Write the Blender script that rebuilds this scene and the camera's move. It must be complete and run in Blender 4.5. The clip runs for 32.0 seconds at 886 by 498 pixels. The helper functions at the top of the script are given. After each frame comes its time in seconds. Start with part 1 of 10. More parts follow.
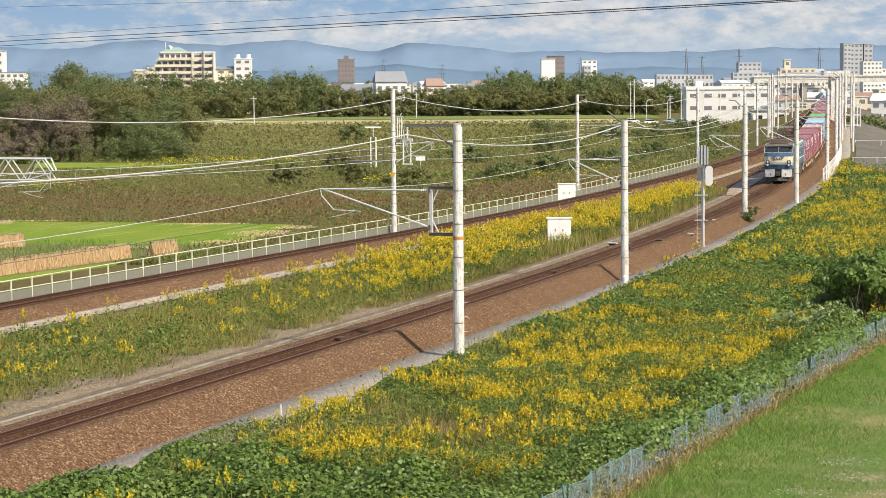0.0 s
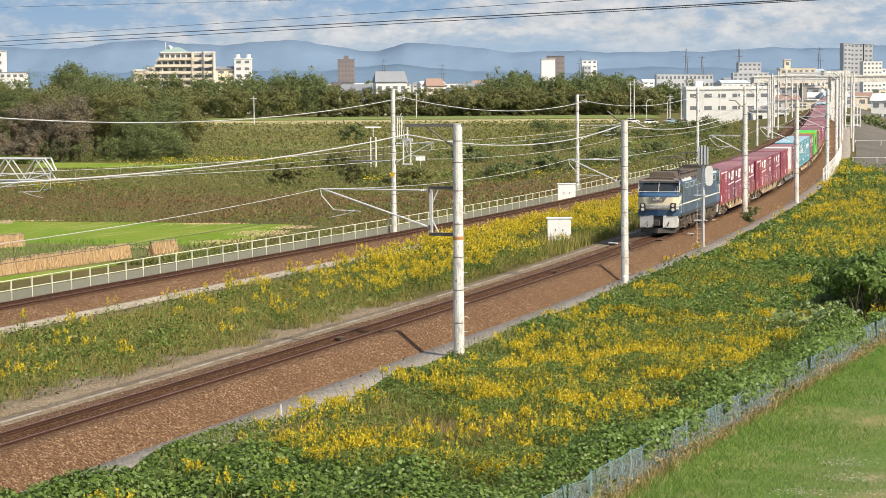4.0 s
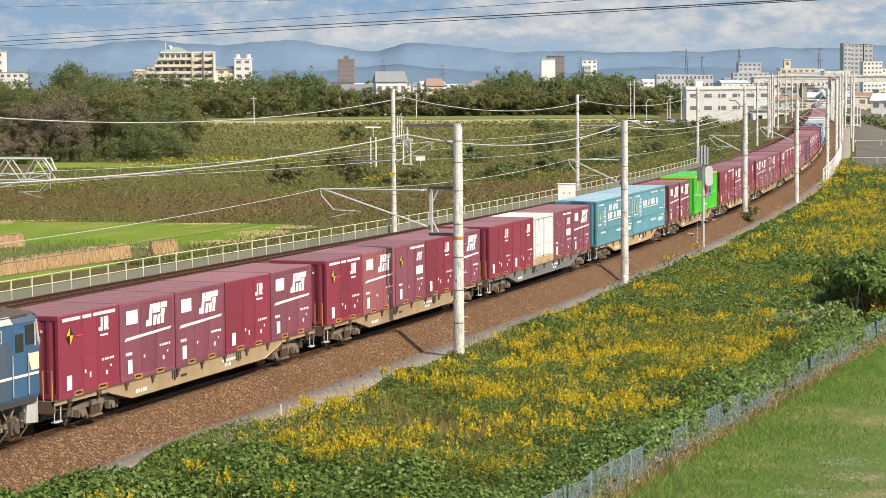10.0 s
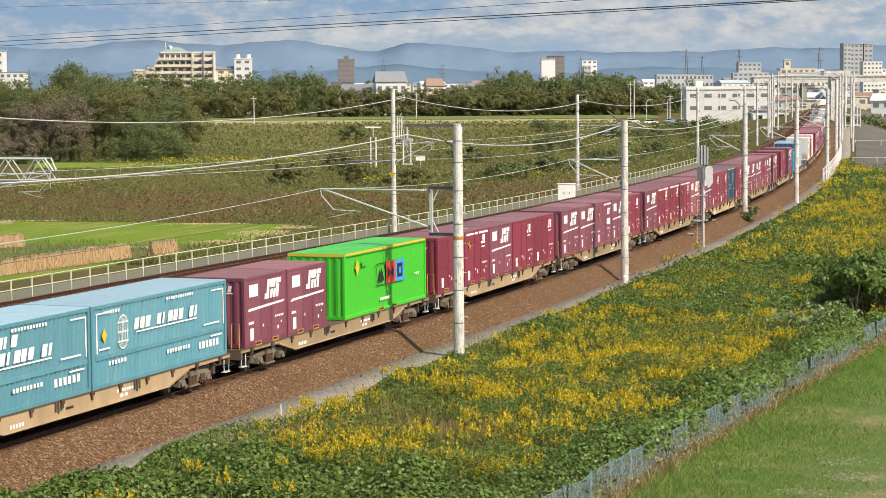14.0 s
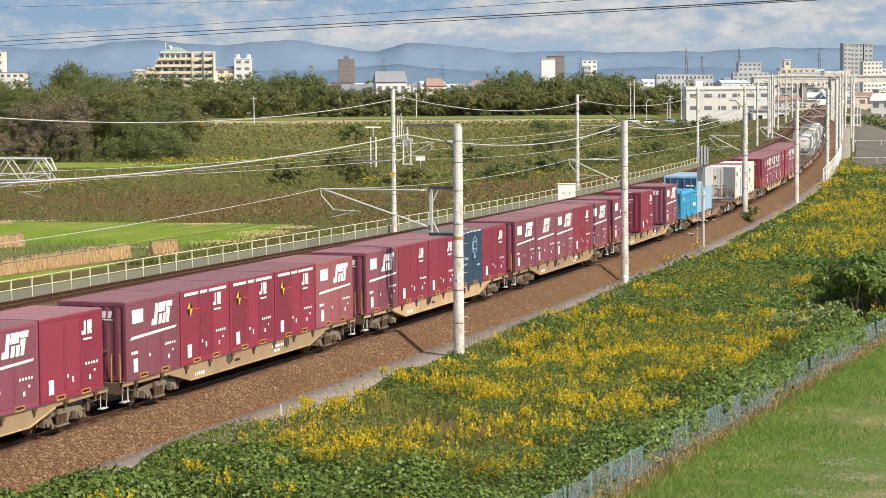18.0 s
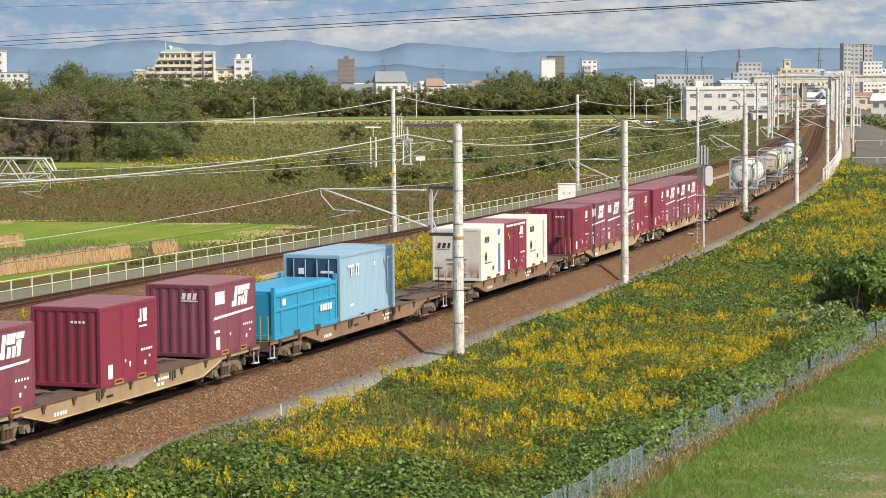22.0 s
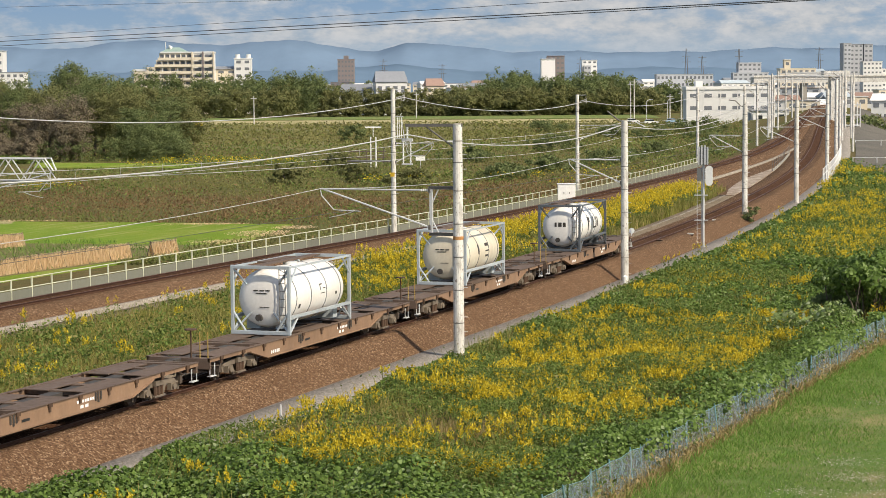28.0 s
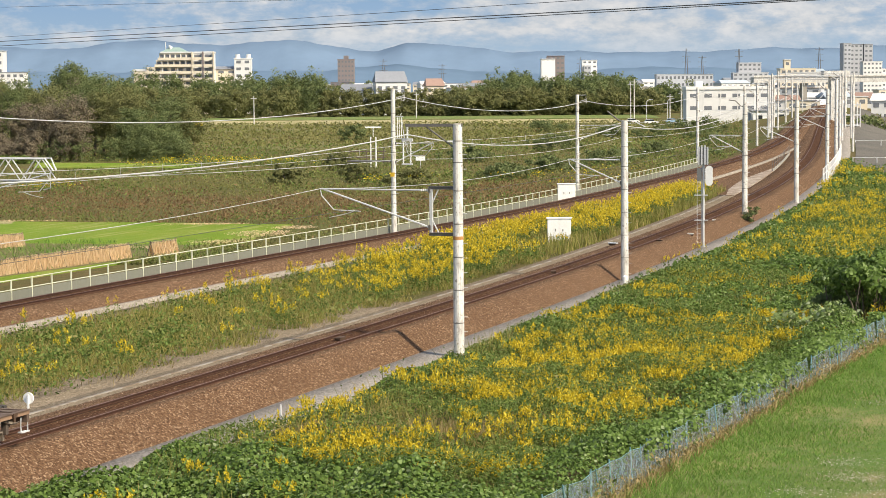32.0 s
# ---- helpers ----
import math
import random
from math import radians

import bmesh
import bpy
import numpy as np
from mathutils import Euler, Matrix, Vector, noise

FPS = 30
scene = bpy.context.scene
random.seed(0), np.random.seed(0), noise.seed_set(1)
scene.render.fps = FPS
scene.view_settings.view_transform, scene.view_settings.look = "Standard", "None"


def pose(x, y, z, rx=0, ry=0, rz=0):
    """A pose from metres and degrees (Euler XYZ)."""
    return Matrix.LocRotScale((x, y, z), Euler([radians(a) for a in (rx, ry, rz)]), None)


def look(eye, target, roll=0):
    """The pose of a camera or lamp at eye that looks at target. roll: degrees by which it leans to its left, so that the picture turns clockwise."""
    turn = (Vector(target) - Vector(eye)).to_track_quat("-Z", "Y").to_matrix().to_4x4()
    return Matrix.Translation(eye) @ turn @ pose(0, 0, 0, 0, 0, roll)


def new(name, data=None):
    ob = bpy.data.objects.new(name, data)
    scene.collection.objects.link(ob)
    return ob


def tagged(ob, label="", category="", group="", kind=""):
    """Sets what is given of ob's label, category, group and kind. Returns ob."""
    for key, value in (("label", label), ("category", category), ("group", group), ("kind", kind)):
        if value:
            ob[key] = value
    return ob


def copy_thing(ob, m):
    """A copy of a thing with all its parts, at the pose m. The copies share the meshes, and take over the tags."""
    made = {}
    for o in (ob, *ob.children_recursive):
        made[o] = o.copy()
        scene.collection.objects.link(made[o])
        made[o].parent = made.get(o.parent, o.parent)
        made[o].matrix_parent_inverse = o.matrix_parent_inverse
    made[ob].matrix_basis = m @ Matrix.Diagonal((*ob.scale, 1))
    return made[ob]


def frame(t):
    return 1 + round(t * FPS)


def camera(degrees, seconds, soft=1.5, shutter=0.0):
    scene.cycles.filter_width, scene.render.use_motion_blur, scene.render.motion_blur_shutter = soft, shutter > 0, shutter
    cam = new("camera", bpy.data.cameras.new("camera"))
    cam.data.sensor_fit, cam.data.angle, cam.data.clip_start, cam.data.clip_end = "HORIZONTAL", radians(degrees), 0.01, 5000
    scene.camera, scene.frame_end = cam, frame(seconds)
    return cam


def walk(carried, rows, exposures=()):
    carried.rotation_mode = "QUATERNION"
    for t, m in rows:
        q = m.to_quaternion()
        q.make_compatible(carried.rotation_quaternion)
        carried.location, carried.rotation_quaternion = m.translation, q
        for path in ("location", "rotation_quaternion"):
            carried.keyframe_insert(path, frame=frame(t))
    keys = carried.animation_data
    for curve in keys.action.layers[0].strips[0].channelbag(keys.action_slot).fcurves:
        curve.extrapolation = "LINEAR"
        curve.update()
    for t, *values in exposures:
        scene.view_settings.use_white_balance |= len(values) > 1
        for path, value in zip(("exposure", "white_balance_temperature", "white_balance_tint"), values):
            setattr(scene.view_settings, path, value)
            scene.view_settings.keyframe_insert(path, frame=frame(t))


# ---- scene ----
# the camera stands still on high ground beside the line
cam = camera(23.8686, 32.0, soft=0.8)
EYE = Vector((0, 0, 10.223))
CAM_POSE = look(EYE, EYE + Vector((0, 99.7033, -7.6978)), roll=-0.4387)
walk(cam, [(0, CAM_POSE), (32, CAM_POSE)], [
    (0, 0.48, 7300, 10), (8, 0.46, 7300, 10), (10, 0.38, 7300, 10), (14, 0.30, 7300, 10), (17, 0.37, 7300, 10),
    (20, 0.37, 7300, 10), (22, 0.30, 7300, 10), (23, 0.25, 7300, 10), (24, 0.15, 7300, 10), (25, 0.31, 7300, 10), (28, 0.21, 7300, 10), (30, 0.18, 7300, 10),
    (31, 0.30, 7300, 10), (32, 0.48, 7300, 10)])

# ---------------- light ----------------
SUN_ELEV, SUN_PLAN = 43.0, -41.0   # degrees; the plan angle is counted from +x towards +y
sun_way = Vector((math.cos(radians(SUN_ELEV)) * math.cos(radians(SUN_PLAN)),
                  math.cos(radians(SUN_ELEV)) * math.sin(radians(SUN_PLAN)),
                  math.sin(radians(SUN_ELEV))))
world = bpy.data.worlds.new("world")
scene.world = world
world.use_nodes = True
wn = world.node_tree.nodes
wn.clear()
w_out = wn.new("ShaderNodeOutputWorld")
w_bg = wn.new("ShaderNodeBackground")
w_sky = wn.new("ShaderNodeTexSky")
w_sky.sky_type = 'NISHITA'
w_sky.sun_disc = False
w_sky.sun_elevation = radians(SUN_ELEV)
w_sky.sun_rotation = radians(90 - SUN_PLAN)
w_sky.air_density, w_sky.dust_density, w_sky.ozone_density = 1.0, 1.2, 1.0
w_bg.inputs["Strength"].default_value = 0.14
world.node_tree.links.new(w_sky.outputs[0], w_bg.inputs[0])
world.node_tree.links.new(w_bg.outputs[0], w_out.inputs[0])
sun_data = bpy.data.lights.new("sun", 'SUN')
sun_data.energy, sun_data.angle, sun_data.color = 4.6, radians(0.55), (1.0, 0.94, 0.84)
sun = new("sun", sun_data)
sun.matrix_world = look(sun_way * 300, (0, 0, 0))

# ---------------- materials ----------------
def nodes_of(name):
    m = bpy.data.materials.new(name)
    m.use_nodes = True
    t = m.node_tree
    return m, t, t.nodes, t.links, t.nodes["Principled BSDF"]


def mixc(t, fac, a, b, mode='MIX'):
    n = t.nodes.new("ShaderNodeMix")
    n.data_type, n.blend_type = 'RGBA', mode
    for sock, val in ((n.inputs[0], fac), (n.inputs[6], a), (n.inputs[7], b)):
        if isinstance(val, (int, float)):
            sock.default_value = val
        elif isinstance(val, tuple):
            sock.default_value = (*val[:3], 1)
        else:
            t.links.new(val, sock)
    return n.outputs[2]


def ramp(t, fac, stops, ease='LINEAR'):
    n = t.nodes.new("ShaderNodeValToRGB")
    n.color_ramp.interpolation = ease
    e = n.color_ramp.elements
    while len(e) < len(stops):
        e.new(0.5)
    for k, (p, c) in enumerate(stops):
        e[k].position, e[k].color = p, ((*c[:3], 1) if isinstance(c, tuple) else (c, c, c, 1))
    t.links.new(fac, n.inputs[0])
    return n.outputs[0]


def noise_of(t, scale, detail=3.0, rough=0.55, stretch=None, vec=None):
    tc = t.nodes.new("ShaderNodeTexCoord")
    src = vec or tc.outputs["Object"]
    if stretch:
        mp = t.nodes.new("ShaderNodeMapping")
        mp.inputs["Scale"].default_value = stretch
        t.links.new(src, mp.inputs[0])
        src = mp.outputs[0]
    n = t.nodes.new("ShaderNodeTexNoise")
    n.inputs["Scale"].default_value, n.inputs["Detail"].default_value, n.inputs["Roughness"].default_value = scale, detail, rough
    t.links.new(src, n.inputs["Vector"])
    return n.outputs["Fac"]


def bump_of(t, height, strength, dist):
    b = t.nodes.new("ShaderNodeBump")
    b.inputs["Strength"].default_value, b.inputs["Distance"].default_value = strength, dist
    t.links.new(height, b.inputs["Height"])
    return b.outputs[0]


def paint(name, col, rough=0.5, metal=0.0, wear=0.25, dirt=(0.10, 0.07, 0.05), big=0.8, fine=9.0, streak=True, per=0.12):
    """A painted or plain surface with grain at two scales, dirt that runs down it, and a shade of its own for every object."""
    m, t, n, l, b = nodes_of(name)
    base = mixc(t, noise_of(t, fine, 4), tuple(c * 0.86 for c in col), tuple(min(1, c * 1.12) for c in col))
    info = n.new("ShaderNodeObjectInfo")
    shade = ramp(t, info.outputs["Random"], [(0, tuple([1 - per] * 3)), (1, tuple([1 + per * 0.4] * 3))])
    base = mixc(t, 1.0, base, shade, 'MULTIPLY')
    d = noise_of(t, big, 5, 0.62, (1.0, 1.0, 0.25) if streak else None)
    fac = ramp(t, d, [(0.45, 0.0), (0.78, wear)])
    l.new(mixc(t, fac, base, dirt), b.inputs["Base Color"])
    l.new(ramp(t, noise_of(t, 4.0, 3), [(0.3, rough * 0.85), (0.7, min(1, rough * 1.15))]), b.inputs["Roughness"])
    b.inputs["Metallic"].default_value = metal
    l.new(bump_of(t, noise_of(t, 22.0, 3), 0.12, 0.01), b.inputs["Normal"])
    return m


def plain(name, col, rough=0.6, metal=0.0, emit=0.0):
    m, t, n, l, b = nodes_of(name)
    base = mixc(t, noise_of(t, 14.0, 3), tuple(c * 0.85 for c in col), tuple(min(1, c * 1.1) for c in col))
    l.new(base, b.inputs["Base Color"])
    b.inputs["Roughness"].default_value, b.inputs["Metallic"].default_value = rough, metal
    if emit:
        b.inputs["Emission Color"].default_value = (*col, 1)
        b.inputs["Emission Strength"].default_value = emit
    return m


def leafy(name, stops, rough=0.55, trans=0.35, patch=None):
    """Foliage: every leaf takes its shade from its own random number, with light coming through it."""
    m, t, n, l, b = nodes_of(name)
    g = n.new("ShaderNodeNewGeometry")
    col = ramp(t, g.outputs["Random Per Island"], stops)
    big = noise_of(t, 0.35, 3)
    col = mixc(t, ramp(t, big, [(0.35, 0.0), (0.65, 0.5)]), col, patch or stops[0][1])
    l.new(col, b.inputs["Base Color"])
    b.inputs["Roughness"].default_value = rough
    b.inputs["Specular IOR Level"].default_value = 0.16
    tr = n.new("ShaderNodeBsdfTranslucent")
    l.new(col, tr.inputs[0])
    mx = n.new("ShaderNodeMixShader")
    mx.inputs[0].default_value = trans
    l.new(b.outputs[0], mx.inputs[1])
    l.new(tr.outputs[0], mx.inputs[2])
    l.new(mx.outputs[0], n["Material Output"].inputs[0])
    return m


def gravel(name, stops, scale, bump=0.9):
    m, t, n, l, b = nodes_of(name)
    tc = n.new("ShaderNodeTexCoord")
    v = n.new("ShaderNodeTexVoronoi")
    v.inputs["Scale"].default_value = scale
    l.new(tc.outputs["Object"], v.inputs["Vector"])
    sep = n.new("ShaderNodeSeparateColor")
    l.new(v.outputs["Color"], sep.inputs[0])
    col = ramp(t, sep.outputs[0], stops)
    big = noise_of(t, 0.5, 4)
    col = mixc(t, ramp(t, big, [(0.35, 0.0), (0.7, 0.45)]), col, tuple(c * 0.7 for c in stops[1][1]))
    l.new(col, b.inputs["Base Color"])
    b.inputs["Roughness"].default_value = 0.92
    b.inputs["Specular IOR Level"].default_value = 0.06
    l.new(bump_of(t, v.outputs["Distance"], bump, 0.04), b.inputs["Normal"])
    return m


M = {}
M["ballast"] = gravel("ballast_stone", [(0.0, (0.052, 0.029, 0.016)), (0.5, (0.125, 0.070, 0.039)), (0.82, (0.180, 0.108, 0.062)), (1.0, (0.38, 0.27, 0.18))], 19.0, 0.5)
M["grit"] = gravel("grey_grit", [(0.0, (0.17, 0.145, 0.115)), (0.5, (0.27, 0.24, 0.20)), (1.0, (0.40, 0.36, 0.31))], 16.0, 0.5)
M["pathgrit"] = gravel("pale_path_grit", [(0.0, (0.215, 0.188, 0.157)), (0.5, (0.32, 0.29, 0.25)), (1.0, (0.45, 0.41, 0.36))], 16.0, 0.5)


def half_buried(name, a, b):
    """Concrete that dry soil and gravel cover in places."""
    m, t, n, l, bs = nodes_of(name)
    cover = ramp(t, noise_of(t, 0.8, 5, 0.7), [(0.44, 0.0), (0.56, 1.0)])
    stain = mixc(t, noise_of(t, 9.0, 4), tuple(c * 0.75 for c in a), a)
    l.new(mixc(t, cover, stain, b), bs.inputs["Base Color"])
    bs.inputs["Roughness"].default_value = 0.9
    l.new(bump_of(t, noise_of(t, 30.0, 3), 0.4, 0.02), bs.inputs["Normal"])
    return m


M["buried"] = half_buried("buried_trough", (0.29, 0.26, 0.22), (0.16, 0.115, 0.075))
M["paleslab"] = half_buried("sandy_concrete", (0.42, 0.355, 0.285), (0.20, 0.140, 0.095))
M["soil"] = gravel("dry_soil", [(0.0, (0.05, 0.040, 0.022)), (0.5, (0.085, 0.065, 0.038)), (1.0, (0.13, 0.10, 0.06))], 7.0, 0.5)
M["rail"] = paint("rusty_rail", (0.10, 0.048, 0.030), 0.6, 0.4, 0.5, (0.05, 0.025, 0.018), 2.0)
M["railhead"] = paint("worn_rail_head", (0.17, 0.095, 0.065), 0.45, 0.4, 0.4, (0.10, 0.05, 0.03), 2.0)
M["sleeper"] = paint("sleeper", (0.10, 0.062, 0.045), 0.9, 0, 0.6, (0.05, 0.028, 0.018), 1.5, streak=False)
M["concrete"] = paint("concrete", (0.33, 0.31, 0.27), 0.85, 0, 0.5, (0.16, 0.14, 0.11), 0.7)
def mast_concrete():
    """Spun concrete: pale, with dark weather stains that run down and small chips."""
    m = paint("mast_concrete", (0.66, 0.645, 0.60), 0.8, 0, 0.5, (0.24, 0.21, 0.18), 1.2, 7.0, per=0.08)
    t = m.node_tree
    sock = t.nodes["Principled BSDF"].inputs[0]
    old = sock.links[0].from_socket
    runs = ramp(t, noise_of(t, 5.0, 6, 0.7, (1.0, 1.0, 0.22)), [(0.50, 0.0), (0.60, 0.55)])
    chips = ramp(t, noise_of(t, 11.0, 3, 0.6, (1.0, 1.0, 0.6)), [(0.60, 0.0), (0.66, 0.7)])
    t.links.new(mixc(t, chips, mixc(t, runs, old, (0.25, 0.22, 0.19)), (0.16, 0.13, 0.11)), sock)
    return m


M["mast"] = mast_concrete()
M["galv"] = paint("galvanised_steel", (0.60, 0.61, 0.61), 0.5, 0.1, 0.3, (0.22, 0.20, 0.18), 1.5)
M["steel_dark"] = paint("weathered_steel", (0.16, 0.15, 0.14), 0.6, 0.3, 0.4, (0.08, 0.05, 0.035), 1.5)
M["white"] = paint("white_paint", (0.80, 0.80, 0.78), 0.45, 0, 0.18, (0.35, 0.29, 0.22), 0.9, per=0.04)
M["mark"] = paint("white_marking", (0.82, 0.80, 0.80), 0.5, 0, 0.25, (0.40, 0.25, 0.25), 2.5, streak=False, per=0.04)
M["porcelain"] = plain("porcelain", (0.82, 0.82, 0.80), 0.25)
M["rust"] = paint("rusted_steel", (0.10, 0.058, 0.035), 0.8, 0.2, 0.5, (0.04, 0.022, 0.015), 1.2)
M["black"] = plain("black_parts", (0.02, 0.02, 0.02), 0.5)
M["yellow"] = plain("yellow_paint", (0.40, 0.27, 0.07), 0.55)
M["orange"] = paint("worn_orange_paint", (0.46, 0.22, 0.07), 0.6, 0, 0.7, (0.16, 0.09, 0.05), 5.0)
M["fence"] = paint("fence_paint", (0.58, 0.59, 0.44), 0.6, 0, 0.3, (0.3, 0.27, 0.18), 1.2)
M["fencepanel"] = paint("fence_panel", (0.165, 0.17, 0.135), 0.9, 0, 0.5, (0.18, 0.17, 0.12), 0.8)
# train paints
M["wine"] = paint("wine_red_paint", (0.238, 0.032, 0.062), 0.42, 0, 0.22, (0.15, 0.05, 0.055), 0.8, per=0.22)
M["plum"] = paint("faded_plum_paint", (0.205, 0.054, 0.086), 0.55, 0, 0.35, (0.26, 0.14, 0.155), 0.8, per=0.25)
M["pinkish"] = paint("chalky_red_paint", (0.26, 0.075, 0.090), 0.7, 0, 0.4, (0.30, 0.16, 0.16), 0.8, per=0.1)
M["roofred"] = paint("dusty_red_roof", (0.25, 0.115, 0.13), 0.8, 0, 0.5, (0.15, 0.10, 0.10), 0.5, streak=False, per=0.25)
M["redend"] = paint("dark_red_end", (0.235, 0.036, 0.060), 0.5, 0, 0.3, (0.09, 0.035, 0.035), 0.8)
M["teal"] = paint("teal_paint", (0.085, 0.255, 0.325), 0.45, 0, 0.35, (0.22, 0.37, 0.42), 0.8)
M["tealroof"] = paint("teal_roof", (0.30, 0.46, 0.55), 0.6, 0, 0.3, (0.25, 0.32, 0.36), 0.6, streak=False)
M["green"] = paint("bright_green_paint", (0.045, 0.46, 0.035), 0.4, 0, 0.12, (0.04, 0.30, 0.03), 0.8)
M["navy"] = paint("navy_paint", (0.024, 0.055, 0.105), 0.45, 0, 0.2, (0.06, 0.08, 0.11), 0.8)
M["skyblue"] = paint("bright_blue_paint", (0.025, 0.30, 0.52), 0.4, 0, 0.15, (0.05, 0.28, 0.45), 0.8)
M["paleblue"] = paint("pale_blue_paint", (0.26, 0.41, 0.54), 0.5, 0, 0.2, (0.42, 0.52, 0.58), 0.8)
M["cream"] = paint("off_white_paint", (0.76, 0.73, 0.66), 0.5, 0, 0.22, (0.45, 0.30, 0.18), 0.7)
M["tank"] = paint("tank_white", (0.84, 0.82, 0.78), 0.4, 0, 0.18, (0.40, 0.30, 0.2), 0.6)
M["tankdirty"] = paint("tank_cream_dirty", (0.72, 0.66, 0.53), 0.5, 0, 0.5, (0.32, 0.22, 0.13), 0.7)
M["tankframe"] = paint("tank_frame_grey", (0.42, 0.47, 0.50), 0.5, 0.1, 0.3, (0.2, 0.2, 0.2), 1.2)
M["tankframe_dark"] = paint("tank_frame_dark", (0.10, 0.115, 0.13), 0.55, 0.1, 0.3, (0.06, 0.05, 0.05), 1.2)
M["wagon"] = paint("wagon_tan_paint", (0.41, 0.295, 0.175), 0.65, 0, 0.45, (0.14, 0.085, 0.05), 0.9, per=0.3)
M["wagonbrown"] = paint("wagon_brown_paint", (0.255, 0.158, 0.097), 0.7, 0, 0.45, (0.08, 0.045, 0.03), 0.9, per=0.2)
M["wagongrey"] = paint("wagon_grey_paint", (0.15, 0.155, 0.155), 0.6, 0, 0.35, (0.10, 0.085, 0.07), 0.9)
M["deck"] = paint("wagon_deck", (0.125, 0.085, 0.062), 0.8, 0.1, 0.5, (0.06, 0.035, 0.025), 1.0, streak=False)
M["bogie"] = paint("bogie_steel", (0.195, 0.158, 0.118), 0.7, 0.1, 0.55, (0.06, 0.042, 0.032), 2.4)
M["gear"] = paint("running_gear", (0.105, 0.080, 0.060), 0.75, 0.15, 0.6, (0.035, 0.026, 0.020), 2.2)
M["geardark"] = paint("running_gear_dark", (0.055, 0.048, 0.042), 0.75, 0.1, 0.4, (0.03, 0.022, 0.018), 1.4)
M["locoblue"] = paint("loco_blue", (0.040, 0.105, 0.205), 0.38, 0, 0.35, (0.10, 0.12, 0.14), 0.9)
M["locogrey"] = paint("loco_dusty_blue_grey", (0.056, 0.096, 0.150), 0.45, 0, 0.55, (0.125, 0.115, 0.105), 0.6)
M["locofilter"] = paint("loco_dusty_filter", (0.075, 0.100, 0.135), 0.7, 0, 0.6, (0.14, 0.115, 0.10), 1.4)
M["lococream"] = paint("loco_cream", (0.74, 0.66, 0.47), 0.42, 0, 0.2, (0.40, 0.33, 0.24), 1.0)
M["locoroof"] = paint("loco_roof_dusty", (0.085, 0.064, 0.047), 0.8, 0, 0.5, (0.08, 0.055, 0.04), 0.8, streak=False)
M["skirt"] = paint("loco_skirt_grey", (0.50, 0.50, 0.48), 0.55, 0, 0.7, (0.20, 0.16, 0.12), 2.2)
M["locostripe"] = paint("loco_stripe_white", (0.76, 0.72, 0.61), 0.45, 0, 0.25, (0.40, 0.36, 0.30), 1.0)
# side window panes, with a grey reflection put into the glass colour
M["litpane"] = plain("reflection_grey_pane", (0.10, 0.12, 0.135), 0.15)
M["locovisor"] = paint("dusty_cab_roof", (0.27, 0.235, 0.215), 0.75, 0, 0.5, (0.12, 0.095, 0.08), 0.9, streak=False)
M["winframe"] = plain("pale_blue_frame", (0.36, 0.44, 0.50), 0.5)
M["darkglass"] = plain("dark_window", (0.03, 0.036, 0.04), 0.12)
M["lampoff"] = plain("lamp_lens", (0.6, 0.6, 0.55), 0.15)
M["insul_green"] = plain("signal_grey", (0.16, 0.165, 0.16), 0.6)
# ballast darkened by brake dust and by rail shade put into the colour
M["stained"] = gravel("stained_shaded_ballast", [(0.0, (0.034, 0.016, 0.009)), (0.5, (0.082, 0.039, 0.021)), (0.85, (0.115, 0.058, 0.032)), (1.0, (0.19, 0.11, 0.07))], 18.0)
M["diag_y"] = plain("hazard_yellow", (0.70, 0.45, 0.04), 0.5)
M["bluepatch"] = plain("blue_square", (0.03, 0.30, 0.70), 0.5)
M["redpatch"] = plain("red_square", (0.75, 0.06, 0.04), 0.5)
M["wirew"] = plain("aluminium_wire", (0.55, 0.55, 0.53), 0.5, 0.2)
M["wired"] = plain("dark_wire", (0.06, 0.06, 0.06), 0.6)
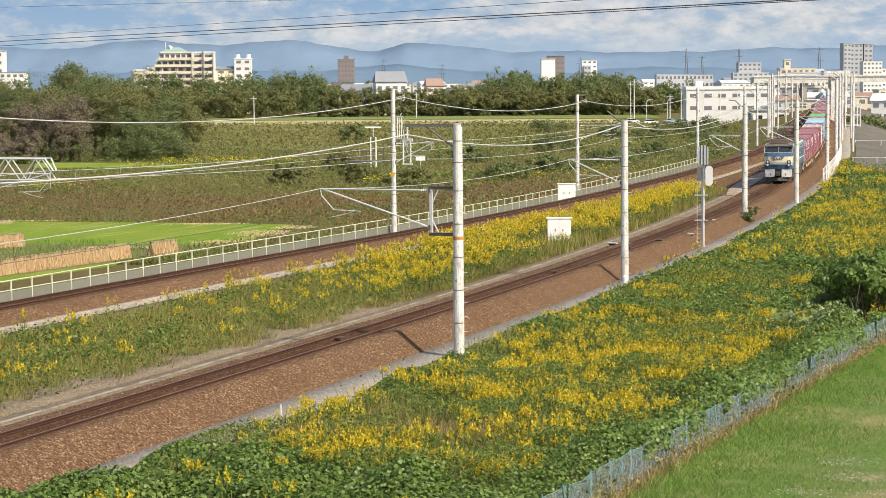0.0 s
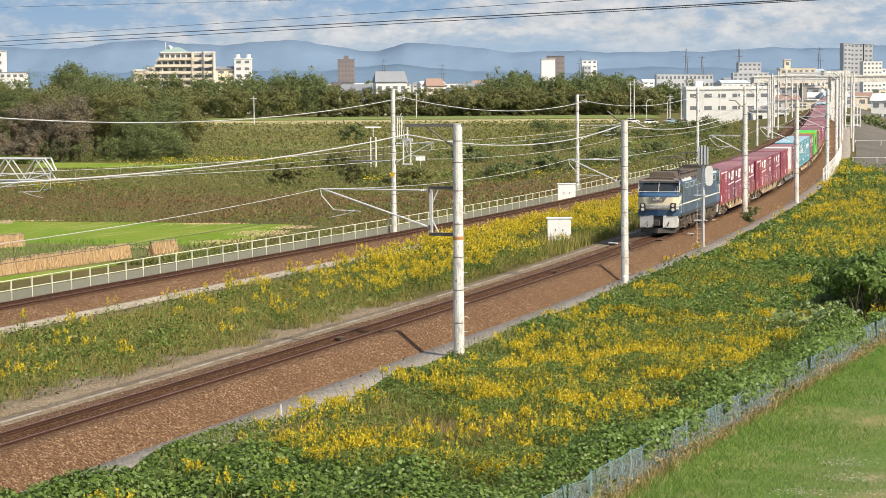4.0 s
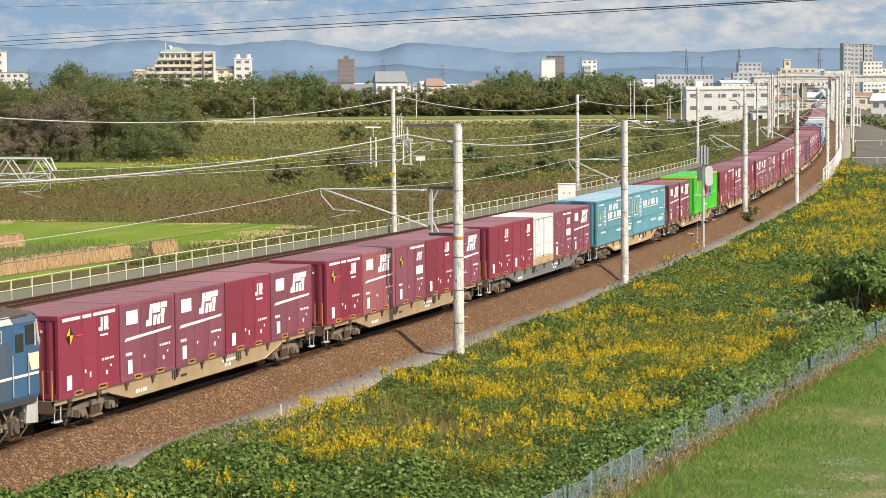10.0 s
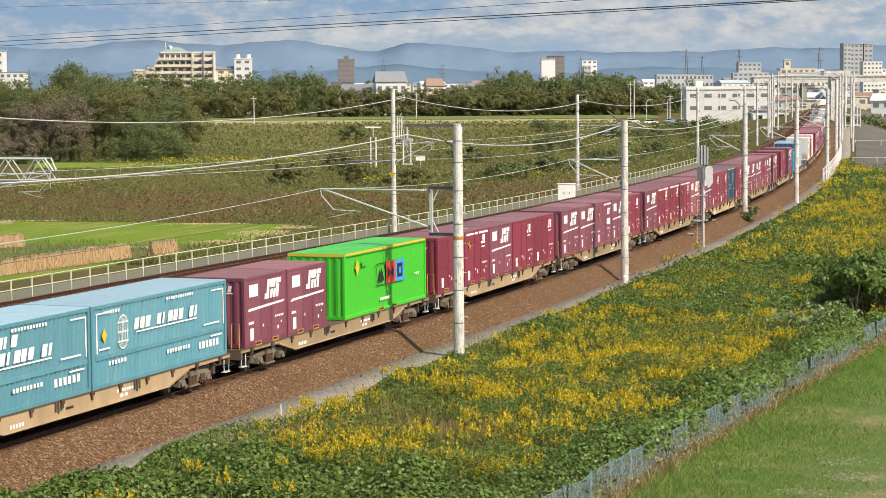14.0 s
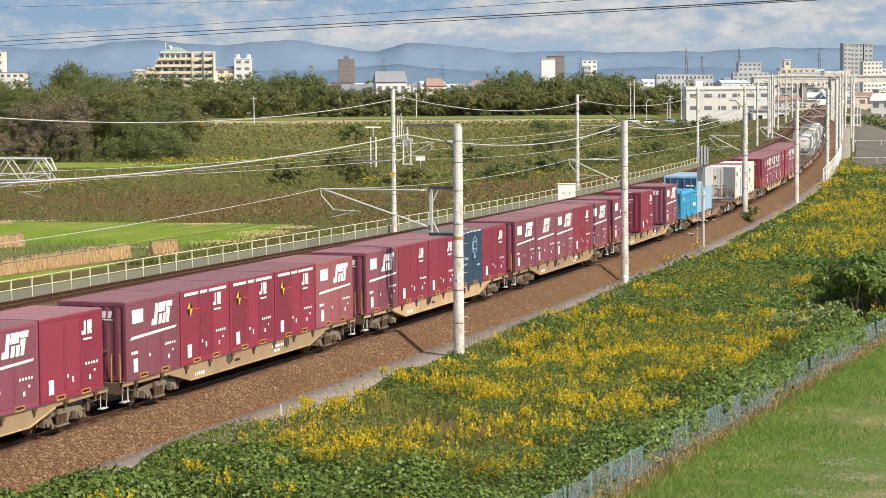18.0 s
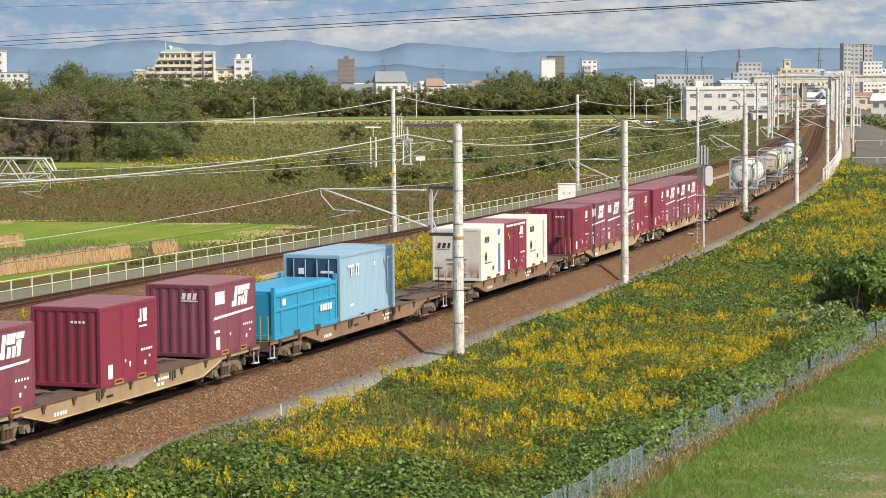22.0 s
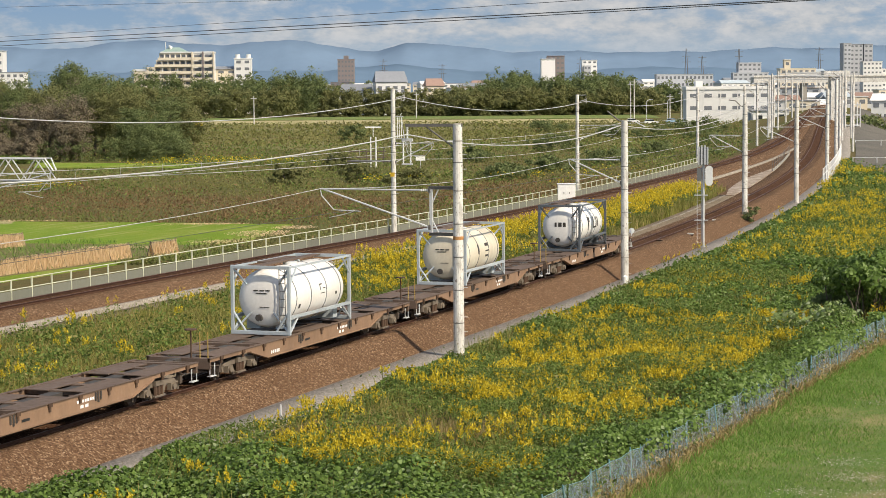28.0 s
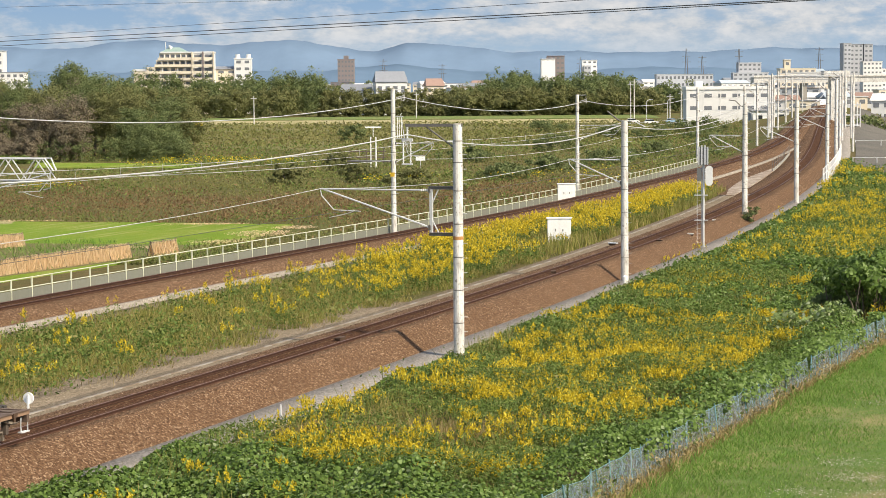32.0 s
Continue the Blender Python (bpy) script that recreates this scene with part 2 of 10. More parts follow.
# ---------------- mesh building ----------------
class Shape:
    """Collects vertices and faces for one mesh."""
    def __init__(self):
        self.v, self.f, self.mi = [], [], []

    def face(self, pts, m=0):
        k = len(self.v)
        self.v += [tuple(p) for p in pts]
        self.f.append(tuple(range(k, k + len(pts))))
        self.mi.append(m)
        return self

    def box(self, x0, x1, y0, y1, z0, z1, m=0):
        k = len(self.v)
        self.v += [(x0, y0, z0), (x1, y0, z0), (x1, y1, z0), (x0, y1, z0), (x0, y0, z1), (x1, y0, z1), (x1, y1, z1), (x0, y1, z1)]
        for q in ((0, 3, 2, 1), (4, 5, 6, 7), (0, 1, 5, 4), (1, 2, 6, 5), (2, 3, 7, 6), (3, 0, 4, 7)):
            self.f.append(tuple(k + i for i in q))
            self.mi.append(m)
        return self

    def loft(self, rings, m=0, closed=True, caps=True):
        k, n = len(self.v), len(rings[0])
        for r in rings:
            self.v += [tuple(p) for p in r]
        for i in range(len(rings) - 1):
            for j in range(n if closed else n - 1):
                a, b = k + i * n + j, k + i * n + (j + 1) % n
                self.f.append((a, b, b + n, a + n))
                self.mi.append(m)
        if caps and closed:
            self.f.append(tuple(k + j for j in reversed(range(n))))
            self.f.append(tuple(k + (len(rings) - 1) * n + j for j in range(n)))
            self.mi += [m, m]
        return self

    def tube(self, p0, p1, r0, r1=None, n=8, m=0, caps=True):
        p0, p1 = Vector(p0), Vector(p1)
        r1 = r0 if r1 is None else r1
        w = (p1 - p0).normalized()
        a = w.cross(Vector((0, 0, 1)) if abs(w.z) < 0.9 else Vector((1, 0, 0))).normalized()
        b = w.cross(a)
        rings = []
        for p, r in ((p0, r0), (p1, r1)):
            rings.append([p + (a * math.cos(i * math.tau / n) + b * math.sin(i * math.tau / n)) * r for i in range(n)])
        return self.loft(rings, m, True, caps)

    def line(self, pts, r, n=5, m=0):
        """A bent rod through the points."""
        pts = [Vector(p) for p in pts]
        rings = []
        for i, p in enumerate(pts):
            w = (pts[min(i + 1, len(pts) - 1)] - pts[max(i - 1, 0)]).normalized()
            a = w.cross(Vector((0, 0, 1)) if abs(w.z) < 0.95 else Vector((1, 0, 0))).normalized()
            b = w.cross(a)
            rings.append([p + (a * math.cos(j * math.tau / n) + b * math.sin(j * math.tau / n)) * r for j in range(n)])
        return self.loft(rings, m)

    def side(self, polys, x, m=0):
        """Flat marks on a side wall that faces +x: polygons in (y, z)."""
        for p in polys:
            self.face([(x, a, b) for a, b in p], m)
        return self

    def data(self, name, *mats, smooth=False):
        me = bpy.data.meshes.new(name)
        me.from_pydata(self.v, [], self.f)
        for mt in mats:
            me.materials.append(mt)
        if len(mats) > 1:
            me.polygons.foreach_set("material_index", self.mi)
        if smooth:
            me.polygons.foreach_set("use_smooth", [True] * len(self.f))
        me.update()
        return me


def part(name, shape, material, parent=None, label="", at=None, smooth=False, bevel=0.0):
    me = shape if isinstance(shape, bpy.types.Mesh) else shape.data(name, *(material if isinstance(material, tuple) else (material,)), smooth=smooth)
    ob = new(name, me)
    if at is not None:
        ob.matrix_basis = at
    if parent is not None:
        ob.parent = parent
    if label:
        tagged(ob, label)
    if bevel:
        mod = ob.modifiers.new("bevel", 'BEVEL')
        mod.width, mod.segments, mod.limit_method = bevel, 2, 'ANGLE'
    return ob


def thing(name, label, category, group="", kind="", m=None):
    ob = new(name)
    ob.empty_display_size = 0.1
    if m is not None:
        ob.matrix_basis = m
    return tagged(ob, label, category, group, kind)


def fast_mesh(name, verts, faces, material, smooth=False):
    """A mesh from arrays: verts (n, 3), faces (k, 3 or 4)."""
    me = bpy.data.meshes.new(name)
    verts, faces = np.asarray(verts, np.float32), np.asarray(faces, np.int32)
    n = faces.shape[1]
    me.vertices.add(len(verts))
    me.vertices.foreach_set("co", verts.ravel())
    me.loops.add(faces.size)
    me.loops.foreach_set("vertex_index", faces.ravel())
    me.polygons.add(len(faces))
    me.polygons.foreach_set("loop_start", np.arange(0, faces.size, n, dtype=np.int32))
    me.update(calc_edges=True)
    if smooth:
        me.polygons.foreach_set("use_smooth", np.ones(len(faces), bool))
    me.materials.append(material)
    me.validate()
    return me


# ---------------- the line's plan ----------------
S0, STEP = -620.0, 0.5
SS = np.arange(S0, 1400.01, STEP)


def heading(s):
    s = np.clip(s, -40, 270)
    return 0.34434031 - 0.00039094986 * s - 4.0915822e-06 * s ** 2 + 1.2727861e-08 * s ** 3


_th = heading(SS)
_dx, _dy = np.sin(_th), np.cos(_th)
XS = np.concatenate([[0], np.cumsum((_dx[1:] + _dx[:-1]) / 2 * STEP)])
YS = np.concatenate([[0], np.cumsum((_dy[1:] + _dy[:-1]) / 2 * STEP)])
_i0 = int(round(-S0 / STEP))
XS += -7.0599547 - XS[_i0]
YS += 77.702524 - YS[_i0]


def rise(s):
    """Height of the near track's rail top above its height by the camera."""
    s = np.asarray(s, float)
    a = np.clip(s - 20, 0, 260)
    b = np.clip(s - 280, 0, 120)
    return 3.695014e-05 * a ** 2 + 0.0192 * b * (1 - b / 240)


def on(s, l=0.0, z=0.0):
    """A place by its way along the near track, its distance to the right of it, and its height over the rails."""
    th = float(np.interp(s, SS, _th))
    return Vector((float(np.interp(s, SS, XS)) + l * math.cos(th), float(np.interp(s, SS, YS)) - l * math.sin(th), z + float(rise(s))))


def turned(s, l=0.0, z=0.0, extra=0.0):
    th = float(np.interp(s, SS, _th))
    return Matrix.Translation(on(s, l, z)) @ Matrix.Rotation(-th + extra, 4, 'Z')


def on_many(s, l, z):
    th = np.interp(s, SS, _th)
    return np.stack([np.interp(s, SS, XS) + l * np.cos(th), np.interp(s, SS, YS) - l * np.sin(th), z + rise(s)], -1)


_L2S = np.array([-620, -60, 5, 20, 33, 46, 72, 98, 130, 156, 200, 240, 280, 330, 400, 1400.0])
_L2L = np.array([-23.5, -22.0, -20.9, -20.6, -20.3, -19.7, -17.8, -15.8, -13.6, -11.4, -7.9, -5.6, -4.5, -4.1, -4.0, -4.0])
_l2 = np.interp(SS, _L2S, _L2L)
_k = np.ones(41) / 41
_l2 = np.convolve(np.pad(_l2, 20, mode='edge'), _k, 'valid')


def second(s):
    """The second track's distance from the first (it is negative: to the left)."""
    return np.interp(s, SS, _l2)


def track_place(x, y):
    """(s, l) of many places in the plan."""
    c = slice(0, len(SS), 8)
    best = np.zeros(len(x), int)
    for a in range(0, len(x), 4000):
        d = (x[a:a + 4000, None] - XS[None, c]) ** 2 + (y[a:a + 4000, None] - YS[None, c]) ** 2
        best[a:a + 4000] = np.argmin(d, 1) * 8
    th = _th[best]
    dx, dy = x - XS[best], y - YS[best]
    return SS[best] + dx * np.sin(th) + dy * np.cos(th), dx * np.cos(th) - dy * np.sin(th)


def ground_z(s, l):
    """Height of the ground by the track's plan."""
    l2 = second(s)
    up = rise(s)
    z = np.where(l > 0, np.interp(l, [0, 4.5, 7, 17, 20, 60], [-0.85, -0.85, -0.95, -1.0, -1.0, -1.0]), 0.0)
    left = np.where(l > l2 - 3.2, -0.85, np.interp(l2 - l, [3.2, 6.5, 30, 500], [-0.7, -1.5, -1.6, -1.6]))
    z = np.where(l > 0, z, left)
    fade = np.where(l > 0, np.clip(1 - (l - 7) / 11, 0, 1), np.clip(1 - (l2 - 4 - l) / 30, 0, 1))
    return z + up * fade
# ---------------- ground ----------------
def field_material(name, a, b, c, big=0.03, fine=1.6):
    m, t, n, l, bs = nodes_of(name)
    col = mixc(t, ramp(t, noise_of(t, big, 5, 0.6), [(0.38, 0.0), (0.62, 1.0)]), a, b)
    col = mixc(t, ramp(t, noise_of(t, fine, 5, 0.65), [(0.35, 0.0), (0.75, 0.85)]), col, c)
    l.new(col, bs.inputs["Base Color"])
    bs.inputs["Roughness"].default_value = 0.95
    bs.inputs["Specular IOR Level"].default_value = 0.1
    l.new(bump_of(t, noise_of(t, 5.0, 5, 0.7), 1.0, 0.15), bs.inputs["Normal"])
    return m


M["land"] = field_material("rough_land", (0.115, 0.115, 0.036), (0.15, 0.105, 0.048), (0.075, 0.088, 0.026))
M["lawn"] = field_material("mown_grass", (0.115, 0.185, 0.045), (0.19, 0.20, 0.085), (0.095, 0.17, 0.036), 0.3, 1.8)
M["paddy"] = field_material("young_paddy", (0.14, 0.235, 0.022), (0.22, 0.26, 0.045), (0.13, 0.22, 0.02), 0.09, 0.7)
def striped(m, col, turn, scale, lo=0.52, hi=0.66):
    """Rows of another colour, as left by machines, laid over a field."""
    t = m.node_tree
    tc = t.nodes.new("ShaderNodeTexCoord")
    mp = t.nodes.new("ShaderNodeMapping")
    mp.inputs["Rotation"].default_value = (0, 0, radians(turn))
    t.links.new(tc.outputs["Object"], mp.inputs[0])
    n = noise_of(t, 1.0, 5, 0.7, scale, mp.outputs[0])
    sock = t.nodes["Principled BSDF"].inputs[0]
    old = sock.links[0].from_socket
    t.links.new(mixc(t, ramp(t, n, [(lo, 0.0), (hi, 0.8)]), old, col), sock)
    return m


striped(M["paddy"], (0.36, 0.33, 0.14), 18, (0.9, 0.045, 1.0))
striped(M["lawn"], (0.33, 0.26, 0.13), 35, (0.30, 0.16, 1.0), 0.50, 0.68)
M["stubble"] = field_material("straw_stubble", (0.42, 0.36, 0.21), (0.30, 0.27, 0.13), (0.34, 0.30, 0.15), 0.05, 1.0)
M["meadow"] = field_material("dry_meadow", (0.155, 0.148, 0.060), (0.21, 0.175, 0.085), (0.115, 0.125, 0.044), 0.03, 0.6)
M["asphalt"] = field_material("yard_asphalt", (0.135, 0.125, 0.11), (0.175, 0.16, 0.135), (0.115, 0.11, 0.095), 0.1, 2.0)


def graded(lo, hi, near_lo, near_hi, step, grow=1.22):
    a = list(np.arange(near_lo, near_hi + 0.01, step))
    d, p = step, near_hi
    while p < hi:
        d *= grow
        p = min(hi, p + d)
        a.append(p)
    d, p = step, near_lo
    while p > lo:
        d *= grow
        p = max(lo, p - d)
        a.insert(0, p)
    return np.array(a)


gx, gy = graded(-4500, 4500, -70, 90, 1.5), graded(-900, 4950, 30, 330, 1.5)
GX, GY = np.meshgrid(gx, gy)
_s, _l = track_place(GX.ravel(), GY.ravel())
_z = ground_z(_s, _l)
_far = np.hypot(GX.ravel(), GY.ravel())
_z = np.where(_far > 900, -1.5, _z)
nx, ny = len(gx), len(gy)
idx = np.arange(nx * ny).reshape(ny, nx)
gf = np.stack([idx[:-1, :-1].ravel(), idx[:-1, 1:].ravel(), idx[1:, 1:].ravel(), idx[1:, :-1].ravel()], -1)
ground = tagged(new("ground", fast_mesh("ground", np.stack([GX.ravel(), GY.ravel(), _z], -1), gf, M["land"], True)),
                "rough grass and weed land with brown patches", "ground", kind="structure")


def sweep(name, s0, s1, step, profile, material, base=None, smooth=False):
    """A band along the track; profile: (distance from the track, height over the rails). base(s): a sideways shift."""
    ss = np.arange(s0, s1 + 0.01, step)
    n = len(profile)
    V = []
    for l, z in profile:
        sh = base(ss) if base else 0.0
        V.append(on_many(ss, sh + l, z))
    V = np.stack(V, 1).reshape(-1, 3)
    k = np.arange(len(ss) - 1)[:, None] * n + np.arange(n - 1)[None, :]
    k = k.ravel()
    return fast_mesh(name, V, np.stack([k, k + n, k + n + 1, k + 1], -1), material, smooth)


def setting(name, mesh, label, category):
    return tagged(new(name, mesh), label, category, kind="structure")


# the beds of the two tracks
bed1 = [(-3.5, -1.0), (-3.3, -0.78), (-2.0, -0.24), (-1.35, -0.13), (-0.62, -0.10), (-0.45, -0.15), (0.45, -0.15), (0.62, -0.10), (0.98, -0.08), (1.22, 0.01), (1.48, 0.03), (1.72, -0.06), (2.85, -0.78), (3.2, -1.0)]
ballast = setting("ballast_bed", sweep("ballast_bed", -60, 900, 2.0, bed1, M["ballast"]), "rust-brown crushed stone bed of the near track", "ballast")
bed2 = [(-2.75, -0.95), (-2.6, -0.5), (-1.9, -0.24), (-1.35, -0.13), (-0.62, -0.10), (-0.45, -0.15), (0.45, -0.15), (0.62, -0.10), (1.35, -0.13), (1.8, -0.24), (2.75, -0.52), (2.9, -0.95)]
ballast2 = setting("ballast_bed", sweep("ballast_bed", -60, 900, 2.0, bed2, M["ballast"], second), "rust-brown crushed stone bed of the far track", "ballast")
M["dullgrit"] = gravel("brown_grit", [(0.0, (0.10, 0.078, 0.05)), (0.5, (0.17, 0.135, 0.095)), (1.0, (0.28, 0.235, 0.18))], 16.0, 0.5)
soil1 = setting("bare_soil", sweep("bare_soil", -60, 30, 2.0, [(-8.6, -0.95), (-8.2, -0.838), (-4.8, -0.80), (-4.7, -0.95)], M["dullgrit"]), "bare brownish soil strip beside the track bed", "soil")
path1 = setting("track_path", sweep("track_path", -60, 330, 2.0, [(2.7, -0.95), (2.8, -0.755), (4.6, -0.80), (5.2, -0.95)], M["pathgrit"]), "pale grey grit path beside the track", "path")
path2 = setting("track_path", sweep("track_path", -60, 330, 2.0, [(-5.3, -0.95), (-4.9, -0.79), (-3.2, -0.76), (-3.1, -0.95)], M["dullgrit"]), "grey grit strip along the track bed", "path")
trough1 = setting("cable_trough", sweep("cable_trough", -60, 330, 2.0, [(-4.40, -0.95), (-4.40, -0.755), (-4.22, -0.755), (-4.22, -0.95)], M["buried"]), "concrete cable trough beside the track", "cable trough")
trough2 = setting("cable_trough", sweep("cable_trough", -60, 330, 2.0, [(2.9, -0.95), (2.9, -0.47), (3.12, -0.47), (3.12, -0.95)], M["grit"], second), "pale concrete cable trough along the far track", "cable trough")
grit2 = setting("track_path", sweep("track_path", -60, 200, 2.0, [(3.2, -0.95), (3.25, -0.72), (4.3, -0.80), (4.6, -0.95)], M["dullgrit"], second), "grey grit strip beyond the cable trough", "path")

def between(s0, s1, step, z, material):
    """Brown stone ground that fills the room between the two beds."""
    ss = np.arange(s0, s1 + 0.1, step)
    V = np.stack([on_many(ss, second(ss) + 2.4, z), on_many(ss, second(ss) * 0.5 - 0.4, z + 0.05), on_many(ss, np.full(len(ss), -2.9), z)], 1).reshape(-1, 3)
    k = np.arange(len(ss) - 1)[:, None] * 3 + np.arange(2)[None, :]
    k = k.ravel()
    return fast_mesh("junction_ground", V, np.stack([k, k + 3, k + 4, k + 1], -1), material)


setting("junction_ground", between(128, 236, 2.0, -0.74, M["ballast"]), "brown stony ground where the two tracks draw together", "ground")

# dark bands by the rails: brake dust, with the rails' shadow painted in
for base_, nm_ in ((None, 'near'), (second, 'far')):
    for a_, b_ in ((-1.0, -0.47), (-0.47, 0.47), (0.47, 0.95)):
        zz_ = (-0.112, -0.094) if a_ < -0.5 else ((-0.142, -0.142) if a_ < 0 else (-0.094, -0.112))
        setting('ballast_stain', sweep('ballast_stain', -60, 900, 2.0, [(a_, zz_[0]), (b_, zz_[1])], M['stained'], base_), 'brake-dust stain and painted rail shade on the ballast', 'ballast')

rail_profile = [(-0.065, -0.15), (-0.065, -0.135), (-0.012, -0.115), (-0.012, -0.04), (-0.034, -0.03), (-0.034, 0.0), (0.034, 0.0), (0.034, -0.03), (0.012, -0.04), (0.012, -0.115), (0.065, -0.135), (0.065, -0.15)]


def lay_track(base, label, n_sleepers, s_first):
    tr = thing("railway_track", label, "railway track", "railway tracks", "structure")
    for off in (-0.5665, 0.5665):
        me = sweep("rail", -60, 900, 2.0, [(l + off, z) for l, z in rail_profile], M["rail"], base)
        r = part("rail", me, None, tr, "rusty steel rail with a worn head")
        hd = sweep("rail_head", -60, 900, 2.0, [(off - 0.026, 0.0045), (off + 0.026, 0.0045)], M["railhead"], base)
        part("rail_head", hd, None, r)
    sl = Shape().loft([[(-1.0, -0.12, -0.16), (-1.0, 0.12, -0.16), (-1.0, 0.10, -0.0), (-1.0, -0.10, -0.0)],
                       [(1.0, -0.12, -0.16), (1.0, 0.12, -0.16), (1.0, 0.10, -0.0), (1.0, -0.10, -0.0)]]).data("sleeper", M["sleeper"])
    for i in range(n_sleepers):
        s = s_first + i * 0.66
        l = float(base(s)) if base else 0.0
        part("sleeper", sl, None, tr, at=turned(s, l, -0.143))
    return tr


# ---------------- the two beds' edge stones, loose ballast ----------------
def rocks(n, s, l, z, size, rng):
    """Small irregular stones, as one set of arrays."""
    base = np.array([(1, 0, 0), (-1, 0, 0), (0, 1, 0), (0, -1, 0), (0, 0, 1), (0, 0, -1)], float)
    tri = np.array([(4, 0, 2), (4, 2, 1), (4, 1, 3), (4, 3, 0), (5, 2, 0), (5, 1, 2), (5, 3, 1), (5, 0, 3)])
    P = on_many(s, l, z)
    k = rng.uniform(0.55, 1.3, (n, 6, 1)) * size[:, None, None]
    a = rng.uniform(0, math.tau, n)
    ca, sa = np.cos(a)[:, None], np.sin(a)[:, None]
    v = base[None] * k * np.array([1, 1, 0.75])
    v = np.stack([v[:, :, 0] * ca - v[:, :, 1] * sa, v[:, :, 0] * sa + v[:, :, 1] * ca, v[:, :, 2]], -1) + P[:, None, :]
    f = tri[None] + np.arange(n)[:, None, None] * 6
    return v.reshape(-1, 3), f.reshape(-1, 3)
# ---------------- the train ----------------
# local axes of every vehicle and load: x to the right of the line, y towards the train's tail, z up
def slanted(u0, u1, v0, v1, sh=0.2):
    d = (v1 - v0) * sh
    return [(u0, v0), (u1, v0), (u1 + d, v1), (u0 + d, v1)]


def rect(u0, u1, v0, v1):
    return [(u0, v0), (u1, v0), (u1, v1), (u0, v1)]


def mark_logo_wide(u, v, k=1.0):
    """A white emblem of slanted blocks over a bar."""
    return [slanted(u + a * k, u + b * k, v + c * k, v + d * k, 0.22) for a, b, c, d in
            ((-0.06, 0.26, 0.00, 0.17), (0.10, 0.28, 0.17, 0.58), (0.34, 0.52, 0.0, 0.27), (0.34, 0.74, 0.32, 0.58), (0.57, 0.74, 0.0, 0.27), (0.79, 0.96, 0.0, 0.25), (0.79, 1.16, 0.42, 0.58), (0.79, 1.02, 0.25, 0.40))]


def mark_logo_small(u, v):
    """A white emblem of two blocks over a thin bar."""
    return [rect(u, u + 0.26, v, v + 0.12), rect(u + 0.14, u + 0.26, v + 0.12, v + 0.42), rect(u + 0.34, u + 0.62, v + 0.16, v + 0.42), slanted(u + 0.36, u + 0.48, v, v + 0.16, 0.0),
            slanted(u + 0.52, u + 0.64, v, v + 0.16, -0.4), rect(u + 0.08, u + 0.60, v - 0.17, v - 0.11)]


def bars(u0, u1, v, h=0.09, n=5, gap=0.35):
    """A row of short bars that stands for small writing."""
    w = (u1 - u0) / n
    return [rect(u0 + i * w, u0 + (i + 1 - gap) * w, v, v + h) for i in range(n)]


def diamond(u, v, r):
    return [(u - r * 0.7, v), (u, v - r), (u + r * 0.7, v), (u, v + r)]


def ribbed_end(w, h0, h1, y, out, n, depth):
    """The outline of a ribbed end wall, as a strip of faces."""
    s = Shape()
    xs = np.linspace(-w / 2 + 0.12, w / 2 - 0.12, n * 4 + 1)
    pts = [(-w / 2 + 0.10, y)]
    for i, x in enumerate(xs):
        pts.append((x, y + out * (depth if i % 4 in (1, 2) else 0.0)))
    pts.append((w / 2 - 0.10, y))
    for (a, ya), (b, yb) in zip(pts, pts[1:]):
        s.face([(a, ya, h0), (b, yb, h0), (b, yb, h1), (a, ya, h1)] if out < 0 else [(b, yb, h0), (a, ya, h0), (a, ya, h1), (b, yb, h1)])
    return s


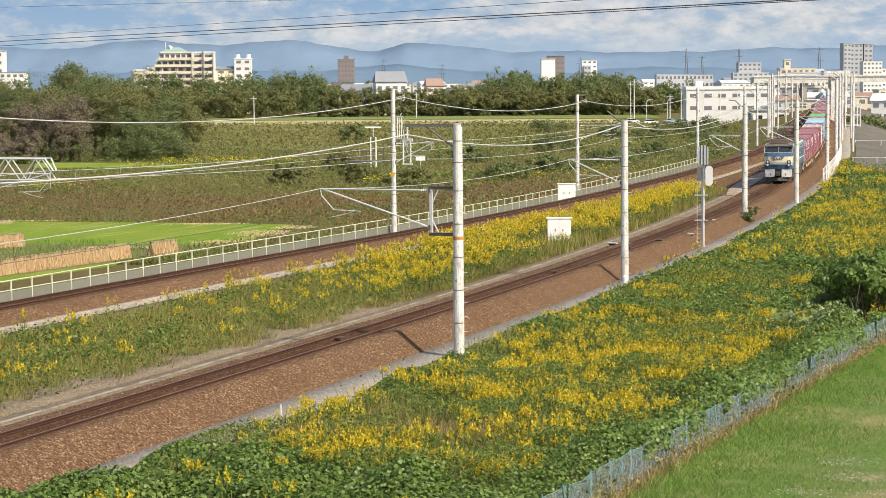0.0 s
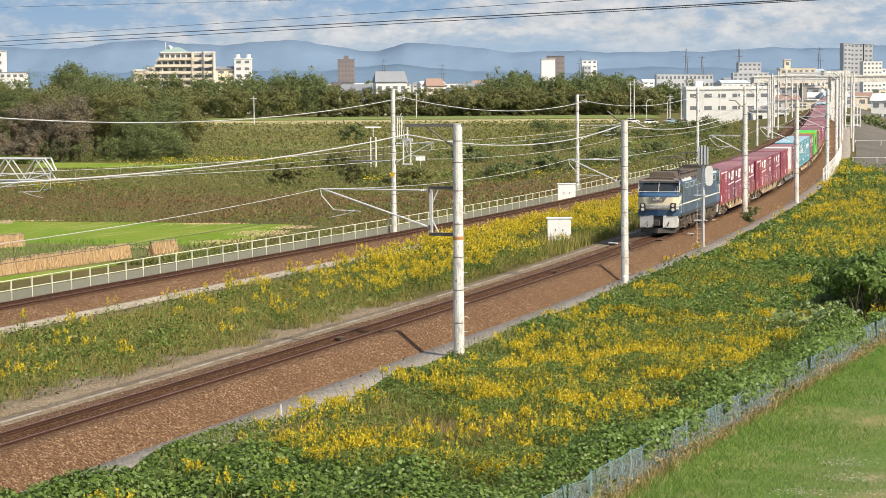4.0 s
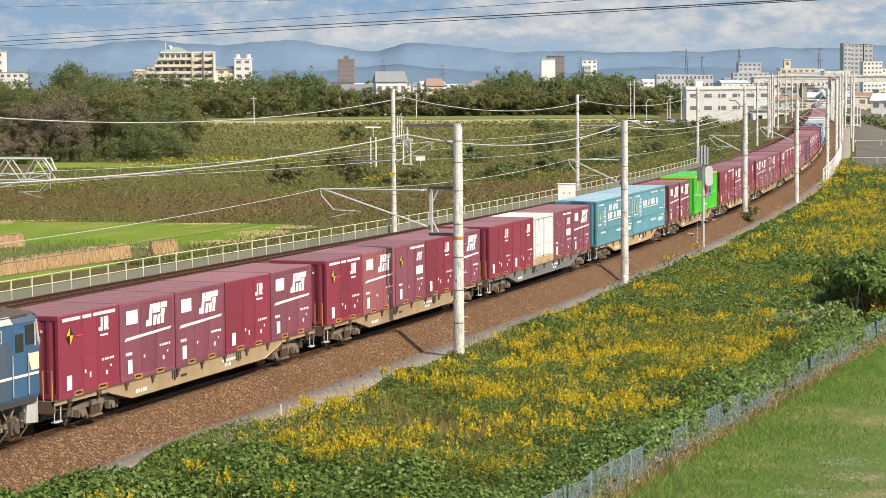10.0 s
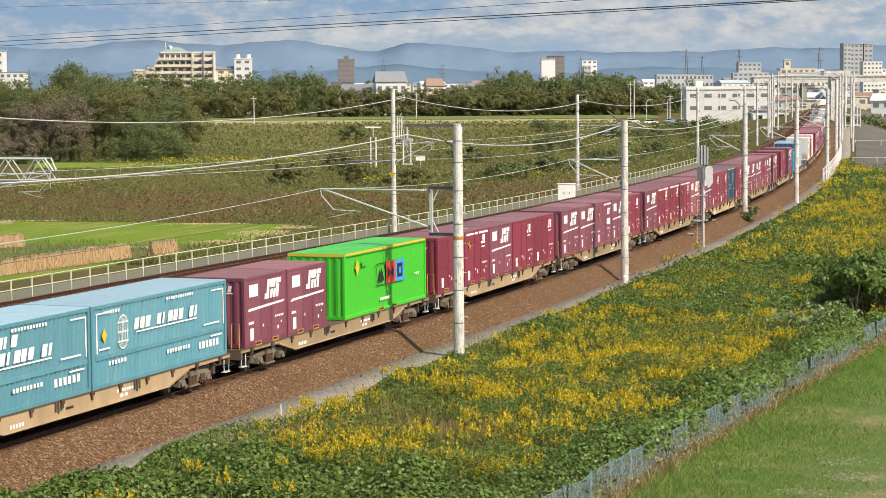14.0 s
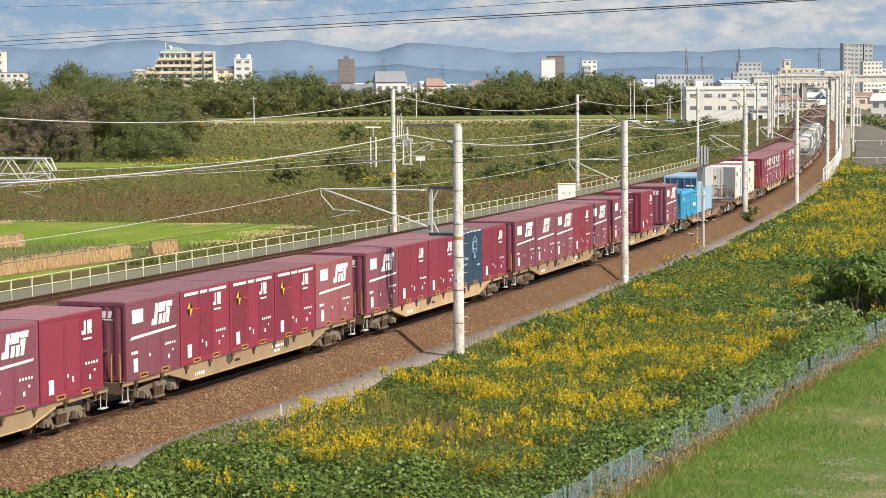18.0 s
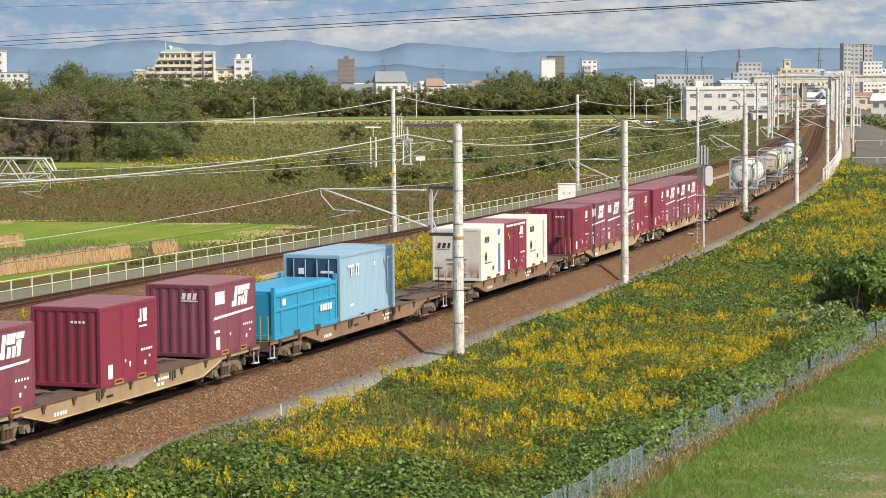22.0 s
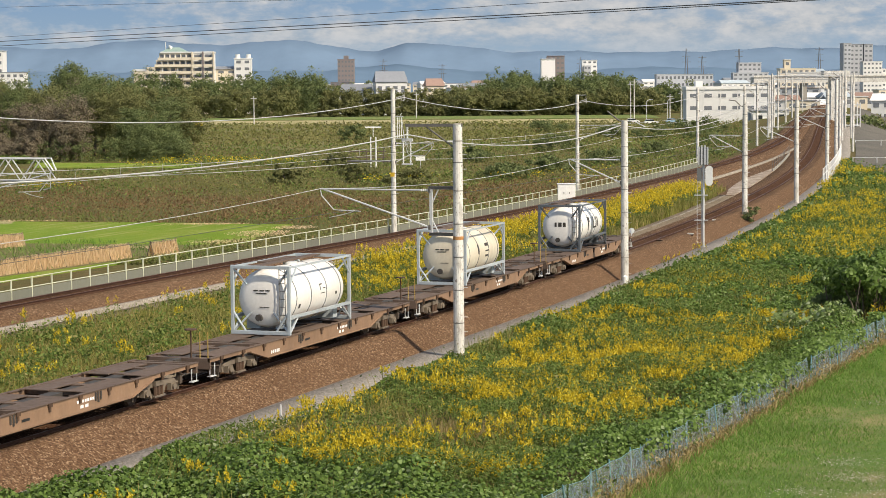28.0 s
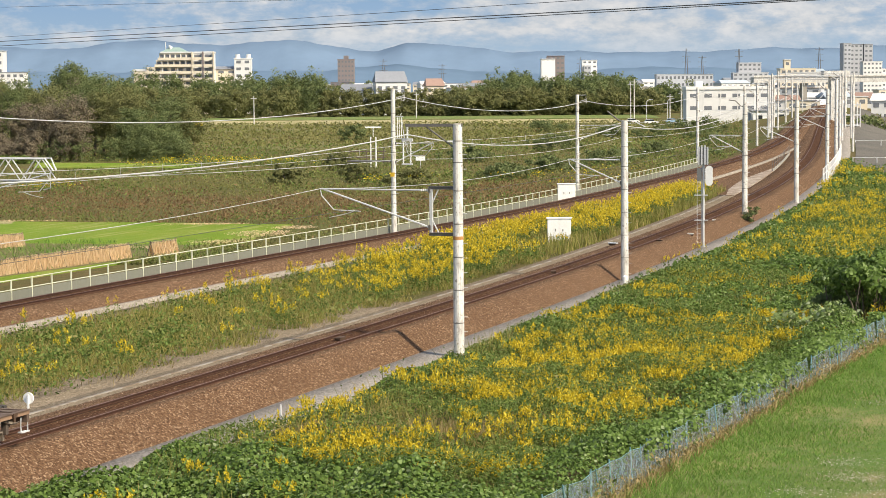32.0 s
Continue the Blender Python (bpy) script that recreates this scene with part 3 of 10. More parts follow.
def container(name, label, group, length, width, height, wall, roof, end, post, side_ribs=0, marks=(), doors=True, forks=True, base_mat=None, end_marks=(), n_end=6):
    """A freight container standing on its underside; its right wall carries the marks."""
    c = thing(name, label, "freight container", group)
    L, W, H = length / 2, width / 2, height
    b = Shape().box(-W + 0.065, W - 0.065, -L + 0.06, L - 0.06, 0.12, H - 0.03)
    part("body", b, wall, c)
    # the frame: posts, sills, headers
    fr = Shape()
    for sx in (-1, 1):
        for sy in (-1, 1):
            fr.box(*sorted((sx * W, sx * (W - 0.12))), *sorted((sy * L, sy * (L - 0.12))), 0.0, H - 0.01)
        fr.box(*sorted((sx * W, sx * (W - 0.10))), -L + 0.12, L - 0.12, 0.0, 0.13)
        fr.box(*sorted((sx * W, sx * (W - 0.09))), -L + 0.12, L - 0.12, H - 0.13, H - 0.01)
    for sy in (-1, 1):
        fr.box(-W + 0.12, W - 0.12, *sorted((sy * L, sy * (L - 0.10))), 0.0, 0.14)
        fr.box(-W + 0.12, W - 0.12, *sorted((sy * L, sy * (L - 0.10))), H - 0.14, H - 0.01)
    part("frame", fr, post, c, bevel=0.012)
    prof = [(-L + 0.02, H + 0.012)]
    for k in range(1, int(length / 0.62)):
        y = -L + k * length / int(length / 0.62)
        prof += [(y - 0.07, H + 0.012), (y - 0.05, H + 0.019), (y + 0.05, H + 0.019), (y + 0.07, H + 0.012)]
    prof += [(L - 0.02, H + 0.012), (L - 0.02, H - 0.02), (-L + 0.02, H - 0.02)]
    rf = Shape().loft([[(W - 0.02, a, b_) for a, b_ in prof], [(-W + 0.02, a, b_) for a, b_ in prof]])
    part("roof", rf, roof, c, "dusty sun-bleached roof")
    part("end_wall", ribbed_end(width, 0.14, H - 0.14, -L + (0.03 if n_end > 1 else 0.008), -1, n_end, 0.028 if n_end > 1 else 0.006), end, c)
    part("end_wall", ribbed_end(width, 0.14, H - 0.14, L - (0.03 if n_end > 1 else 0.008), 1, n_end, 0.028 if n_end > 1 else 0.006), end, c)
    if side_ribs:
        for sx in (1, -1):
            s = Shape()
            ys = np.linspace(-L + 0.14, L - 0.14, side_ribs * 4 + 1)
            for i in range(len(ys) - 1):
                xa, xb = [sx * (W - (0.004 if k % 4 in (1, 2) else 0.062)) for k in (i, i + 1)]
                f = [(xa, ys[i], 0.13), (xb, ys[i + 1], 0.13), (xb, ys[i + 1], H - 0.13), (xa, ys[i], H - 0.13)]
                s.face(f if sx > 0 else f[::-1])
            part("side_wall", s, wall, c)
    if doors:
        for sx in (1, -1):
            for a, e in ((-L + 0.125, -L * 0.27), (-L * 0.26, L * 0.31), (L * 0.32, L - 0.125)):
                p = Shape().box(*sorted((sx * (W - 0.070), sx * (W - 0.004))), a, e, 0.134, H - 0.134)
                d = part("side_panel", p, wall, c, bevel=0.008)
                if abs(a + L * 0.26) < 0.01 and sx > 0:
                    hb = Shape()
                    for yy in (a + 0.1, e - 0.1):
                        hb.tube((W - 0.004, yy, 0.2), (W - 0.004, yy, H - 0.2), 0.016, n=5)
                        for zz in (0.35, 1.1, H - 0.4):
                            hb.box(W - 0.02, W + 0.012, yy - 0.05, yy + 0.05, zz, zz + 0.06)
                    part("locking_bar", hb, post, d)
    if forks:
        for yy in (-0.75, 0.75):
            fk = Shape().box(W - 0.01, W + 0.035, yy - 0.26, yy + 0.26, 0.0, 0.04).box(W - 0.01, W + 0.035, yy - 0.26, yy - 0.21, 0.04, 0.15)
            fk.box(W - 0.01, W + 0.035, yy + 0.21, yy + 0.26, 0.04, 0.15).box(W - 0.01, W + 0.035, yy - 0.21, yy + 0.21, 0.12, 0.15)
            part("fork_pocket", fk, base_mat or M["orange"], c, "worn orange fork pocket frame")
            part("fork_opening", Shape().box(W - 0.006, W + 0.006, yy - 0.21, yy + 0.21, 0.04, 0.12), M["black"], c)
    for mat_, polys, nm in marks:
        tagged(part(nm, Shape().side(polys, W + 0.016), mat_, c), kind="stuff")
    for mat_, polys in end_marks:
        s = Shape()
        for p in polys:
            s.face([(a, -L - 0.012, z) for a, z in p])
        part("end_marking", s, mat_, c)
    return c


LOW_BITS = bars(0.75, 1.55, 0.86, 0.08, 5) + [rect(-0.35, -0.25, 0.62, 0.72), rect(0.95, 1.07, 0.40, 0.54), rect(1.25, 1.35, 0.62, 0.7)]
TAG = [rect(-1.42, -1.12, 0.22, 0.66)]


def container_a(wall, label, emblem=True, patch=True):
    mk = mark_logo_wide(-0.10, 1.60, 1.2) if emblem else mark_logo_wide(-0.6, 1.60, 1.2)
    mk = mk + [[(-1.62, 1.27), (1.50, 1.37), (1.62, 1.45), (-1.50, 1.37)]] + bars(-1.55, -1.1, 0.80, 0.10, 3, 0.15) + LOW_BITS + TAG
    if patch:
        mk = mk + [rect(-1.48, -0.72, 1.78, 2.22)]
    return container("freight_container", label, "twelve-foot freight containers", 3.715, 2.45, 2.5, wall, M["roofred"], wall, wall,
                     marks=((M["mark"], mk, "marking"),), end_marks=((M["mark"], [slanted(a, a + 0.14, 2.0, 2.22, 0.2) for a in (0.15, 0.36, 0.57)] + [rect(0.15, 0.78, 1.93, 1.97)]),))


def container_b(wall, label, stripe=False, sign=False, seal=False):
    mk = mark_logo_small(0.55, 1.80) + LOW_BITS + TAG
    mk = mk + [rect(-0.05, 0.05, 0.45, 0.62)]
    if stripe:
        mk = mk + [rect(-1.62, -0.55, 2.30, 2.40), rect(-0.42, 0.12, 2.30, 2.40), rect(0.25, 1.62, 2.30, 2.40)]
    if seal:
        mk = [rect(-0.1, 0.55, 2.26, 2.36), rect(0.65, 1.62, 2.26, 2.36), rect(0.60, 1.45, 1.12, 1.48)] + mark_logo_wide(0.70, 1.72, 0.6) + TAG + bars(-1.55, -1.1, 0.80, 0.10, 3, 0.15) + LOW_BITS
    marks = [(M["mark"], mk, "marking")]
    c = container("freight_container", label, "twelve-foot freight containers", 3.715, 2.45, 2.5, wall, M["roofred"], M["redend"] if wall is M["wine"] else wall, wall,
                  marks=marks, end_marks=((M["mark"], bars(0.2, 0.75, 2.0, 0.08, 4)),))
    if sign or seal:
        part("hazard_diamond", Shape().side([diamond(-1.2, 1.86, 0.30)], 1.245), M["diag_y"], c, "yellow and black diamond sign")
        part("hazard_diamond_half", Shape().side([[(-1.2 - 0.21, 1.86), (-1.2, 1.56), (-1.2, 1.86)], [(-1.2, 1.86), (-1.2 + 0.21, 1.86), (-1.2, 2.16)], [(-1.40, 1.89), (-1.42, 1.86), (-1.19, 2.17), (-1.2, 2.12)]], 1.249), M["black"], c)
        part("red_line", Shape().side([rect(-0.85, -0.4, 1.80, 1.83)], 1.243), M["redpatch"], c)
    return c


def wide_marks_teal(first):
    """White slanted blocks in one or two rows, with thin rules and small writing below."""
    m = []
    z = 1.42 if first else 1.60
    for k, w in enumerate((0.30, 0.30, 0.30, 0, 0.28, 0.14, 0.34, 0.30, 0.30, 0, 0.28, 0.16)):
        if w:
            u = -2.05 + k * 0.385
            m.append(slanted(u, u + w, z, z + 0.36, 0.28))
    if first:
        for k, w in enumerate((0.28, 0.28, 0, 0.32, 0.14, 0.32)):
            if w:
                u = -1.80 + k * 0.385
                m.append(slanted(u, u + w, 1.90, 2.24, 0.28))
    m += [rect(-1.9, 2.4, z - 0.11, z - 0.06), rect(2.9, 4.1, 1.18, 1.24), rect(3.4, 4.3, 0.74, 0.80), rect(-4.3, -3.6, 1.18, 1.24)]
    m += bars(-3.9, -2.9, 2.28, 0.10, 6) + bars(0.2, 2.2, 2.32, 0.10, 12) + bars(0.2, 1.9, 0.56, 0.13, 9) + bars(2.5, 4.1, 0.42, 0.24, 6) + bars(-3.7, -2.5, 0.66, 0.13, 6)
    m += [rect(-4.45, -4.38, 1.1, 2.35), rect(4.38, 4.45, 1.1, 2.35), rect(-4.38, -3.5, 2.30, 2.35), rect(3.5, 4.38, 2.30, 2.35)]
    return m


def globe_mark():
    out = []
    for r in (0.55, 0.44, 0.22, 0.06):
        for k in range(18):
            a0, a1 = k * math.tau / 18, (k + 1) * math.tau / 18
            out.append([(-2.75 + r * 0.62 * math.cos(a) if r < 0.5 else -2.75 + 0.38 * math.cos(a), 1.62 + q * math.sin(a)) for a, q in ((a0, 0.55), (a1, 0.55), (a1, 0.50), (a0, 0.50))]
                       if r > 0.5 else [(-2.75 + (r * 0.62 + d) * math.cos(a), 1.62 + 0.53 * math.sin(a)) for a, d in ((a0, 0.03), (a1, 0.03), (a1, 0.0), (a0, 0.0))])
    for z in (1.3, 1.6, 1.9):
        out.append(rect(-3.1, -2.4, z, z + 0.05))
    return out


def container_teal(first):
    c = container("long_container", "ribbed teal long freight container with white slanted lettering blocks", "long freight containers", 9.41, 2.49, 2.6, M["teal"], M["tealroof"], M["teal"], M["teal"],
                  side_ribs=34, doors=False, forks=False, marks=((M["mark"], wide_marks_teal(first), "marking"), (M["mark"], globe_mark(), "globe_marking")), n_end=7)
    part("mid_band", Shape().box(1.20, 1.252, -4.5, 4.5, 0.88, 1.02), M["teal"], c)
    part("lower_panel", Shape().box(1.18, 1.238, -4.5, -2.6, 0.02, 0.12), M["steel_dark"], c)
    part("hazard_diamond", Shape().side([diamond(-3.95, 1.62, 0.24)], 1.262), M["diag_y"], c)
    return c


def container_green():
    c = container("long_container", "bright green long freight container with three coloured squares", "long freight containers", 9.41, 2.49, 2.62, M["green"], M["green"], M["green"], M["green"],
                  doors=False, forks=True, n_end=6, marks=((M["mark"], bars(-0.9, 0.3, 0.42, 0.12, 7, 0.2) + bars(3.2, 3.8, 1.15, 0.1, 3), "marking"),))
    for a, mt, nm in ((-1.30, M["black"], "black_frame_square"), (-0.18, M["redpatch"], "red_square"), (0.90, M["bluepatch"], "blue_square")):
        if nm == "black_frame_square":
            s = Shape().side([rect(a, a + 1.1, 1.05, 1.09), rect(a, a + 1.1, 1.93, 1.97), rect(a, a + 0.04, 1.09, 1.93)], 1.262)
        else:
            s = Shape().side([rect(a, a + 1.06, 1.05, 1.97)], 1.262)
        part(nm, s, mt, c)
        u = a + 0.2
        blk = {"black_frame_square": [[(u, 1.22), (u + 0.7, 1.22), (u + 0.35, 1.8)]],
               "red_square": [[(u, 1.22), (u + 0.33, 1.5), (u, 1.8)], [(u + 0.66, 1.22), (u + 0.66, 1.8), (u + 0.33, 1.5)]],
               "blue_square": [rect(u, u + 0.2, 1.22, 1.8), rect(u + 0.2, u + 0.62, 1.64, 1.8), rect(u + 0.2, u + 0.62, 1.22, 1.38), rect(u + 0.46, u + 0.62, 1.38, 1.64)]}[nm]
        part("dark_block", Shape().side(blk, 1.268), M["black"], c)
    part("roof_edge", Shape().box(1.16, 1.256, -4.6, 4.6, 2.54, 2.625), M["diag_y"], c, "yellow upper side rail")
    part("roof_edge", Shape().box(-1.2, 1.2, -4.712, -4.64, 2.52, 2.625), M["diag_y"], c, "yellow end header")
    part("hazard_diamond", Shape().side([diamond(-3.4, 2.0, 0.33)], 1.262), M["diag_y"], c)
    part("recess_patch", Shape().side([rect(-2.9, -2.3, 1.98, 2.22)], 1.262), M["green"], c)
    return c


def container_navy():
    c = container("freight_container", "navy blue twelve-foot container with a pale round emblem", "twelve-foot freight containers", 3.715, 2.45, 2.52, M["navy"], M["steel_dark"], M["navy"], M["navy"], doors=True, forks=True,
                  marks=((M["paleblue"], [[(0.72 + (0.36 - d) * math.cos(a), 1.80 + (0.42 - d) * math.sin(a)) for a, d in ((k * math.tau / 20, 0.0), ((k + 1) * math.tau / 20, 0.0), ((k + 1) * math.tau / 20, 0.05), (k * math.tau / 20, 0.05))] for k in range(20)]
                          + [rect(0.52, 0.56, 1.48, 2.12), rect(0.88, 0.92, 1.48, 2.12), rect(0.40, 1.04, 1.62, 1.66), rect(0.40, 1.04, 1.94, 1.98), rect(0.62, 0.82, 1.2, 1.34), rect(1.0, 1.5, 0.82, 0.90)] + bars(-1.2, -0.2, 1.2, 0.09, 5) + bars(-1.1, -0.4, 0.95, 0.09, 4), "marking"),))
    part("hazard_diamond", Shape().side([diamond(-1.35, 1.95, 0.20)], 1.243), M["diag_y"], c)
    strip = Shape()
    for k in range(18):
        strip.box(1.236, 1.244, -1.80 + k * 0.2, -1.70 + k * 0.2, 2.44, 2.50)
    part("edge_stripe", strip, M["white"], c, "white dashes along the roof edge")
    return c


def rusting_end():
    """Off-white paint with rust that has run and gathered low on the doors."""
    m = paint("rusting_door_paint", (0.74, 0.71, 0.65), 0.5, 0, 0.22, (0.45, 0.30, 0.18), 0.7)
    t = m.node_tree
    sock = t.nodes["Principled BSDF"].inputs[0]
    old = sock.links[0].from_socket
    tc = t.nodes.new("ShaderNodeTexCoord")
    sep = t.nodes.new("ShaderNodeSeparateXYZ")
    t.links.new(tc.outputs["Object"], sep.inputs[0])
    low = ramp(t, sep.outputs["Z"], [(0.15, 1.0), (0.95, 0.0)])
    spots = ramp(t, noise_of(t, 2.1, 5, 0.6, (1.0, 1.0, 0.45)), [(0.36, 0.0), (0.52, 1.0)])
    t.links.new(mixc(t, mixc(t, 1.0, low, spots, 'MULTIPLY'), old, (0.20, 0.085, 0.035)), sock)
    return m


M["rustend"] = rusting_end()
M["bluestripe"] = plain("blue_stripe", (0.10, 0.22, 0.48), 0.5)
M["pinkstripe"] = plain("faded_red_stripe", (0.70, 0.28, 0.24), 0.55)


def container_white(doors_only, label):
    stripe = [rect(1.02, 1.28, 0.3, 2.25)] if doors_only else [rect(0.82, 1.16, 0.22, 1.62), rect(0.78, 1.12, 2.02, 2.32)]
    c = container("freight_container", label, "twelve-foot freight containers", 3.715, 2.45, 2.5, M["cream"], M["cream"], M["rustend"], M["cream"], doors=True, forks=True, n_end=1,
                  marks=((M["black"], [slanted(-1.35, -1.20, 1.78, 2.06, 0.2), slanted(-1.10, -0.90, 1.78, 2.06, 0.2), slanted(-0.82, -0.66, 1.78, 2.06, 0.2)] + bars(-0.1, 0.2, 0.4, 0.2, 2) + bars(-1.3, -0.2, 0.78, 0.05, 6, 0.3), "marking"),
                         (M["pinkstripe"] if doors_only else M["bluestripe"], stripe, "side_stripe")))
    part("diamond_sign", Shape().side([diamond(-1.15, 1.12, 0.29)], 1.243), M["geardark"], c)
    for x in (-0.12, 0.12):
        part("end_door_bar", Shape().tube((x, -1.878, 0.18), (x, -1.878, 2.36), 0.018, n=6), M["galv"], c)
    part("door_joint", Shape().box(-0.012, 0.012, -1.868, -1.85, 0.16, 2.36), M["geardark"], c)
    for sx in (-1, 1):
        part("end_door_latch", Shape().box(*sorted((sx * 0.14, sx * 0.52)), -1.895, -1.862, 1.02, 1.05).box(*sorted((sx * 0.20, sx * 0.46)), -1.885, -1.862, 0.80, 0.83), M["steel_dark"], c)
    part("end_marking", Shape().face([(-1.02, -1.870, 1.48), (-0.38, -1.870, 1.48), (-0.34, -1.870, 1.50), (-0.98, -1.870, 1.50)]).face([(-0.98, -1.870, 1.56), (-0.84, -1.870, 1.56), (-0.78, -1.870, 1.80), (-0.92, -1.870, 1.80)])
         .face([(-0.74, -1.870, 1.56), (-0.58, -1.870, 1.56), (-0.52, -1.870, 1.80), (-0.68, -1.870, 1.80)]).face([(-0.48, -1.870, 1.56), (-0.36, -1.870, 1.56), (-0.30, -1.870, 1.80), (-0.42, -1.870, 1.80)]), M["geardark"], c)
    return c


def container_white_doors():
    c = container("freight_container", "white twelve-foot container with four tall side doors on an orange base", "twelve-foot freight containers", 3.715, 2.45, 2.5, M["cream"], M["cream"], M["cream"], M["cream"], doors=False, forks=True, side_ribs=0)
    for k, y in enumerate((-1.27, -0.45, 0.45, 1.27)):
        d = part("side_door", Shape().box(1.18, 1.222, y - 0.38, y + 0.38, 0.42, 2.32), M["white"], c, bevel=0.02)
        for o in (-0.30, 0.30):
            part("locking_bar", Shape().tube((1.24, y + o, 0.4), (1.24, y + o, 2.34), 0.018, n=6), M["galv"], d)
        part("door_latch", Shape().box(1.222, 1.255, y - 0.32, y + 0.32, 1.02, 1.07).box(1.222, 1.255, y - 0.32, y + 0.32, 0.55, 0.59), M["galv"], d)
    part("door_post", Shape().box(1.19, 1.218, -0.06, 0.06, 0.34, 2.40), M["pinkish"], c, "rust-red post between the doors")
    for y in (-0.86, 0.86):
        part("door_gap", Shape().box(1.19, 1.219, y - 0.03, y + 0.03, 0.40, 2.34), M["rust"], c)
    part("base_rail", Shape().box(1.19, 1.235, -1.8, 1.8, 0.0, 0.34), M["wagon"], c, "orange-tan base rail")
    return c


def container_half():
    c = thing("half_height_container", "bright blue half-height freight container with a covered top", "freight container", "twenty-foot freight containers")
    L, W, H = 3.03, 1.235, 1.72
    part("body", Shape().box(-W + 0.05, W - 0.05, -L + 0.05, L - 0.05, 0.1, H - 0.06), M["skyblue"], c)
    fr = Shape()
    for sy in (-1, 1):
        for sx in (-1, 1):
            fr.box(*sorted((sx * W, sx * (W - 0.14))), *sorted((sy * L, sy * (L - 0.14))), 0, H + 0.22)
        fr.box(-W + 0.14, W - 0.14, *sorted((sy * L, sy * (L - 0.08))), 0, 0.16)
    part("corner_frame", fr, M["skyblue"], c, bevel=0.01)
    for a, b in ((0.0, 0.14), (1.02, 1.12), (H - 0.16, H - 0.04)):
        part("side_rail", Shape().box(W - 0.06, W, -L + 0.14, L - 0.14, a, b), M["skyblue"], c)
    for y in np.linspace(-L + 0.7, L - 0.7, 4):
        part("side_post", Shape().box(W - 0.06, W - 0.005, y - 0.06, y + 0.06, 0.14, H - 0.16), M["skyblue"], c)
    part("top_cover", Shape().loft([[(-W + 0.1, -L + 0.1, H - 0.06), (W - 0.1, -L + 0.1, H - 0.06), (W - 0.3, -L + 0.1, H + 0.06), (-W + 0.3, -L + 0.1, H + 0.06)],
                                    [(-W + 0.1, L - 0.1, H - 0.06), (W - 0.1, L - 0.1, H - 0.06), (W - 0.3, L - 0.1, H + 0.06), (-W + 0.3, L - 0.1, H + 0.06)]]), M["skyblue"], c)
    for yy in (-1.0, 1.0):
        part("fork_opening", Shape().box(W - 0.01, W + 0.006, yy - 0.3, yy + 0.3, 0.0, 0.16), M["rust"], c)
    part("marking", Shape().side(bars(1.3, 2.5, 0.62, 0.26, 5, 0.2) + [rect(-2.3, -2.0, 1.2, 1.45)], W + 0.006), M["mark"], c)
    part("end_marking", Shape().face([(0.2, -L - 0.004, 1.1), (0.45, -L - 0.004, 1.1), (0.45, -L - 0.004, 1.35), (0.2, -L - 0.004, 1.35)]), M["redpatch"], c)
    return c


def container_pale():
    c = container("freight_container", "pale blue twenty-foot container with navy end doors", "twenty-foot freight containers", 6.058, 2.44, 2.62, M["paleblue"], M["paleblue"], M["navy"], M["paleblue"], doors=False, forks=True, side_ribs=22, n_end=2,
                  marks=((M["mark"], [slanted(-2.2, -1.6, 2.05, 2.16, 0.2), slanted(-1.95, -1.83, 1.7, 2.05, 0.2), slanted(-1.45, -1.32, 1.7, 2.16, 0.2), slanted(-1.2, -1.08, 1.7, 2.16, 0.2), slanted(-1.35, -1.15, 2.06, 2.16, 0.2), rect(0.6, 0.75, 1.95, 2.1)]
                          + bars(2.1, 2.6, 2.1, 0.1, 3) + bars(-2.0, -1.6, 0.5, 0.1, 2), "marking"),), base_mat=M["paleblue"])
    for x in (-0.75, -0.25, 0.25, 0.75):
        part("end_door_bar", Shape().tube((x, -3.07, 0.15), (x, -3.07, 2.45), 0.022, n=6), M["paleblue"], c)
    part("end_marking", Shape().face([(-0.55, -3.06, 1.85), (-0.3, -3.06, 1.85), (-0.3, -3.06, 2.1), (-0.55, -3.06, 2.1)]).face([(0.4, -3.06, 1.9), (0.95, -3.06, 1.9), (0.95, -3.06, 2.0), (0.4, -3.06, 2.0)]), M["mark"], c)
    return c


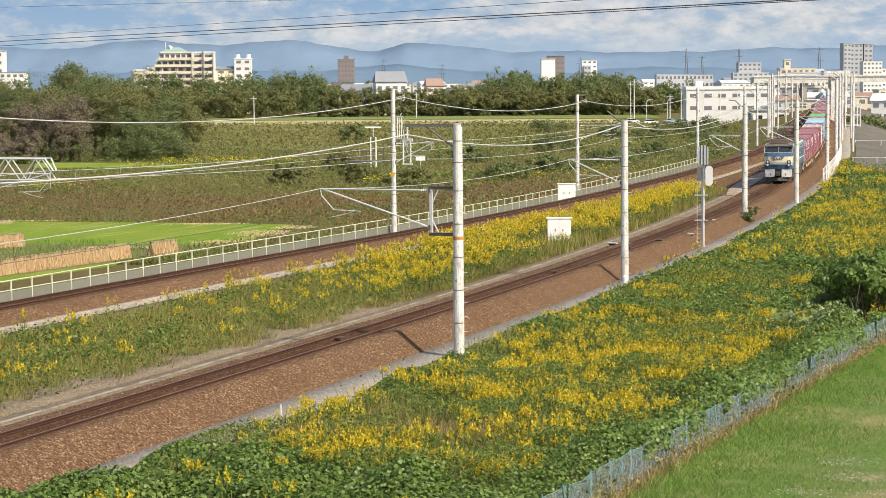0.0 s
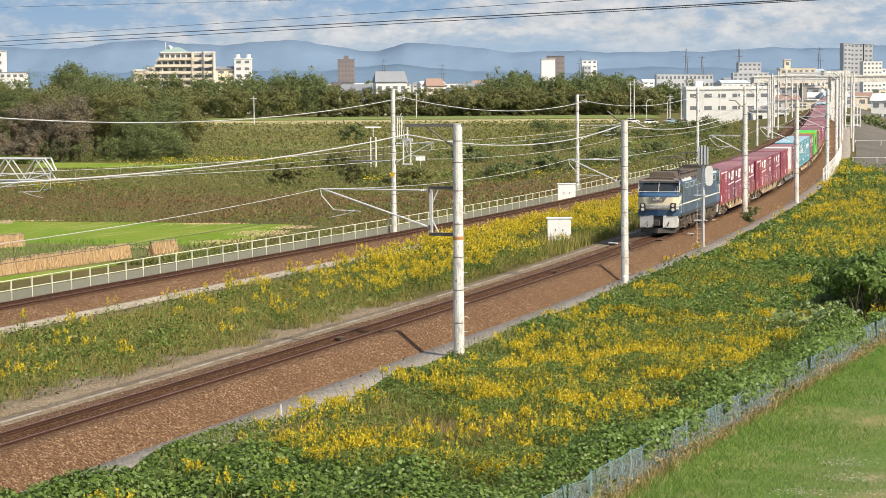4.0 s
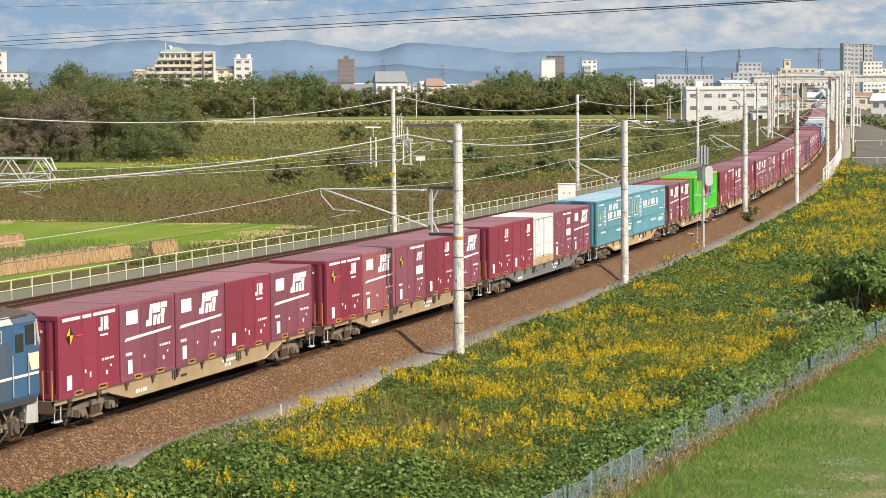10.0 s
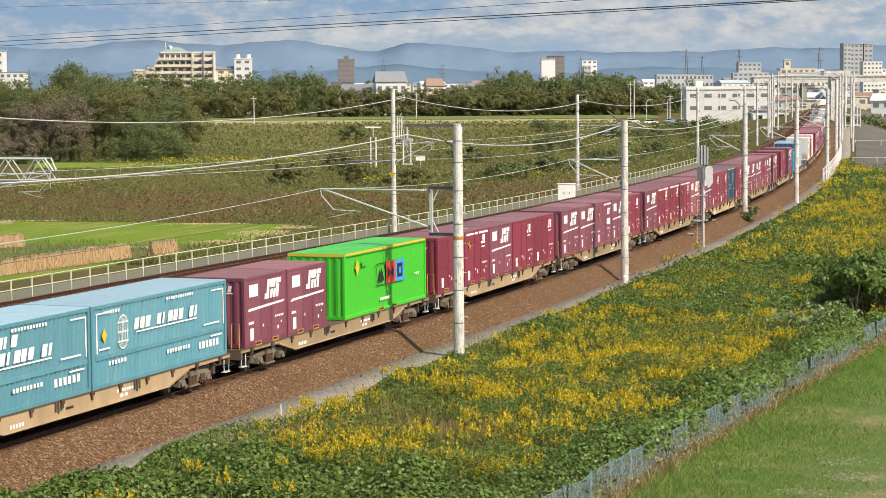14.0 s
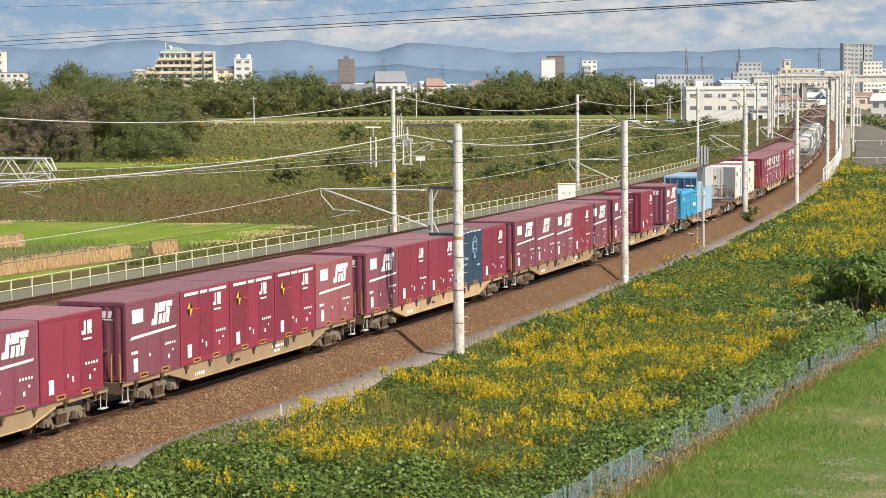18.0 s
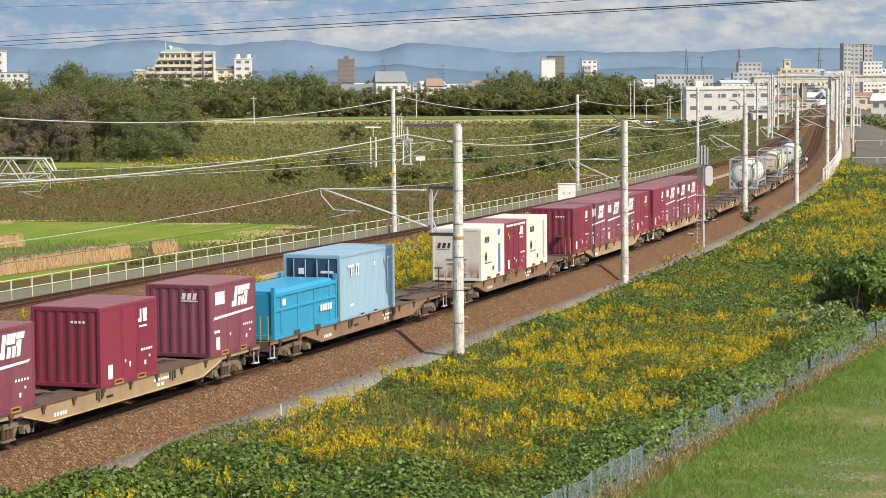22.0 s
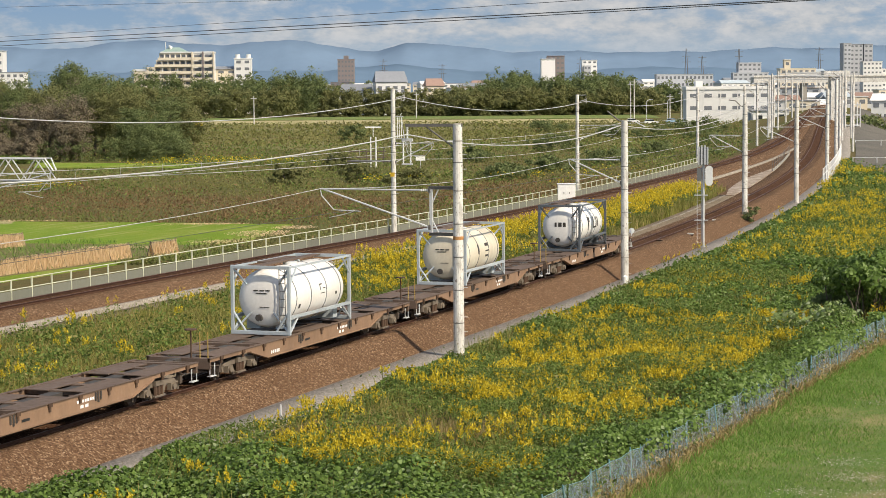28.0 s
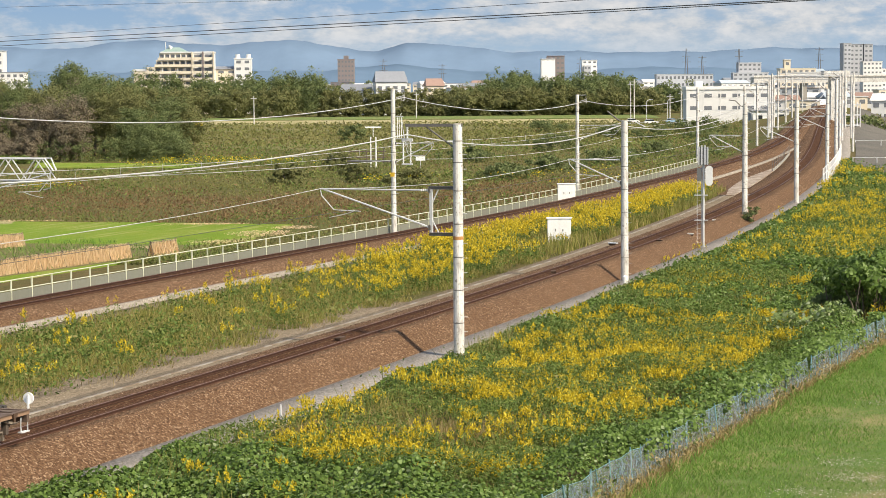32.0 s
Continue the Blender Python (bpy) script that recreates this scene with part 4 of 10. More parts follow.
def tank_container(label, shell, frame_mat, letters):
    c = thing("tank_container", label, "tank container", "tank containers")
    L, W, H = 3.029, 1.219, 2.591
    r, zc = 1.12, 1.33
    rings = []
    for y, k in ((-2.86, 0.25), (-2.83, 0.60), (-2.76, 0.82), (-2.62, 0.94), (-2.40, 1.0), (2.40, 1.0), (2.62, 0.94), (2.76, 0.82), (2.83, 0.60), (2.86, 0.25)):
        rings.append([(r * k * math.cos(a * math.tau / 40), y, zc + r * k * math.sin(a * math.tau / 40)) for a in range(40)])
    part("tank_shell", Shape().loft(rings), shell, c, smooth=True)
    for y in (-2.15, -0.75, 0.75, 2.15):
        rg = [[((r + d) * math.cos(a * math.tau / 32), y + e, zc + (r + d) * math.sin(a * math.tau / 32)) for a in range(32)] for d, e in ((0.002, -0.024), (0.014, -0.02), (0.014, 0.02), (0.002, 0.024))]
        part("shell_band", Shape().loft(rg, caps=False), M["tankframe_dark"], c)
    for sy in (-1, 1):
        f = Shape()
        y0, y1 = sorted((sy * L, sy * (L - 0.12)))
        for sx in (-1, 1):
            x0, x1 = sorted((sx * W, sx * (W - 0.12)))
            f.box(x0, x1, y0, y1, 0, H)
        f.box(-W + 0.12, W - 0.12, y0, y1, 0.0, 0.14).box(-W + 0.12, W - 0.12, y0, y1, H - 0.12, H)
        ym = (y0 + y1) / 2
        e = part("end_frame", f, frame_mat, c, bevel=0.01)
        for sx in (-1, 1):
            part("end_brace", Shape().tube((sx * (W - 0.08), ym, 0.10), (sx * 0.45, ym - sy * 0.16, 0.82), 0.042, n=6), frame_mat, e)
            part("end_brace", Shape().tube((sx * (W - 0.08), ym, 0.85), (sx * 0.62, ym, 0.10), 0.042, n=6), frame_mat, e)
            part("end_brace", Shape().tube((sx * (W - 0.08), ym, H - 0.10), (sx * 0.66, ym - sy * 0.2, H - 0.72), 0.042, n=6), frame_mat, e)
    for sx in (-1, 1):
        part("bottom_rail", Shape().box(*sorted((sx * W, sx * (W - 0.10))), -L + 0.12, L - 0.12, 0.60, 0.71), frame_mat, c)
        part("top_rail", Shape().box(*sorted((sx * (W - 0.02), sx * (W - 0.08))), -L + 0.12, L - 0.12, H - 0.09, H - 0.02), frame_mat, c)
        for sy in (-1, 1):
            part("side_brace", Shape().tube((sx * (W - 0.05), sy * (L - 0.1), 0.08), (sx * (W - 0.05), sy * (L - 0.85), 0.62), 0.045, n=6), frame_mat, c)
            part("side_brace", Shape().tube((sx * (W - 0.05), sy * (L - 0.1), H - 0.7), (sx * (W - 0.05), sy * (L - 0.8), H - 0.05), 0.045, n=6), frame_mat, c)
    part("walkway", Shape().box(-0.42, -0.04, -L + 0.15, L - 0.15, H - 0.05, H).box(-0.95, -0.55, -1.2, 1.6, H - 0.05, H), M["deck"], c, "rusty grating walkway along the top")
    part("manhole", Shape().tube((0.0, -0.2, zc + r - 0.05), (0.0, -0.2, H - 0.06), 0.28, n=16), M["galv"], c)
    part("valve", Shape().tube((-0.12, -2.70, 0.62), (-0.12, -2.95, 0.62), 0.13, n=12), M["geardark"], c)
    for sx in (-1, 1):
        part("saddle", Shape().box(*sorted((sx * 0.3, sx * 0.9)), -2.3, -1.9, 0.15, 0.55), frame_mat, c)
        part("saddle", Shape().box(*sorted((sx * 0.3, sx * 0.9)), 1.9, 2.3, 0.15, 0.55), frame_mat, c)
    lad = Shape()
    for x in (0.74, 0.98):
        lad.tube((x, -L + 0.10, 0.3), (x, -L + 0.10, H), 0.018, n=5)
    for z in np.arange(0.45, H, 0.3):
        lad.tube((0.74, -L + 0.10, z), (0.98, -L + 0.10, z), 0.014, n=5)
    part("ladder", lad, M["steel_dark"], c)
    # dark marks that follow the curve of the shell
    mk = Shape()
    for (ya, yb, za, zb) in letters:
        pts = []
        n = 4
        for i in range(n):
            z0, z1 = za + (zb - za) * i / n, za + (zb - za) * (i + 1) / n
            x0, x1 = [math.sqrt(max(0.0, (r + 0.008) ** 2 - (z - zc) ** 2)) for z in (z0, z1)]
            mk.face([(x0, ya, z0), (x0, yb, z0), (x1, yb, z1), (x1, ya, z1)])
    if letters:
        tagged(part("marking", mk, M["geardark"], c), kind="stuff")
    em = Shape()
    wide = shell is M["tank"] and frame_mat is M["tankframe_dark"]
    for (xa, xb, za, zb) in (((-0.30, -0.18, 1.36, 1.60), (-0.10, 0.10, 1.36, 1.60), (0.18, 0.34, 1.36, 1.60)) if wide else ((-0.35, -0.16, 1.62, 1.67), (-0.10, 0.10, 1.62, 1.67), (0.15, 0.34, 1.62, 1.67), (-0.25, 0.2, 1.52, 1.56), (-0.1, 0.3, 1.0, 1.03))):
        em.face([(xa, -2.872, za), (xb, -2.872, za), (xb, -2.872, zb), (xa, -2.872, zb)])
    part("end_marking", em, M["geardark"], c)
    return c


# ---------------- wagons ----------------
def wheelset(r, parent, y, gauge=1.067):
    s = Shape()
    w = part("wheelset", Shape().tube((-0.7, 0, 0), (0.7, 0, 0), 0.085, n=10), M["geardark"], parent, at=pose(0, y, r))
    for sx in (-1, 1):
        x = sx * gauge / 2
        rings = []
        for d, k in ((-0.04, 0.55), (-0.04, 1.06), (0.0, 1.06), (0.015, 1.0), (0.085, 0.985), (0.085, 0.86), (0.05, 0.80), (0.05, 0.3)):
            rings.append([(x + sx * d, r * k * math.cos(a * math.tau / 28), r * k * math.sin(a * math.tau / 28)) for a in range(28)])
        part("wheel", Shape().loft(rings), M["gear"], w)
    return w


def wagon_bogie(parent, y):
    b = part("bogie", Shape().box(-0.95, 0.95, -0.18, 0.18, 0.42, 0.66), M["gear"], parent, "dusty steel bogie", at=pose(0, y, 0))
    for dy in (-0.95, 0.95):
        wheelset(0.405, b, dy)
    for sx in (-1, 1):
        x0, x1 = sorted((sx * 0.86, sx * 1.04))
        sf = Shape()
        for prof in ([(-1.30, 0.52), (1.30, 0.52), (1.30, 0.62), (0.55, 0.70), (-0.55, 0.70), (-1.30, 0.62)], [(-0.44, 0.16), (0.44, 0.16), (0.44, 0.24), (-0.44, 0.24)],
                     [(-0.66, 0.53), (-0.50, 0.53), (-0.34, 0.23), (-0.44, 0.19)], [(0.44, 0.19), (0.34, 0.23), (0.50, 0.53), (0.66, 0.53)],
                     [(-1.34, 0.34), (-1.24, 0.34), (-1.24, 0.54), (-1.34, 0.54)], [(1.24, 0.34), (1.34, 0.34), (1.34, 0.54), (1.24, 0.54)]):
            sf.loft([[(x0, a, c) for a, c in prof], [(x1, a, c) for a, c in prof]])
        sf.tube((sx * 0.98, -1.55, 0.46), (sx * 0.98, -1.28, 0.50), 0.035, n=5).tube((sx * 0.98, 1.28, 0.50), (sx * 0.98, 1.55, 0.46), 0.035, n=5)
        sf.box(*sorted((sx * 0.7, sx * 1.0)), -1.62, -1.54, 0.22, 0.52).box(*sorted((sx * 0.7, sx * 1.0)), 1.54, 1.62, 0.22, 0.52)
        part("side_frame", sf, M["bogie"], b)
        for dy in (-0.95, 0.95):
            part("axle_box", Shape().box(*sorted((sx * 0.98, sx * 1.15)), dy - 0.15, dy + 0.15, 0.29, 0.53).tube((sx * 1.14, dy, 0.41), (sx * 1.22, dy, 0.41), 0.115, n=10), M["bogie"], b)
        part("spring_seat", Shape().box(*sorted((sx * 1.02, sx * 1.16)), -0.36, 0.36, 0.19, 0.25), M["bogie"], b)
        for dy in (-0.22, 0.0, 0.22):
            part("spring", Shape().tube((sx * 1.08, dy, 0.25), (sx * 1.08, dy, 0.56), 0.075, n=8), M["rust"], b)
        part("bolster_end", Shape().box(*sorted((sx * 1.02, sx * 1.16)), -0.30, 0.30, 0.56, 0.72), M["bogie"], b)
    return b


def flat_wagon(paint_mat, label, chart=True, rail_front=True):
    w = thing("flat_wagon", label, "freight wagon", "container wagons")
    half, top = 9.75, 1.0
    part("centre_beam", Shape().box(-0.22, 0.22, -half + 0.1, half - 0.1, 0.58, 0.93), M["geardark"], w)
    for sx in (-1, 1):
        prof = [(-half, top), (-half, 0.86), (-6.5, 0.84), (-5.1, 0.47), (5.1, 0.47), (6.5, 0.84), (half, 0.86), (half, top)]
        x0, x1 = sx * 1.14, sx * 1.22
        sd = part("side_sill", Shape().loft([[(min(x0, x1), a, c) for a, c in prof], [(max(x0, x1), a, c) for a, c in prof]]), paint_mat, w)
        part("sill_flange", Shape().box(*sorted((sx * 1.10, sx * 1.25)), -half, half, top - 0.03, top + 0.004), M["deck"], sd)
        part("sill_foot", Shape().box(*sorted((sx * 1.08, sx * 1.275)), -5.06, 5.06, 0.445, 0.48), paint_mat, sd)
        for e in (-1, 1):
            xa, xb = sorted((sx * 1.08, sx * 1.275))
            part("sill_foot", Shape().loft([[(xa, e * 5.06, 0.445), (xb, e * 5.06, 0.445), (xb, e * 5.06, 0.48), (xa, e * 5.06, 0.48)], [(xa, e * 6.5, 0.81), (xb, e * 6.5, 0.81), (xb, e * 6.5, 0.85), (xa, e * 6.5, 0.85)]]), paint_mat, sd)
        if sx > 0:
            tagged(part("sill_marking", Shape().side(bars(-4.7, -3.9, 0.55, 0.12, 5, 0.3) + bars(1.6, 2.7, 0.74, 0.09, 7, 0.25) + bars(1.8, 2.4, 0.57, 0.10, 2), 1.227), M["mark"], sd), kind="stuff")
            for y in (-2.0, 2.9):
                g = Shape()
                for d in (-0.16, 0.0, 0.16):
                    g.box(1.215, 1.25, y + d - 0.04, y + d + 0.04, 0.62 + abs(d) * 0.4, 0.95)
                part("latch_bracket", g, M["geardark"], sd)
            part("sill_slot", Shape().box(1.20, 1.226, -1.55, -1.1, 0.66, 0.74), M["black"], sd)
        lugs = [(y - 0.10, y + 0.10) for y in np.arange(-8.9, 9.0, 1.78)]
        if sx > 0:
            for y0, y1 in lugs:
                part("stake_lug", Shape().box(1.20, 1.285, y0, y1, 0.88, 1.0).box(1.215, 1.262, y0 + 0.05, y1 - 0.05, 0.74, 0.88), M["rust"], sd)
        else:
            row = Shape()
            for y0, y1 in lugs:
                row.box(-1.285, -1.20, y0, y1, 0.88, 1.0)
            tagged(part("stake_lugs", row, M["rust"], sd), kind="stuff")
    for y in np.linspace(-half + 0.35, half - 0.35, 15):
        part("cross_beam", Shape().box(-1.14, 1.14, y - 0.14, y + 0.14, 0.84, 0.972), M["deck"], w)
    for y in (-7.6, -3.8, 0.0, 3.8, 7.6):
        part("deck_plate", Shape().box(-1.13, -0.28, y - 1.35, y + 1.35, 0.962, 0.988).box(0.28, 1.13, y - 1.35, y + 1.35, 0.962, 0.988), M["deck"], w)
        for yy in (y - 1.55, y + 1.55):
            part("twist_lock", Shape().box(1.02, 1.13, yy - 0.09, yy + 0.09, 0.97, 1.012).box(-1.13, -1.02, yy - 0.09, yy + 0.09, 0.97, 1.012), M["rust"], w)
    for e in (-1, 1):
        y = e * half
        part("end_beam", Shape().box(-1.2, 1.2, *sorted((y, y - e * 0.12)), 0.62, 0.985), M["deck"], w)
        cp = part("coupler", Shape().box(-0.13, 0.13, *sorted((y, y + e * 0.36)), 0.72, 0.98).box(-0.18, 0.18, *sorted((y + e * 0.30, y + e * 0.47)), 0.70, 1.0), M["geardark"], w, bevel=0.02)
        part("air_hose", Shape().line([(0.35, y, 0.75), (0.38, y + e * 0.2, 0.5), (0.30, y + e * 0.38, 0.40), (0.20, y + e * 0.45, 0.5)], 0.028, 6), M["black"], w)
        for sx in (-1, 1):
            st = Shape()
            x = sx * 1.18
            st.line([(x, y - e * 0.05, 0.80), (x, y - e * 0.05, 0.36), (x, y - e * 0.42, 0.36), (x, y - e * 0.42, 0.80)], 0.022, 5)
            st.box(x - 0.10, x + 0.06, *sorted((y - e * 0.04, y - e * 0.44)), 0.35, 0.38)
            part("foot_step", st, M["galv"], w, "grey-white foot step")
        wagon_bogie(w, e * 7.1)
    # hand brake stand and rails at the leading end
    hr = Shape()
    hr.line([(1.10, -half + 0.08, 0.95), (1.10, -half + 0.08, 1.90), (0.80, -half + 0.08, 1.90), (0.80, -half + 0.08, 0.95)], 0.02, 5)
    part("hand_rail", hr, M["yellow"], w, "thin yellowed hand rail")
    hb = part("brake_stand", Shape().tube((0.45, -half + 0.10, 0.95), (0.45, -half + 0.10, 1.95), 0.03, n=6), M["rust"], w)
    part("brake_wheel", Shape().tube((0.45, -half + 0.10, 1.95), (0.45, -half + 0.10, 1.99), 0.22, n=14), M["rust"], hb)
    rig = Shape()
    for e in (-1, 1):
        rig.tube((0.85, e * 5.0, 0.60), (0.85, e * 6.1, 0.42), 0.03, n=5).tube((0.55, e * 4.6, 0.50), (0.55, e * 6.3, 0.50), 0.035, n=5)
        rig.box(0.70, 1.05, *sorted((e * 5.5, e * 5.62)), 0.36, 0.84).box(0.95, 1.10, *sorted((e * 8.65, e * 8.8)), 0.40, 0.86)
        rig.line([(1.12, e * 8.5, 0.80), (1.14, e * 8.9, 0.66), (1.14, e * 9.4, 0.70), (1.0, e * 9.7, 0.78)], 0.022, 5)
        rig.line([(1.05, e * 5.2, 0.66), (1.10, e * 5.7, 0.76), (1.10, e * 6.2, 0.72)], 0.02, 5)
    tagged(part("brake_rigging", rig, M["gear"], w), kind="stuff")
    part("air_tank", Shape().tube((0.6, -2.2, 0.55), (0.6, -0.9, 0.55), 0.2, n=12), M["geardark"], w)
    part("brake_cylinder", Shape().tube((-0.5, 1.0, 0.6), (-0.5, 1.9, 0.6), 0.18, n=12), M["geardark"], w)
    return w
# ---------------- the locomotive ----------------
def loco_bogie(parent, y):
    b = part("bogie", Shape().box(-0.95, 0.95, -0.25, 0.25, 0.55, 0.95), M["gear"], parent, "dusty six-wheel-drive bogie", at=pose(0, y, 0))
    for dy in (-1.25, 1.25):
        wheelset(0.56, b, dy)
    for sx in (-1, 1):
        x0, x1 = sorted((sx * 0.86, sx * 1.06))
        prof = [(-2.05, 0.62), (-1.75, 0.50), (-0.75, 0.46), (-0.55, 0.36), (0.55, 0.36), (0.75, 0.46), (1.75, 0.50), (2.05, 0.62), (2.05, 0.82), (0.9, 0.92), (0.6, 1.02), (-0.6, 1.02), (-0.9, 0.92), (-2.05, 0.82)]
        part("side_frame", Shape().loft([[(x0, a, c) for a, c in prof], [(x1, a, c) for a, c in prof]]), M["gear"], b)
        for dy in (-1.25, 1.25):
            part("axle_box", Shape().box(*sorted((sx * 1.05, sx * 1.22)), dy - 0.24, dy + 0.24, 0.36, 0.78).tube((sx * 1.2, dy, 0.56), (sx * 1.28, dy, 0.56), 0.15, n=12), M["gear"], b)
            for k in (-0.42, 0.42):
                part("coil_spring", Shape().tube((sx * 1.14, dy + k, 0.50), (sx * 1.14, dy + k, 0.95), 0.10, n=10), M["geardark"], b)
        part("air_spring", Shape().tube((sx * 1.12, 0, 0.90), (sx * 1.12, 0, 1.22), 0.30, n=16), M["geardark"], b)
        part("damper", Shape().tube((sx * 1.22, -0.9, 0.95), (sx * 1.22, 0.3, 0.98), 0.05, n=8), M["gear"], b)
        part("sand_box", Shape().box(*sorted((sx * 0.98, sx * 1.24)), 1.80, 2.10, 0.55, 1.10).box(*sorted((sx * 0.98, sx * 1.24)), -2.10, -1.80, 0.55, 1.10), M["gear"], b, bevel=0.02)
        rg_ = random.Random(31 + int(y * 10) + sx)
        gear = Shape()
        for k in range(9):
            ya = rg_.uniform(-2.0, 1.7)
            za = rg_.uniform(0.38, 1.05)
            gear.tube((sx * 1.20, ya, za), (sx * rg_.uniform(1.16, 1.30), ya + rg_.uniform(-0.3, 0.4), min(1.15, za + rg_.uniform(-0.35, 0.35))), rg_.uniform(0.018, 0.045), n=5)
        for k in range(8):
            ya, za, w_ = rg_.uniform(-2.0, 1.9), rg_.uniform(0.36, 0.95), rg_.uniform(0.05, 0.14)
            gear.box(*sorted((sx * 1.05, sx * rg_.uniform(1.20, 1.31))), ya, ya + w_ * 1.5, za, za + w_ * 1.3)
        for ya in (-1.78, -0.72, 0.72, 1.78):
            gear.line([(sx * 1.10, ya, 1.15), (sx * 1.24, ya, 0.9), (sx * 1.22, ya + 0.08, 0.5), (sx * 1.0, ya + 0.05, 0.22)], 0.026, 5)
        tagged(part("brake_gear", gear, M["bogie"], b, "dusty pipes, levers and brake gear"), kind="stuff")
        part("brake_shoe", Shape().box(*sorted((sx * 0.50, sx * 0.64)), -0.66, -0.54, 0.3, 0.8).box(*sorted((sx * 0.50, sx * 0.64)), 0.54, 0.66, 0.3, 0.8), M["geardark"], b)
    return b


def pantograph(parent, y, z):
    p = part("pantograph", Shape().box(-0.75, 0.75, -0.75, -0.67, 0.20, 0.27).box(-0.75, 0.75, 0.67, 0.75, 0.20, 0.27).box(-0.75, -0.68, -0.67, 0.67, 0.20, 0.27).box(0.68, 0.75, -0.67, 0.67, 0.20, 0.27),
             M["geardark"], parent, "raised diamond pantograph", at=pose(0, y, z))
    for sx in (-1, 1):
        for sy in (-1, 1):
            part("insulator", Shape().tube((sx * 0.65, sy * 0.65, 0.0), (sx * 0.65, sy * 0.65, 0.2), 0.07, n=8), M["locoroof"], p)
            part("lower_arm", Shape().tube((sx * 0.60, sy * 0.12, 0.26), (sx * 0.52, sy * 0.98, 0.72), 0.028, n=6), M["geardark"], p)
            part("upper_arm", Shape().tube((sx * 0.52, sy * 0.98, 0.72), (sx * 0.36, sy * 0.20, 1.22), 0.02, n=6), M["geardark"], p)
            part("cross_brace", Shape().tube((sx * 0.52, sy * 0.98, 0.72), (-sx * 0.36, sy * 0.20, 1.22), 0.013, n=5), M["geardark"], p)
    for sy in (-1, 1):
        part("knuckle_bar", Shape().tube((-0.52, sy * 0.98, 0.72), (0.52, sy * 0.98, 0.72), 0.022, n=6), M["geardark"], p)
        part("contact_shoe", Shape().line([(-0.92, sy * 0.2, 1.06), (-0.75, sy * 0.2, 1.22), (-0.5, sy * 0.2, 1.27), (0.5, sy * 0.2, 1.27), (0.75, sy * 0.2, 1.22), (0.92, sy * 0.2, 1.06)], 0.03, 6), M["steel_dark"], p)
    return p


